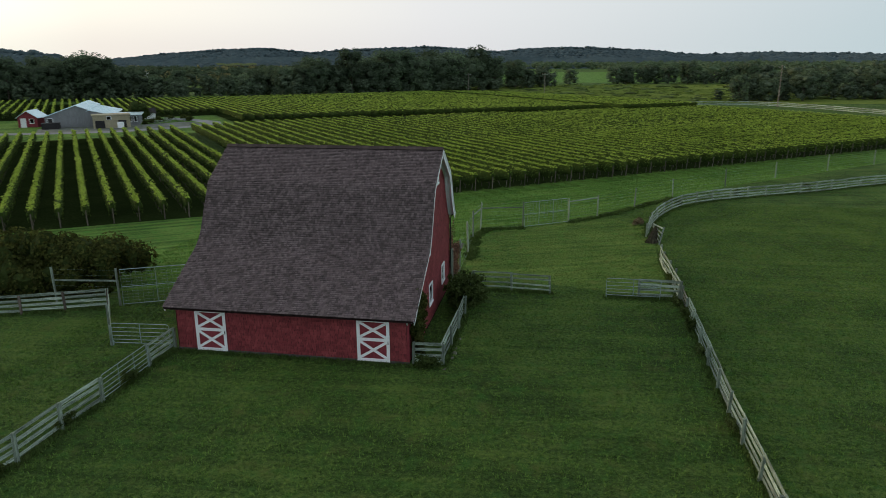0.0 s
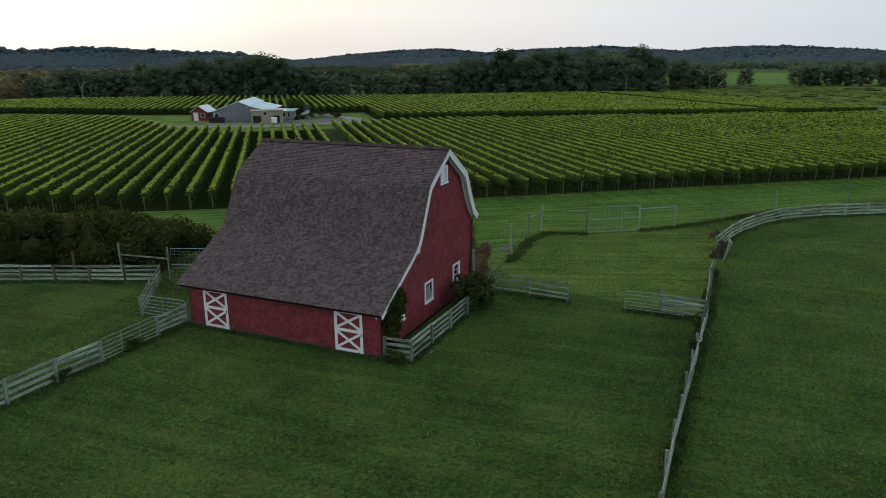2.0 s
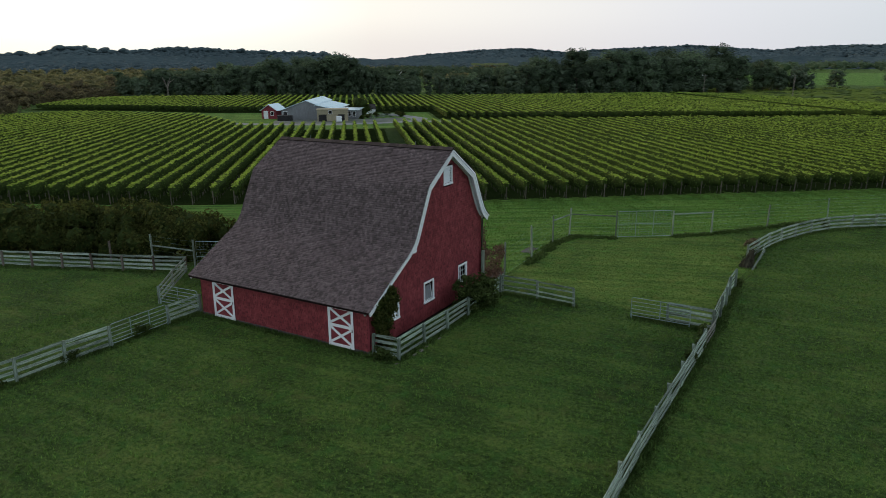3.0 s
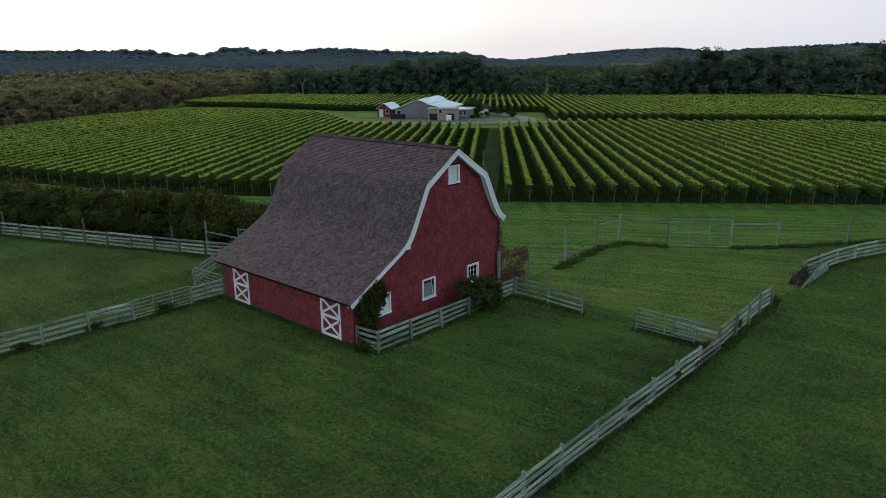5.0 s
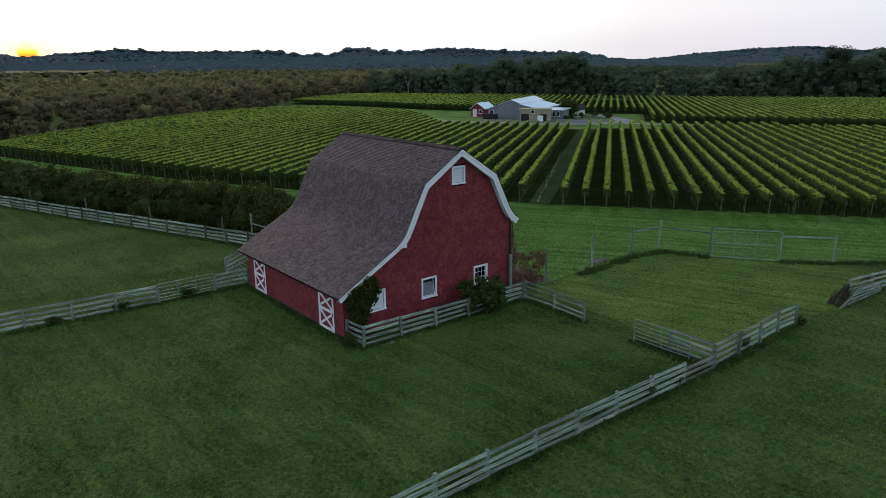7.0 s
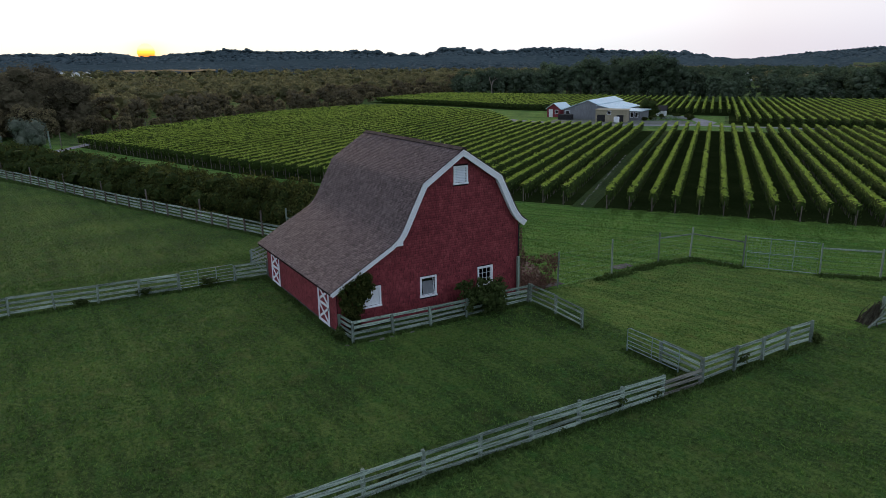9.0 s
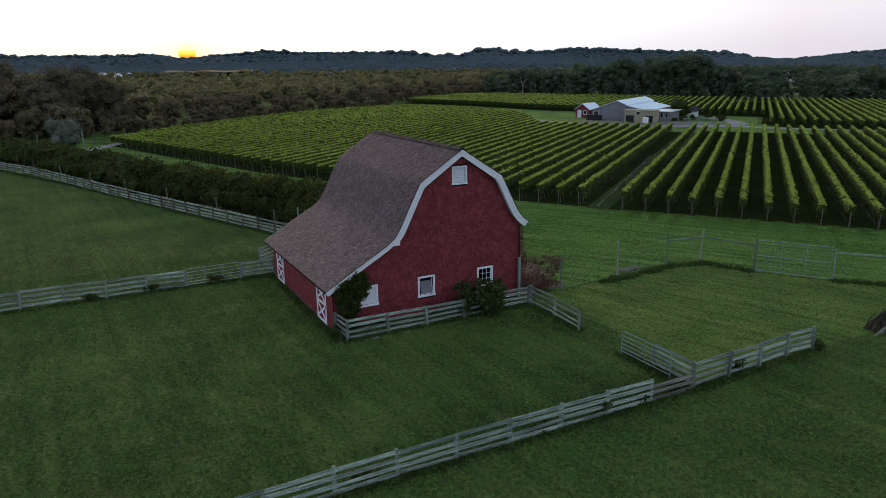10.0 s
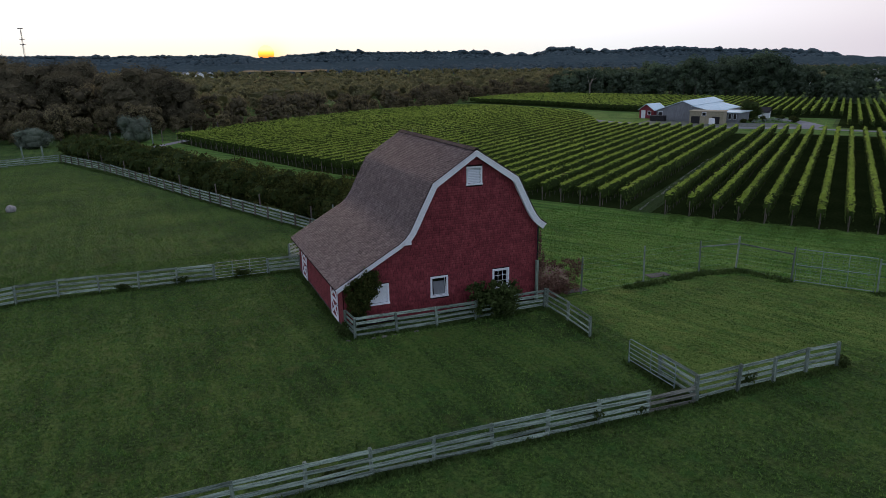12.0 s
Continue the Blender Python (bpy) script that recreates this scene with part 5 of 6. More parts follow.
def dead_tree(x, y):
    """A bleached dead tree that forks low."""
    root = thing("dead_tree", (x, y, 0), 25, "bare bleached grey dead tree before dark woods", "tree")
    part("trunk", tube(bmesh.new(), [(0, 0, -0.1), (0.1, 0, 2.2), (0.0, 0, 4.4)], [0.3, 0.24, 0.2], 7), M_DEADWOOD, root)
    for tip, mid in (((-1.9, 0.3, 9.2), (-0.9, 0.1, 6.6)), ((2.1, -0.2, 9.8), (1.1, 0.0, 6.9)), ((0.5, 0.4, 7.6), (0.3, 0.2, 6.0)), ((3.3, 0.3, 8.0), (1.9, 0.1, 7.2))):
        part("limb", tube(bmesh.new(), [(0, 0, 4.3) if abs(tip[0]) < 3 else (1.1, 0, 6.6), mid, tip], [0.18, 0.12, 0.04], 5), M_DEADWOOD, root)


dead_tree(-238, 204)
bush("silver_shrub", (-122.5, 17.8, 0), (3.5, 3.5, 3.2), "large rounded silver-grey shrub", leaf=M_SILVER, inner=M_SILVER, lobes=26, leaves=170, size=0.25, seed=8, inner_scale=0.88, lobe_size=(0.32, 0.5), reach=0.6)
bush("silver_shrub", (-121.5, 0.5, 0), (3.0, 4.0, 2.2), "rounded silver-grey shrub beside the fence", leaf=M_SILVER, inner=M_SILVER, lobes=26, leaves=170, size=0.25, seed=9, inner_scale=0.88, lobe_size=(0.32, 0.5), reach=0.6)


def woods(name, spots, label, heights, seed, leaf=M_WOODS, size=1.3, leaves=16, level=ICO1):
    """Far woodland: crowns past counting, joined."""
    r = np.random.default_rng(seed)
    pieces = []
    for x, y in spots:
        h = r.uniform(*heights)
        w = h * r.uniform(0.36, 0.56)
        close = math.hypot(x - 20, y - 15) < 330
        for k in range(2):
            c = np.array([x + r.normal() * w * 0.4, y + r.normal() * w * 0.4, h * (0.40 + 0.22 * k)])
            rad = np.array([w * 0.95, w * 0.95, h * 0.32]) * r.uniform(0.8, 1.1)
            pieces.append(lobe(c, rad * 0.72, r, level, rough=0.25))
            p, d = on_lobe(c, rad * 0.95, leaves * 3 if close else leaves * 2, r, -0.1)
            pieces.append(cards(p, d, size, r, 0.6))
    v, f = join(pieces)
    v[:, 2] = np.maximum(v[:, 2], -0.1)
    put(name, quick_mesh(name, v, f, leaf), None, None, label, "woods", "", "stuff")


def scatter(poly_fn, n, r, x0, x1, y0, y1):
    out = []
    while len(out) < n:
        x, y = r.uniform(x0, x1), r.uniform(y0, y1)
        if poly_fn(x, y):
            out.append((x, y))
    return out


def in_west(x, y):
    edge = np.interp(y, [-120, -60, 0, 24, 72, 128, 226, 300, 500], [-140, -150, -160, -166, -196, -238, -300, -300, -360])
    return x < edge


woods("west_woods", scatter(in_west, 1700, trand, -560, -140, -130, 420), "dark scrub woodland reaching to the horizon", (4.5, 8.5), 51, size=1.0, leaves=18)
woods("far_west_woods", scatter(lambda x, y: x < -480 or y > 380, 1300, trand, -1300, -150, -350, 900), "dark woodland in the distance", (6, 10.5), 52, size=2.0, leaves=6)
woods("north_woods", scatter(lambda x, y: math.degrees(math.atan2(-x, y)) > 38 or y > 420, 420, trand, -420, -60, 300, 640), "dark woodland behind the field edge", (8, 12), 53, leaf=M_TREE, size=1.3, leaves=24, level=ICO2)
woods("north_east_woods", scatter(lambda x, y: not (-45 < x < 70 and y < 850) and y > 430 + max(0, x) * 0.1, 900, trand, -150, 700, 430, 1200), "dark woodland across the meadow", (9, 13), 54, leaf=M_TREE, size=2.2, leaves=6)

# clumps at the meadow's edge
mid_trees = [tree_kind(h, w, 360 + i, group="meadow trees", lobes=9, leaves=80, size=0.58, label="dark green tree at the meadow's edge", low=0.02, level=ICO1) for i, (h, w) in enumerate(((9, 4.6), (7, 4.0), (11, 5.2)))]
spots = [(5, 430), (62, 262), (67, 268), (72, 262), (78, 270), (84, 264), (90, 274), (104, 280), (112, 276), (122, 284), (132, 280), (140, 290), (100, 288), (96, 300), (108, 296), (116, 292), (126, 300), (136, 296), (146, 300), (150, 290), (160, 300), (30, 432), (38, 436), (46, 432), (54, 438), (62, 434), (72, 430), (82, 436), (95, 432), (108, 436), (120, 430), (134, 436), (150, 430), (165, 436), (182, 430), (200, 436)]
plant(mid_trees, spots, trand, 0.85, 1.25)
spots = []
for k in range(70):
    x = trand.uniform(34, 240)
    spots.append((x, 436 + abs(trand.normal()) * 16 - 0.25 * max(0, x - 120), trand.uniform(0.6, 1.05)))
for k in range(34):
    x = trand.uniform(84, 180)
    spots.append((x, 318 - 0.22 * (x - 90) + abs(trand.normal()) * 12, trand.uniform(0.7, 1.1)))
for k in range(16):
    x = trand.uniform(54, 150)
    spots.append((x, 266 + 0.2 * (x - 54) + trand.normal() * 3, trand.uniform(0.35, 0.6)))
for k in range(14):
    spots.append((trand.uniform(-34, -4), trand.uniform(372, 400), trand.uniform(0.5, 1.0)))
thicket("meadow_thicket", mid_trees, spots, trand, "dark green thickets round the meadow")


# rough growth in the meadow: low shrubs, weeds and pale grass clumps past counting
pieces = {0: [], 1: []}
for k in range(900):
    a, q = radians(trand.uniform(-14, 26)), trand.uniform(250, 420)
    x, y = 6 + q * math.sin(a), q * math.cos(a)
    if E_DIR.x * x + E_DIR.y * y < 172 or y < 252 + 0.2 * x:
        continue
    w = trand.uniform(0.5, 2.2)
    spot = lobe((x, y, 0.0), (w * 1.6, w, w * trand.uniform(0.25, 0.55)), trand, rough=0.3)
    p, d = on_lobe((x, y, 0.1), np.array([w * 1.6, w, w * 0.5]), 14, trand, 0.0)
    leaves_here = cards(p, d, 0.5, trand, 0.6)
    pieces[k % 2] += [spot, leaves_here]
for k, (material, label) in enumerate(((M_MEADOWWEED, "low green weeds in the rough meadow"), (M_MEADOW, "pale grass clumps in the rough meadow"))):
    put("meadow_growth", quick_mesh("meadow_growth", *join(pieces[k]), material), None, None, label, "weeds", "", "stuff")


# ---- hills ----
def hills(name, radius, az, el, label, jag, seed, back=500.0):
    """A wooded ridge: a belt of ground rising to a crest whose height above the horizon is given along the azimuth."""
    bm = bmesh.new()
    r = random.Random(seed)
    rows = []
    n = 520
    a0, a1 = az[0], az[-1]
    for i in range(n + 1):
        a = a0 + (a1 - a0) * i / n
        e = float(np.interp(a, az, el))
        crest = max(2.0, 14.6 + radius * math.tan(radians(e)) - 9 * jag)
        crest += jag * 9 * noise.noise(Vector((a * 0.8, seed, 0)))
        dx, dy = math.sin(radians(a)), math.cos(radians(a))
        rows.append([bm.verts.new((15 + dx * q, 12 + dy * q, z)) for q, z in ((radius - 260, -1.0), (radius - 130, crest * 0.42), (radius - 40, crest * 0.84), (radius, crest), (radius + back, -1.0))])
    for r0, r1 in zip(rows, rows[1:]):
        for k in range(4):
            f = bm.faces.new((r0[k], r0[k + 1], r1[k + 1], r1[k]))
    bmesh.ops.recalc_face_normals(bm, faces=bm.faces)
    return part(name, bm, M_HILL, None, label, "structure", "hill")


def hill_woods(name, n, radius, az0, az1, height_at, label, seed, clumps=()):
    """Crowns that cover a far ridge, with taller clumps standing on its crest."""
    r = np.random.default_rng(seed)
    pieces = []

    def crown(a, q, z, w, tall, level=ICO1):
        pieces.append(lobe((15 + math.sin(radians(a)) * q, 12 + math.cos(radians(a)) * q, z), (w, w, w * tall), r, level, rough=0.1))

    for k in range(n):
        a = r.uniform(az0, az1)
        q = radius - r.uniform(0, 1) ** 1.1 * 252
        crown(a, q, height_at(a) * (1 - (radius - q) / 260), r.uniform(5.5, 11) * radius / 2600, r.uniform(0.5, 0.8))
    for a0, a1, step, size in clumps:
        for a in np.arange(a0, a1, step):
            a += r.normal() * step * 0.4
            swell = max(0.0, 0.45 + 1.5 * noise.noise(Vector((a * 1.7, seed, 2.0))))
            w = size * r.uniform(0.6, 1.15)
            crown(a, radius - r.uniform(0, 40), height_at(a) + size * (swell * r.uniform(0.3, 1.0) - 0.35), w, r.uniform(0.6, 0.9), ICO2)
    v, f = join(pieces)
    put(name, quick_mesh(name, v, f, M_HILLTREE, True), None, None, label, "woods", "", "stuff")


RIDGE_AZ = [-125, -97, -92, -87, -83.2, -82.1, -80.6, -79.5, -76.5, -75.2, -73, -67, -64.5, -62, -59.8, -58.7, -57.2, -56.3, -53.8, -51, -48, -44, -41, -39.5, -37.7, -36, -34, -31.5, -27, -23.8, -20.5, -17, -11, -5.5, -3.6, -0.6, 2, 6.2, 8.5, 10, 14.5, 22, 60]
RIDGE_EL = [0.9, 0.88, 0.86, 0.84, 0.95, 0.7, 0.7, 0.85, 1.02, 1.2, 1.02, 1.0, 0.97, 0.68, 0.65, 1.1, 1.2, 0.9, 0.86, 1.1, 0.95, 0.77, 0.7, 0.6, 0.27, 0.05, 0.25, 0.55, 0.87, 0.95, 0.62, 0.86, 1.05, 0.6, 0.82, 0.93, 0.88, 0.65, 0.4, 0.32, 0.43, 0.26, 0.3]
RISE_AZ = [-130, -100, -90, -84, -76, -66, -58, -48, -40, -30, -20, -10, 0, 10, 20, 40, 70]
RISE_EL = [0.5, 0.5, 0.35, 0.3, 0.45, 0.6, 0.8, 0.6, 0.4, 0.3, 0.5, 0.4, 0.3, 0.25, 0.1, 0.05, 0.2]
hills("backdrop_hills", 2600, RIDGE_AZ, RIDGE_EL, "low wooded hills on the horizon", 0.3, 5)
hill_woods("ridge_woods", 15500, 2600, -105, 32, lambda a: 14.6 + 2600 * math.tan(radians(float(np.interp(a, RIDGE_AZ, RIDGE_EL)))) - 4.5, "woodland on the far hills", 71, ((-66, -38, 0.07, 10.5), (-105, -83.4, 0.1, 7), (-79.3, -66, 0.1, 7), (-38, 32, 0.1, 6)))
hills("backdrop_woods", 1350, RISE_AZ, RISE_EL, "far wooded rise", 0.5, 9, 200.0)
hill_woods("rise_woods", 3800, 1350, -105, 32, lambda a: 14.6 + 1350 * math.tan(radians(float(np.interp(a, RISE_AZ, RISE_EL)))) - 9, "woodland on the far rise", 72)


def slope_field(name, az0, az1, low, high, r0, r1, label, material=M_MEADOW):
    """A pale field on a far slope, between two bearings and two heights of view."""
    bm = bmesh.new()
    last = None
    for k in range(13):
        a = radians(az0 + (az1 - az0) * k / 12)
        wave = 0.03 * math.sin(k * 1.3)
        cur = [bm.verts.new((22 + q * math.sin(a), 16 + q * math.cos(a), 14.6 + q * math.tan(radians(e + wave)))) for q, e in ((r0, low), (r1, high))]
        if last:
            bm.faces.new((last[0], cur[0], cur[1], last[1]))
        last = cur
    bmesh.ops.recalc_face_normals(bm, faces=bm.faces)
    return part(name, bm, material, None, label, "structure", "field")


slope_field("far_field_north", -28.6, -25.6, -0.36, -0.20, 1090, 1180, "pale green field on the far slope", M_MEADOWWEED)
slope_field("far_field_west", -83.0, -76.4, -0.43, -0.31, 1060, 1150, "pale tan field below the western hills", M_STUBBLE)

# the setting sun
bm = bmesh.new()
bmesh.ops.create_icosphere(bm, subdivisions=3, radius=39.0)
sun_ob = part("setting_sun", bm, M_SUN, None, "orange setting sun on the hilltop", "structure", "sun")
sun_ob.matrix_basis = pose(15 + 3600 * math.sin(radians(SUN_AZ)), 12 + 3600 * math.cos(radians(SUN_AZ)), 14.6 + 3600 * math.tan(radians(0.98)))


# ---- farm buildings beyond the vines ----
def gable_block(name, loc, rz, w0, w1, depth, eave0, eave1, peak, label, category, wall, roof_mat, over=0.35, extra=None):
    """A building with a ridge along y: walls from x = -w0 to w1, eaves at two heights, a peak at x = 0."""
    root = thing(name, loc, rz, label, category)
    bm = bmesh.new()
    prof = [(-w0, 0), (w1, 0), (w1, eave1), (0, peak), (-w0, eave0)]
    rows = [[bm.verts.new((x, y, z)) for x, z in prof] for y in (0, depth)]
    bm.faces.new(rows[0]); bm.faces.new(rows[1][::-1])
    for k in range(5):
        bm.faces.new((rows[0][k], rows[1][k], rows[1][(k + 1) % 5], rows[0][(k + 1) % 5]))
    bmesh.ops.recalc_face_normals(bm, faces=bm.faces)
    part("wall", bm, wall, root)
    bm = bmesh.new()
    for x0, z0 in ((-w0, eave0), (w1, eave1)):
        slope = (peak - z0) / abs(x0)
        xe = x0 + math.copysign(over, x0); ze = z0 - slope * over
        vs = [bm.verts.new(p) for p in ((0, -over, peak + 0.03), (xe, -over, ze + 0.03), (xe, depth + over, ze + 0.03), (0, depth + over, peak + 0.03))]
        f = bm.faces.new(vs)
        top = [bm.verts.new(v.co + Vector((0, 0, 0.12))) for v in vs]
        bm.faces.new(top[::-1])
        for k in range(4):
            bm.faces.new((vs[k], vs[(k + 1) % 4], top[(k + 1) % 4], top[k]))
    bmesh.ops.recalc_face_normals(bm, faces=bm.faces)
    rf = part("roof", bm, roof_mat, root)
    for k in range(int(depth / 0.9)):
        for x0, z0 in ((-w0, eave0), (w1, eave1)):
            slope = (peak - z0) / abs(x0)
            xe = x0 + math.copysign(over, x0); ze = z0 - slope * over
            part("seam", beam(bmesh.new(), (0, k * 0.9, peak + 0.16), (xe, k * 0.9, ze + 0.16), 0.05, 0.04), roof_mat, rf)
    return root


def opening(root, x0, x1, z0, z1, y=-0.03, material=None, name="window", frame=True):
    w = part(name, boxed(x0, y, z0, x1, y + 0.04, z1), material or M_GLASS, root)
    if frame:
        for a in ((x0 - 0.1, z0 - 0.1, x0, z1 + 0.1), (x1, z0 - 0.1, x1 + 0.1, z1 + 0.1), (x0, z1, x1, z1 + 0.1), (x0, z0 - 0.1, x1, z0)):
            part("frame", boxed(a[0], y - 0.03, a[1], a[2], y + 0.02, a[3]), M_WHITE, w)
    return w


hx, hy = vine_xy(-1.0, 181.5)
winery = gable_block("farm_building", (hx, hy, 0), 29.3, 6.6, 2.4, 24.0, 2.45, 3.9, 4.85, "grey board farm building with pale metal roof", "building", M_GREYWALL, M_METALROOF)
for k in range(8):
    part("batten", boxed(-6.0 + k * 1.05, -0.05, 0.2, -5.93 + k * 1.05, -0.004, 2.6), M_GREYWALL, winery)
opening(winery, -6.1, -5.0, 0.4, 2.1, material=M_DARK, name="door")
lx, ly = hx + 2.45 * math.cos(radians(29.3)), hy + 2.45 * math.sin(radians(29.3))
gable_block("lean_to", (lx, ly, 0), 29.3, 0.05, 5.4, 22.0, 3.65, 2.5, 3.7, "grey lean-to with pale metal roof", "building", M_GREYWALL, M_METALROOF, over=0.25)
tx, ty = vine_xy(2.2, 174.8)
tan_house = thing("tan_outbuilding", (tx, ty, 0), 36.9, "low tan flat-roofed outbuilding with dark doors", "building")
part("wall", boxed(0, 0, 0, 7.7, 4.6, 2.85), M_TAN, tan_house)
part("roof", boxed(-0.2, -0.2, 2.85, 7.9, 4.8, 3.05), M_TAN, tan_house)
for a, b in ((0.4, 2.4), (5.2, 6.9)):
    part("door", boxed(a, -0.04, 0.05, b, 0.0, 1.75), M_DARK, tan_house, "dark garage door")
opening(tan_house, 2.9, 3.7, 1.95, 2.65)
part("beam", boxed(0.0, -0.06, 1.8, 7.7, -0.004, 1.92), M_TAN, tan_house)
ex, ey = vine_xy(7.4, 182.0)
ext = thing("side_wing", (ex, ey, 0), 29.3, "grey side wing with white flat roof edge", "building")
part("wall", boxed(0, 0, 0, 5.0, 9.0, 2.3), M_GREYWALL, ext)
part("roof", boxed(-2.0, -0.6, 2.3, 5.6, 9.4, 2.46), M_METALROOF, ext)
for a in (2.6, 3.8):
    opening(ext, a, a + 0.6, 0.8, 2.0)
sx, sy = vine_xy(-11.2, 186.5)
shed = gable_block("red_shed", (sx, sy, 0), 20.0, 2.1, 2.1, 6.0, 2.3, 2.3, 3.7, "small red shed with white metal roof", "shed", M_REDBOARD, M_METALROOF)
opening(shed, -1.4, -0.4, 0.1, 2.0, material=M_WHITE, name="door")
opening(shed, 0.5, 1.3, 1.0, 1.9)
bush("yard_tree", (*vine_xy(13.6, 194), 0), (2.9, 2.9, 2.7), "dark round yard tree beside the buildings", lobes=22, leaves=90, size=0.34, seed=21, category="tree")
for k, (ss, dd) in enumerate(((13.6, 181.5), (15.2, 184.0), (20.4, 193), (23.6, 190), (24.4, 186.6), (17.4, 187.0))):
    bush("garden_bush", (*vine_xy(ss, dd), 0), (1.1, 1.1, 0.75), "low clipped garden bush by the gravel drive", lobes=5, leaves=50, size=0.3, seed=30 + k)
kx, ky = vine_xy(17.4, 199)
gable_block("garden_shed", (kx, ky, 0), 126.9, 1.5, 1.5, 2.6, 1.6, 1.6, 2.7, "small white garden shed with a dark roof", "shed", M_WHITE, M_DARK, over=0.2)
cx, cy = vine_xy(-8.2, 178.5)


def picnic_table(s, d, turn):
    """A plank table with two benches on splayed legs."""
    x, y = vine_xy(s, d)
    root = thing("picnic_table", (x, y, 0), turn, "weathered grey wooden picnic table with fixed benches", "table", "patio tables")
    part("tabletop", boxed(-0.95, -0.38, 0.72, 0.95, 0.38, 0.77, bevel=0.01), M_POST, root)
    for q in (-0.72, 0.72):
        part("bench", boxed(-0.95, q - 0.14, 0.42, 0.95, q + 0.14, 0.46, bevel=0.01), M_POST, root)
    for q in (-0.65, 0.65):
        part("crossbar", boxed(q - 0.03, -0.8, 0.36, q + 0.03, 0.8, 0.415), M_POST, root)
        for k in (-1, 1):
            part("leg", beam(bmesh.new(), (q, k * 0.62, 0.0), (q, k * 0.22, 0.72), 0.05, 0.09, (1, 0, 0)), M_POST, root)
    return root


first_table = picnic_table(16.4, 181.2, 20.0)
for ss, dd, turn in ((18.6, 183.6, 65.0), (20.6, 187.4, 10.0), (22.2, 185.0, 40.0), (18.8, 190.0, 80.0)):
    tx, ty = vine_xy(ss, dd)
    copy_thing(first_table, pose(tx, ty, 0, 0, 0, turn))
crate = thing("dark_bin", (cx, cy, 0), 30, "dark steel bin beside the farm building", "bin")
part("body", boxed(0, 0, 0, 3.6, 1.8, 1.3, bevel=0.05), M_DARK, crate)
part("lid", boxed(-0.05, -0.05, 1.3, 3.65, 1.85, 1.38), M_DARK, crate)
wx, wy = vine_xy(7.0, 172.6)
tank = thing("white_tank", (wx, wy, 0), 0, "white plastic tank in a cage", "tank")
part("body", boxed(0, 0, 0.12, 1.1, 1.0, 1.5, bevel=0.08), M_WHITE, tank)
part("pallet", boxed(-0.03, -0.03, 0, 1.13, 1.03, 0.12), M_POST, tank)


def ribbon(name, pts, width, z, material, label):
    bm = bmesh.new()
    last = None
    for i, (x, y) in enumerate(pts):
        a, b = pts[max(i - 1, 0)], pts[min(i + 1, len(pts) - 1)]
        d = Vector((b[0] - a[0], b[1] - a[1])).normalized()
        w = width / 2 * (1 + 0.12 * math.sin(i * 2.1))
        cur = (bm.verts.new((x - d.y * w, y + d.x * w, z)), bm.verts.new((x + d.y * w, y - d.x * w, z)))
        if last:
            bm.faces.new((last[0], last[1], cur[1], cur[0]))
        last = cur
    bmesh.ops.recalc_face_normals(bm, faces=bm.faces)
    return part(name, bm, material, None, label, "structure", "road")


ribbon("gravel_drive", [vine_xy(*p) for p in ((-26, 178), (-16, 171), (-4, 167.2), (6, 165.6), (16, 167.5), (23, 169.5), (28, 174), (28.5, 180), (26.6, 186), (23.5, 192), (20.5, 198))], 4.2, 0.034, M_GRAVEL, "pale gravel drive round the farm buildings")
sheet("gravel_yard", [vine_xy(*p) for p in ((-9, 171), (-4, 168.4), (8, 166.8), (20, 169), (25.5, 173.5), (25.5, 180), (22, 184), (13, 181), (9, 184), (-6, 184.5), (-9, 180))], 0.031, M_YARD, "grey gravel and worn grass before the farm buildings", "ground")
ribbon("gravel_spur", [vine_xy(*p) for p in ((27, 171.5), (34, 169.5), (46, 168.5), (62, 169))], 3.0, 0.03, M_GRAVEL, "narrow gravel track along the vines")
ribbon("gravel_lane", [(-104, 15.5), (-110, 19.6), (-116, 23.8), (-123, 28), (-131, 31)], 2.3, 0.03, M_GRAVEL, "pale gravel lane at the vineyard corner")
for x, y, w, d in ((-6.4, 46.1, 0.7, 1.8), (-6.95, 53.3, 0.85, 1.7)):
    part("concrete_slab", boxed(x - w / 2, y - d / 2, 0.0, x + w / 2, y + d / 2, 0.05, bevel=0.02), M_CONC, None, "small weathered concrete slab in the grass", "", "slab")

sheet("bare_earth", [(-6.2, 43.4), (-6.3, 45.0), (-7.2, 45.6), (-7.9, 46.6), (-9.0, 47.3), (-10.2, 48.0), (-11.6, 48.3), (-12.8, 47.6), (-12.4, 46.2), (-11.0, 45.2), (-9.6, 44.2), (-8.2, 43.5)], 0.018, M_EARTH, "bare brown earth behind the barn corner", "ground")


def edge_stone(x, y, size, turn, k):
    """A flat stone sunk in the grass."""
    r = random.Random(k)
    bm = bmesh.new()
    bmesh.ops.create_icosphere(bm, subdivisions=2, radius=1.0)
    for v in bm.verts:
        v.co = Vector((v.co.x * size, v.co.y * size * 0.6, v.co.z * size * 0.34)) * r.uniform(0.88, 1.1)
    stone = part("stone", bm, M_EDGESTONE, None, "flat mossy grey stone in the grass beside the fence", "", "stone")
    stone.matrix_basis = pose(x, y, size * 0.02, 0, 0, turn)


for k, (x, y, size, turn) in enumerate(((-4.2, 30.2, 0.13, 60), (-4.02, 31.6, 0.15, 80), (-4.0, 32.2, 0.2, 100), (-4.02, 32.8, 0.12, 70), (-4.0, 34.1, 0.15, 95))):
    edge_stone(x, y, size, turn, k)


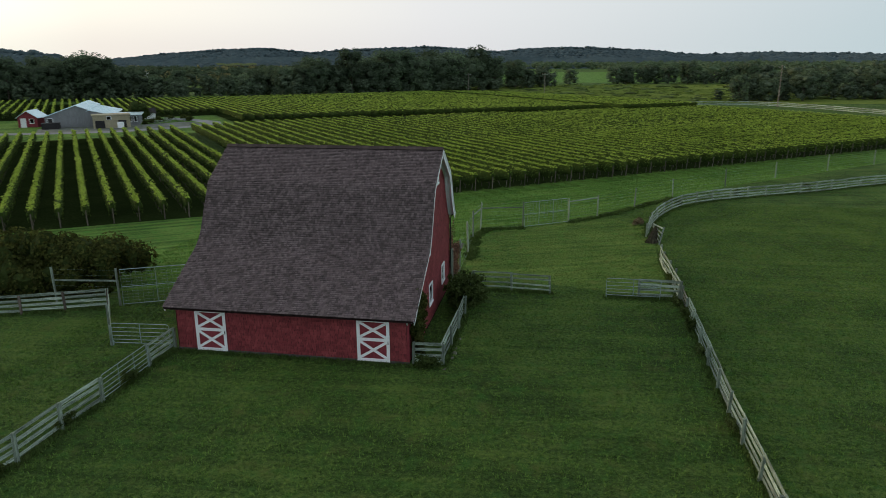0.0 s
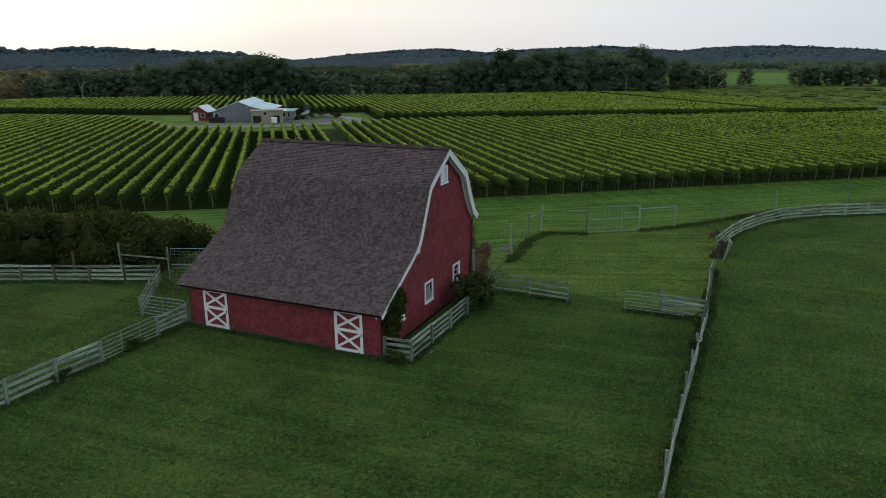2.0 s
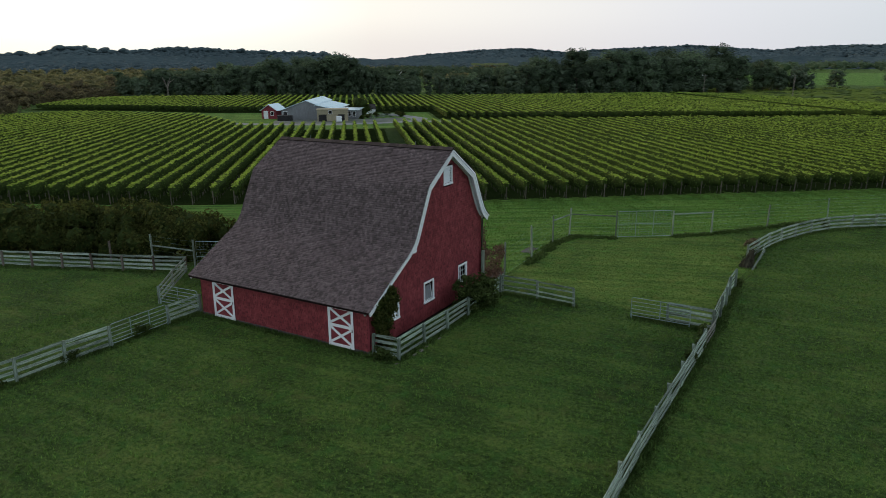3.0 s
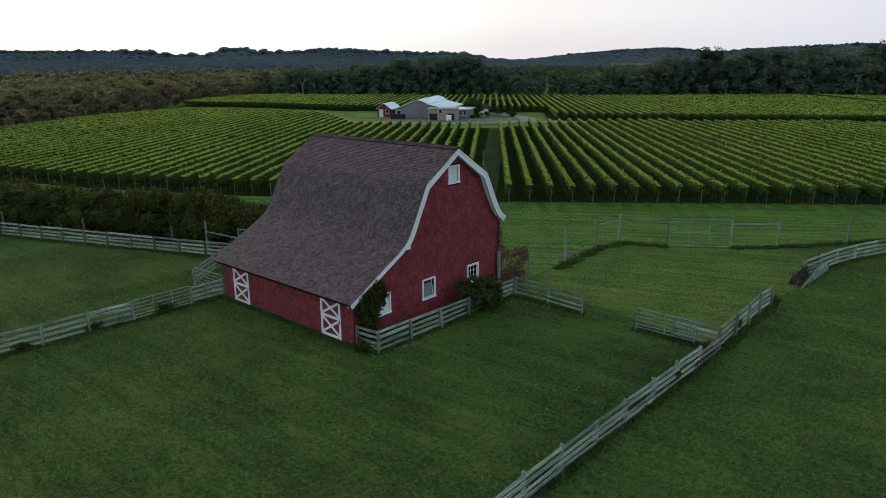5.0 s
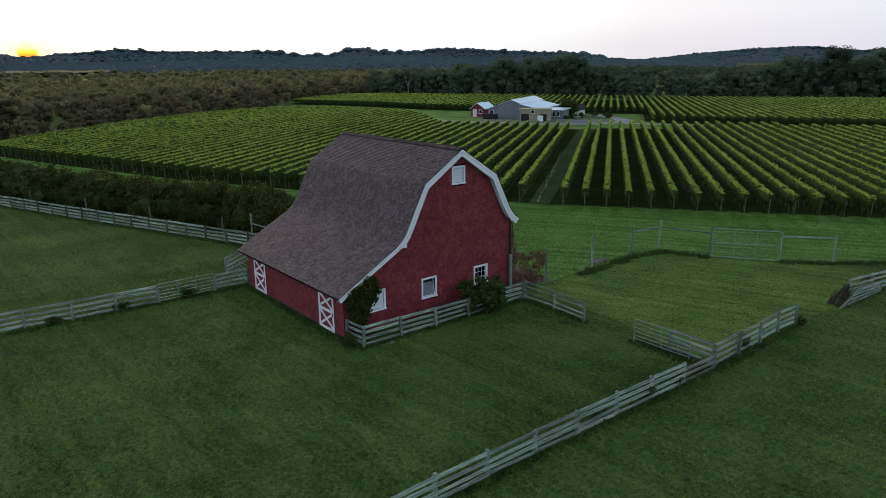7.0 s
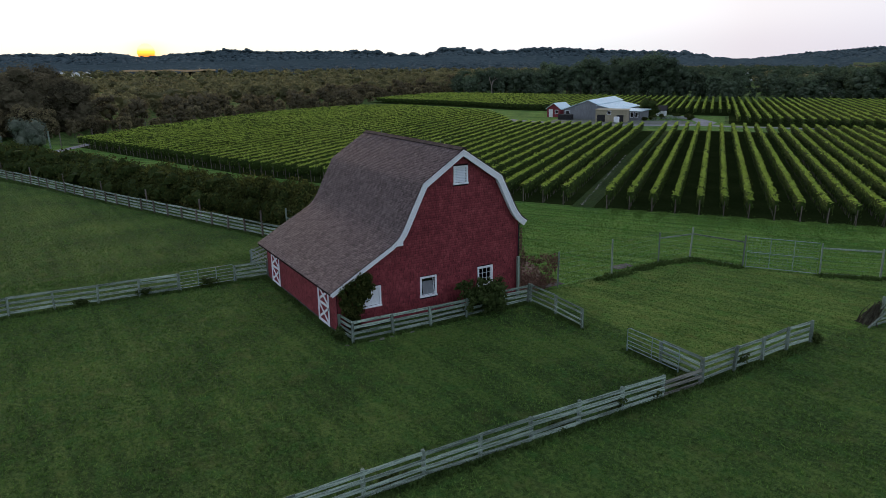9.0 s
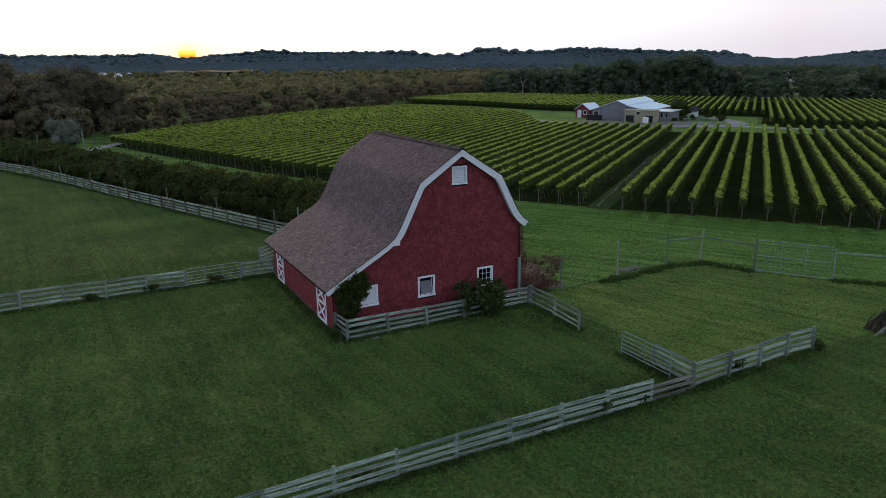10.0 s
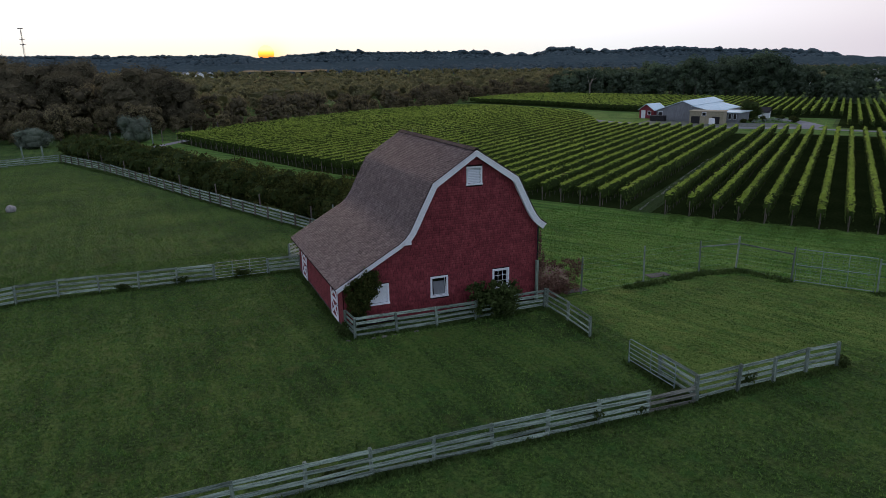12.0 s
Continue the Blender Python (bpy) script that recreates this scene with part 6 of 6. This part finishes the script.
def alley_stones():
    """Small pale stones in a broken line down the vineyard alley."""
    r = np.random.default_rng(91)
    pieces = []
    for d in np.arange(68, 112, 0.16):
        if noise.noise(Vector((d * 0.55, 3.0, 1.0))) < -0.12 + (d - 68) * 0.004:
            continue
        x, y = vine_xy(19.3 - 0.025 * (d - 68) + r.normal() * 0.09, d)
        w = r.uniform(0.035, 0.1)
        pieces.append(lobe((x, y, 0.02), (w, w * r.uniform(0.6, 1.0), w * 0.5), r))
    put("alley_stones", quick_mesh("alley_stones", *join(pieces), M_STONE), None, None, "scattered pale stones down the vineyard alley", "stones", "", "stuff")


alley_stones()


# ---- poles, posts and distant things ----
def utility_pole(x, y, h, label):
    root = thing("utility_pole", (x, y, 0), 20, label, "pole")
    part("pole", tube(bmesh.new(), [(0, 0, -0.1), (0.02, 0, h)], [0.17, 0.12], 8), M_DEADWOOD, root)
    part("crossarm", boxed(-1.2, -0.06, h - 0.7, 1.2, 0.06, h - 0.55), M_POST, root)
    for k in (-1.0, 0.0, 1.0):
        part("insulator", tube(bmesh.new(), [(k, 0, h - 0.55), (k, 0, h - 0.35)], 0.05), M_WHITE, root)


utility_pole(66.6, 231, 12.6, "weathered wooden utility pole beside the field fence")
utility_pole(-7.3, 320, 8.6, "weathered wooden utility pole in the meadow")
utility_pole(-42, 322, 8.6, "weathered wooden utility pole before the trees")
board_fence("board_fence", [(40, 234), (49, 235), (60, 236), (67, 231), (75, 219), (85, 199), (98, 174), (110, 152)], "distant pale board fence at the field corner", step=3.2, height=1.6, rails=(0.4, 0.85, 1.3), wide=0.26)
for k in range(14):
    x, y = vine_xy(np.interp(k, [0, 3, 8, 13], [-82, -87, -91.5, -80]), np.interp(k, [0, 3, 8, 13], [90, 116, 160, 200]))
    put("fence_post", DARK_POST, None, pose(float(x), float(y), -0.02, 0, 0, 10 * k) @ Matrix.Diagonal((0.16, 0.16, 2.6 + 0.1 * (k % 3), 1)), "weathered wooden post at the wood's edge", "post", "wood edge posts")
for x, y, h in ((-118.5, 21.0, 3.2), (-120.0, 13.5, 2.6), (-97.5, 4.5, 2.6), (-98.5, 1.5, 2.6)):
    put("fence_post", POST, None, pose(x, y, -0.02, 2, 1, 30) @ Matrix.Diagonal((0.2, 0.2, h, 1)), "tall weathered wooden gatepost", "post", "tall gateposts")
bm = bmesh.new()
bmesh.ops.create_icosphere(bm, subdivisions=2, radius=0.5)
for v in bm.verts:
    v.co = Vector((v.co.x * 1.15, v.co.y, max(v.co.z, -0.3) * 0.95 + 0.28)) * (1 + 0.14 * noise.noise(v.co * 3))
rock = part("boulder", bm, M_STONE, None, "pale grey boulder lying in the pasture", "", "rock")
rock.matrix_basis = pose(-53.2, 6.7, 0.0)


def radio_mast():
    az = radians(-97.85)
    x, y = 30 + 900 * math.sin(az), 22 + 900 * math.cos(az)
    root = thing("radio_mast", (x, y, 0), 0, "slim steel radio mast with three platforms", "mast")
    for dx, dy in ((-0.8, -0.5), (0.8, -0.5), (0, 0.9)):
        part("leg", tube(bmesh.new(), [(dx, dy, 0), (dx * 0.4, dy * 0.4, 57.5)], 0.24, 4), M_DARK, root)
    for z in (40.5, 46, 57):
        part("platform", boxed(-2.4, -2.4, z - 0.3, 2.4, 2.4, z + 0.3), M_DARK, root)


radio_mast()


def far_house(x, y, rz, w, d, h, label, wall=M_WHITE):
    root = gable_block("far_house", (x, y, 0), rz, w / 2, w / 2, d, h, h, h + w * 0.32, label, "house", wall, M_GREYWALL, over=0.4)
    for k in range(3):
        opening(root, -w / 2 + w * (k + 0.3) / 3.2, -w / 2 + w * (k + 0.3) / 3.2 + 0.9, 1.2, 2.6, frame=False)


far_house(-228, 326, 35, 5, 6, 5.6, "narrow white house half hidden by far trees")
far_house(-297, 473, 60, 11, 13, 4.0, "grey-roofed house behind the tree belt")
far_house(-137, 310, 40, 8, 7, 4.2, "low grey house in the tree line", M_GREYWALL)
for x, y, rz, w in ((-1015, 66, -60, 10), (-1000, 84, -75, 8), (-1008, 99, -85, 9)):
    far_house(x, y, rz, w, 10, 5.2, "distant white house above the western woods")

# ---- shingles of the barn ----
CUM = [0.0]
for (ya, za), (yb, zb) in zip(PROFILE, PROFILE[1:]):
    CUM.append(CUM[-1] + math.hypot(yb - ya, zb - za))


def on_roof(u):
    """Place and outward normal on the roof line, u metres up from the front eave."""
    u = min(max(u, 0.0), CUM[-1] - 1e-4)
    k = next(i for i in range(len(CUM) - 1) if CUM[i] <= u <= CUM[i + 1])
    t = (u - CUM[k]) / (CUM[k + 1] - CUM[k])
    (ya, za), (yb, zb) = PROFILE[k], PROFILE[k + 1]
    L = CUM[k + 1] - CUM[k]
    return np.array([ya + (yb - ya) * t, za + (zb - za) * t]), np.array([-(zb - za) / L, (yb - ya) / L])


TILE_POINTS = ((0, 0, 0), (1, 0, 0), (0, 0, 0.75), (1, 0, 0.75), (0, 0.13, 1), (1, 0.13, 1), (0, 1, 0.25), (1, 1, 0.25))
TILE_QUADS = ((0, 1, 3, 2), (2, 3, 5, 4), (4, 5, 7, 6))


def tile_mesh(name, material):
    """A unit shingle: wide along x, its worn butt at y = 0 thick and proud, its head at y = 1 thin."""
    return quick_mesh(name, TILE_POINTS, TILE_QUADS, material, True)


def slabs(tiles):
    """Joined shingles, each the unit shingle under a matrix."""
    pts = np.column_stack([np.array(TILE_POINTS, float), np.ones(8)])
    v = np.concatenate([(np.array(m) @ pts.T).T[:, :3] for m in tiles])
    f = np.concatenate([np.array(TILE_QUADS) + 8 * k for k in range(len(tiles))])
    return v, f


srand = random.Random(21)
RIDGE_U = CUM[8]
EXPO = 0.13
TILE = tile_mesh("shingle", M_ROOFTILE)
rects, singles = [], 0
x_left, x_right = -ROOF_IN - RAKE - 0.03, RAKE + 0.06
for side, (u0, u1) in enumerate(((0.0, RIDGE_U - 0.06), (CUM[-1], RIDGE_U + 0.06))):
    n = int(abs(u1 - u0) / EXPO)
    for i in range(n):
        ub = u0 + (u1 - u0) * i / n
        uh = u0 + (u1 - u0) * (i + 1) / n
        pb, nb = on_roof(ub)
        ph, _ = on_roof(uh)
        x = x_left - 0.08 * (i % 2) - srand.uniform(0, 0.03)
        while x < x_right:
            w = 0.16 + srand.uniform(-0.012, 0.012)
            xa, xb = max(x, x_left), min(x + w, x_right)
            x += w
            if xb - xa < 0.03:
                continue
            t = srand.uniform(0.036, 0.054)
            d = ph - pb
            gap = 0.007
            m = Matrix(((xb - xa - gap, 0, 0, xa), (0, d[0], nb[0] * t, pb[0]), (0, d[1], nb[1] * t, pb[1]), (0, 0, 0, 1)))
            if side == 0 and xa > -3.4 and i < 17 and singles < 300:
                put("shingle", TILE, roof, m)
                singles += 1
            else:
                rects.append(m)
put("shingles", quick_mesh("shingles", *slabs(rects), M_ROOF, True), roof, None, "brown asphalt shingles", kind="stuff")

# red wall shingles on the gable and the front
WTILE = tile_mesh("wall_shingle", M_REDTILE)


def free_spans(a, b, blocks):
    spans = [(a, b)]
    for c, d in blocks:
        nxt = []
        for p, q in spans:
            if d <= p or c >= q:
                nxt.append((p, q))
                continue
            if c > p:
                nxt.append((p, c))
            if d < q:
                nxt.append((d, q))
        spans = nxt
    return spans


def wall_courses(z0, z1, span_of, blocks, place, single, parent):
    rects, made = [], 0
    z = z0
    e = 0.143
    while z < z1:
        lim = span_of(z + e)
        if lim:
            for p, q in free_spans(lim[0], lim[1], [(c, d) for c, d, lo, hi in blocks if lo < z + e and hi > z]):
                y = p
                while y < q - 0.01:
                    w = min(srand.uniform(0.11, 0.26), q - y)
                    if q - y - w < 0.05:
                        w = q - y
                    t = srand.uniform(0.030, 0.044)
                    dz = srand.uniform(-0.006, 0.006)
                    if made < 300 and single(y, z):
                        put("shingle", WTILE, parent, place(y + 0.005, z + dz, w - 0.010, e, t))
                        made += 1
                    else:
                        rects.append(place(y + 0.005, z + dz, w - 0.010, e, t))
                    y += w
        z += e
    put("shingles", quick_mesh("shingles", *slabs(rects), M_RED, True), parent, None, "dark red painted wall shingles", kind="stuff")


def gable_span(z):
    ys = [y for y in np.arange(0.04, DEPTH - 0.1, 0.04) if roof_z(y, 0.30) > z]
    return (ys[0], ys[-1]) if ys else None


wall_courses(0.15, 9.4, gable_span, [(a, b, c, d) for a, b, c, d in WINDOWS + [LOFT]],
             lambda y, z, w, h, t: Matrix(((0, 0, t, -0.018), (w, 0, 0, y), (0, h, 0, z), (0, 0, 0, 1))), lambda y, z: 2.9 < y < 8.2 and 1.2 < z < 3.2, gable_wall)
wall_courses(0.15, 2.35, lambda z: (-ROOF_IN + 0.05, -0.11), [(-11.38, -9.68, 0, 3), (-2.66, -0.97, 0, 3)],
             lambda x, z, w, h, t: Matrix(((w, 0, 0, x), (0, 0, -t, 0.002), (0, h, 0, z), (0, 0, 0, 1))), lambda x, z: x > -4.6, front_wall)

# ---- grass ----
def in_barn(x, y):
    return (x > -18.6) & (x < -5.9) & (y > 30.4) & (y < 43.0)


def tufts(name, pts, heights, spread, label, seed, blades=3, material=None):
    r = np.random.default_rng(seed)
    n = len(pts)
    base = np.repeat(np.column_stack([pts, np.zeros(n)]), blades, 0)
    h = np.repeat(r.uniform(heights[0], heights[1], n), blades) * r.uniform(0.6, 1.1, n * blades)
    a = r.uniform(0, 2 * math.pi, n * blades)
    lean = r.normal(size=(n * blades, 2)) * h[:, None] * 0.45
    base[:, :2] += r.normal(size=(n * blades, 2)) * spread
    w = h * 0.16 + 0.012
    d = np.column_stack([np.cos(a) * w, np.sin(a) * w, np.zeros(n * blades)])
    tip = base + np.column_stack([lean, h])
    v = np.stack([base - d, base + d, tip], 1).reshape(-1, 3)
    f = np.arange(n * blades * 3).reshape(-1, 3)
    put(name, quick_mesh(name, v, f, material or M_BLADE), None, None, label, "grass", "", "stuff")


g = np.random.default_rng(61)


def strip_start(x, y):
    """How far a point lies beyond the line where the mown strip begins."""
    ss, dd = E_DIR.x * x + E_DIR.y * y, N_DIR.x * x + N_DIR.y * y
    return dd - np.interp(ss, [-90, -37, 2, 11, 21, 23, 28.8, 34.6, 49.6, 67, 99.6], [78, 61, 47, 45.5, 38.2, 40.4, 48.4, 49.7, 51.6, 55.4, 57.8])


p = np.column_stack([g.uniform(-26, 38, 110000), g.uniform(8, 74, 110000)])
outer = np.column_stack([g.uniform(-26, 62, 60000), g.uniform(4, 104, 60000)])
keep = g.uniform(size=60000) < 1.15 - np.maximum(0, outer[:, 0] - 26) / 34 - np.maximum(0, outer[:, 1] - 66) / 60
p = np.concatenate([p, outer[keep]])
p = p[~in_barn(p[:, 0], p[:, 1]) & (strip_start(p[:, 0], p[:, 1]) < 0)]
pen = (p[:, 0] > -5.4 + g.normal(size=len(p)) * 0.4) & (p[:, 0] < 8.6) & (p[:, 1] > 43.4 + g.normal(size=len(p)) * 0.9)
tufts("enclosure_grass", p[pen], (0.04, 0.1), 0.07, "short lighter grass inside the enclosure", 67, material=M_BLADE)
p = p[~pen]
tufts("pasture_grass", p, (0.04, 0.12), 0.07, "short green pasture grass", 62)
p = np.column_stack([g.uniform(-100, -24, 60000), g.uniform(-10, 34, 60000)])
tufts("paddock_grass", p[p[:, 1] < 35 + (p[:, 0] + 26) * 0.4], (0.05, 0.11), 0.1, "short green paddock grass", 63)
p = np.column_stack([g.uniform(-30, 45, 150000), g.uniform(40, 112, 150000)])
b = strip_start(p[:, 0], p[:, 1])
p = p[(b > 0) & (N_DIR.x * p[:, 0] + N_DIR.y * p[:, 1] < 66.2 + np.abs(g.normal(size=len(p))) * 1.1) & ~in_barn(p[:, 0], p[:, 1])]
tufts("strip_grass", p, (0.05, 0.13), 0.08, "short bright grass of the mown strip", 66, material=M_STRIPBLADE)
# darker tufts trailing from each alley onto the mown strip
lane = 22.05 + SPACING * (g.integers(0, 48, 16000) + 0.5) + g.normal(size=16000) * 0.34
out = 67.6 - g.exponential(1.5, 16000) * (0.6 + 0.8 * np.abs(np.sin(lane * 1.9)))
worn = np.column_stack([E_DIR.x * lane + N_DIR.x * out, E_DIR.y * lane + N_DIR.y * out])
tufts("row_end_grass", worn[out > 57], (0.06, 0.15), 0.07, "darker grass trailing from the vine rows", 69, 3, M_BLADE)


def beside(path, n, width, r):
    pts = np.array(along(path, 0.2))
    k = r.integers(len(pts), size=n)
    return pts[k] + r.normal(size=(n, 2)) * width


rough = np.concatenate([
    beside([(8.9, 51.2), (8.95, 42.4), (8.75, 30.4), (8.75, 6.0)], 3600, 0.17, g),
    beside([(-18.75, 30.4), (-18.9, 19.4), (-19.1, 13.0), (-18, 10.4)], 1600, 0.17, g),
    beside([(-6.0, 30.4), (-4.35, 30.5), (-4.3, 42.6), (0.7, 42.5)], 1800, 0.13, g),
    beside([(-18.4, 30.25), (-6.2, 30.25)], 800, 0.14, g),
    beside([(4.6, 42.4), (8.8, 42.5)], 900, 0.2, g),
    beside([(8.55, 58.8), (9.75, 64.4), (11.8, 69.6), (16.6, 75.3), (36, 86.9), (70, 107)], 4000, 0.25, g),
    beside([(-26.3, 35.7), (-45, 28), (-71, 18), (-95, 7.2)], 4000, 0.25, g)])
# darker long grass; the occlusion at the fence feet is in its colour too
tufts("rough_grass", rough, (0.08, 0.21), 0.08, "longer darker grass along the fences, contact shade in its colour", 64, 4, M_ROUGH)
weeds = []
for path, n in (([(-5.4, 49.5), (-5.6, 52), (-5.9, 56.2), (-5.3, 59.2), (-2.1, 60.3)], 100), ([(2.1, 63.2), (4.75, 65.7), (8.6, 70.6), (13.3, 76.4)], 110)):
    for c in beside(path, n, 0.1, g):
        weeds.append(c + g.normal(size=(16, 2)) * g.uniform(0.1, 0.24))
weeds = np.concatenate(weeds)
tufts("fence_line_weeds", weeds, (0.10, 0.27), 0.06, "tall dark weeds along the wire fence", 65, 5, M_ROUGH)

litter = np.column_stack([g.uniform(-9.5, -6.4, 900), 44.6 + g.normal(size=900) * 0.8, g.uniform(0.02, 0.22, 900)])
lv, lf = cards(litter, np.tile(np.array([[0.0, 0.0, 1.0]]), (900, 1)), 0.2, g, 0.5)
put("leaf_litter", quick_mesh("leaf_litter", lv, lf, M_RUST), None, None, "heap of dry brown leaves behind the barn", "leaves", "", "stuff")
put("corner_post", POST, None, pose(-5.8, 42.85, -0.02, 0, 0, 5) @ Matrix.Diagonal((0.16, 0.16, 2.7, 1)), "tall weathered wooden post at the barn corner", "post")
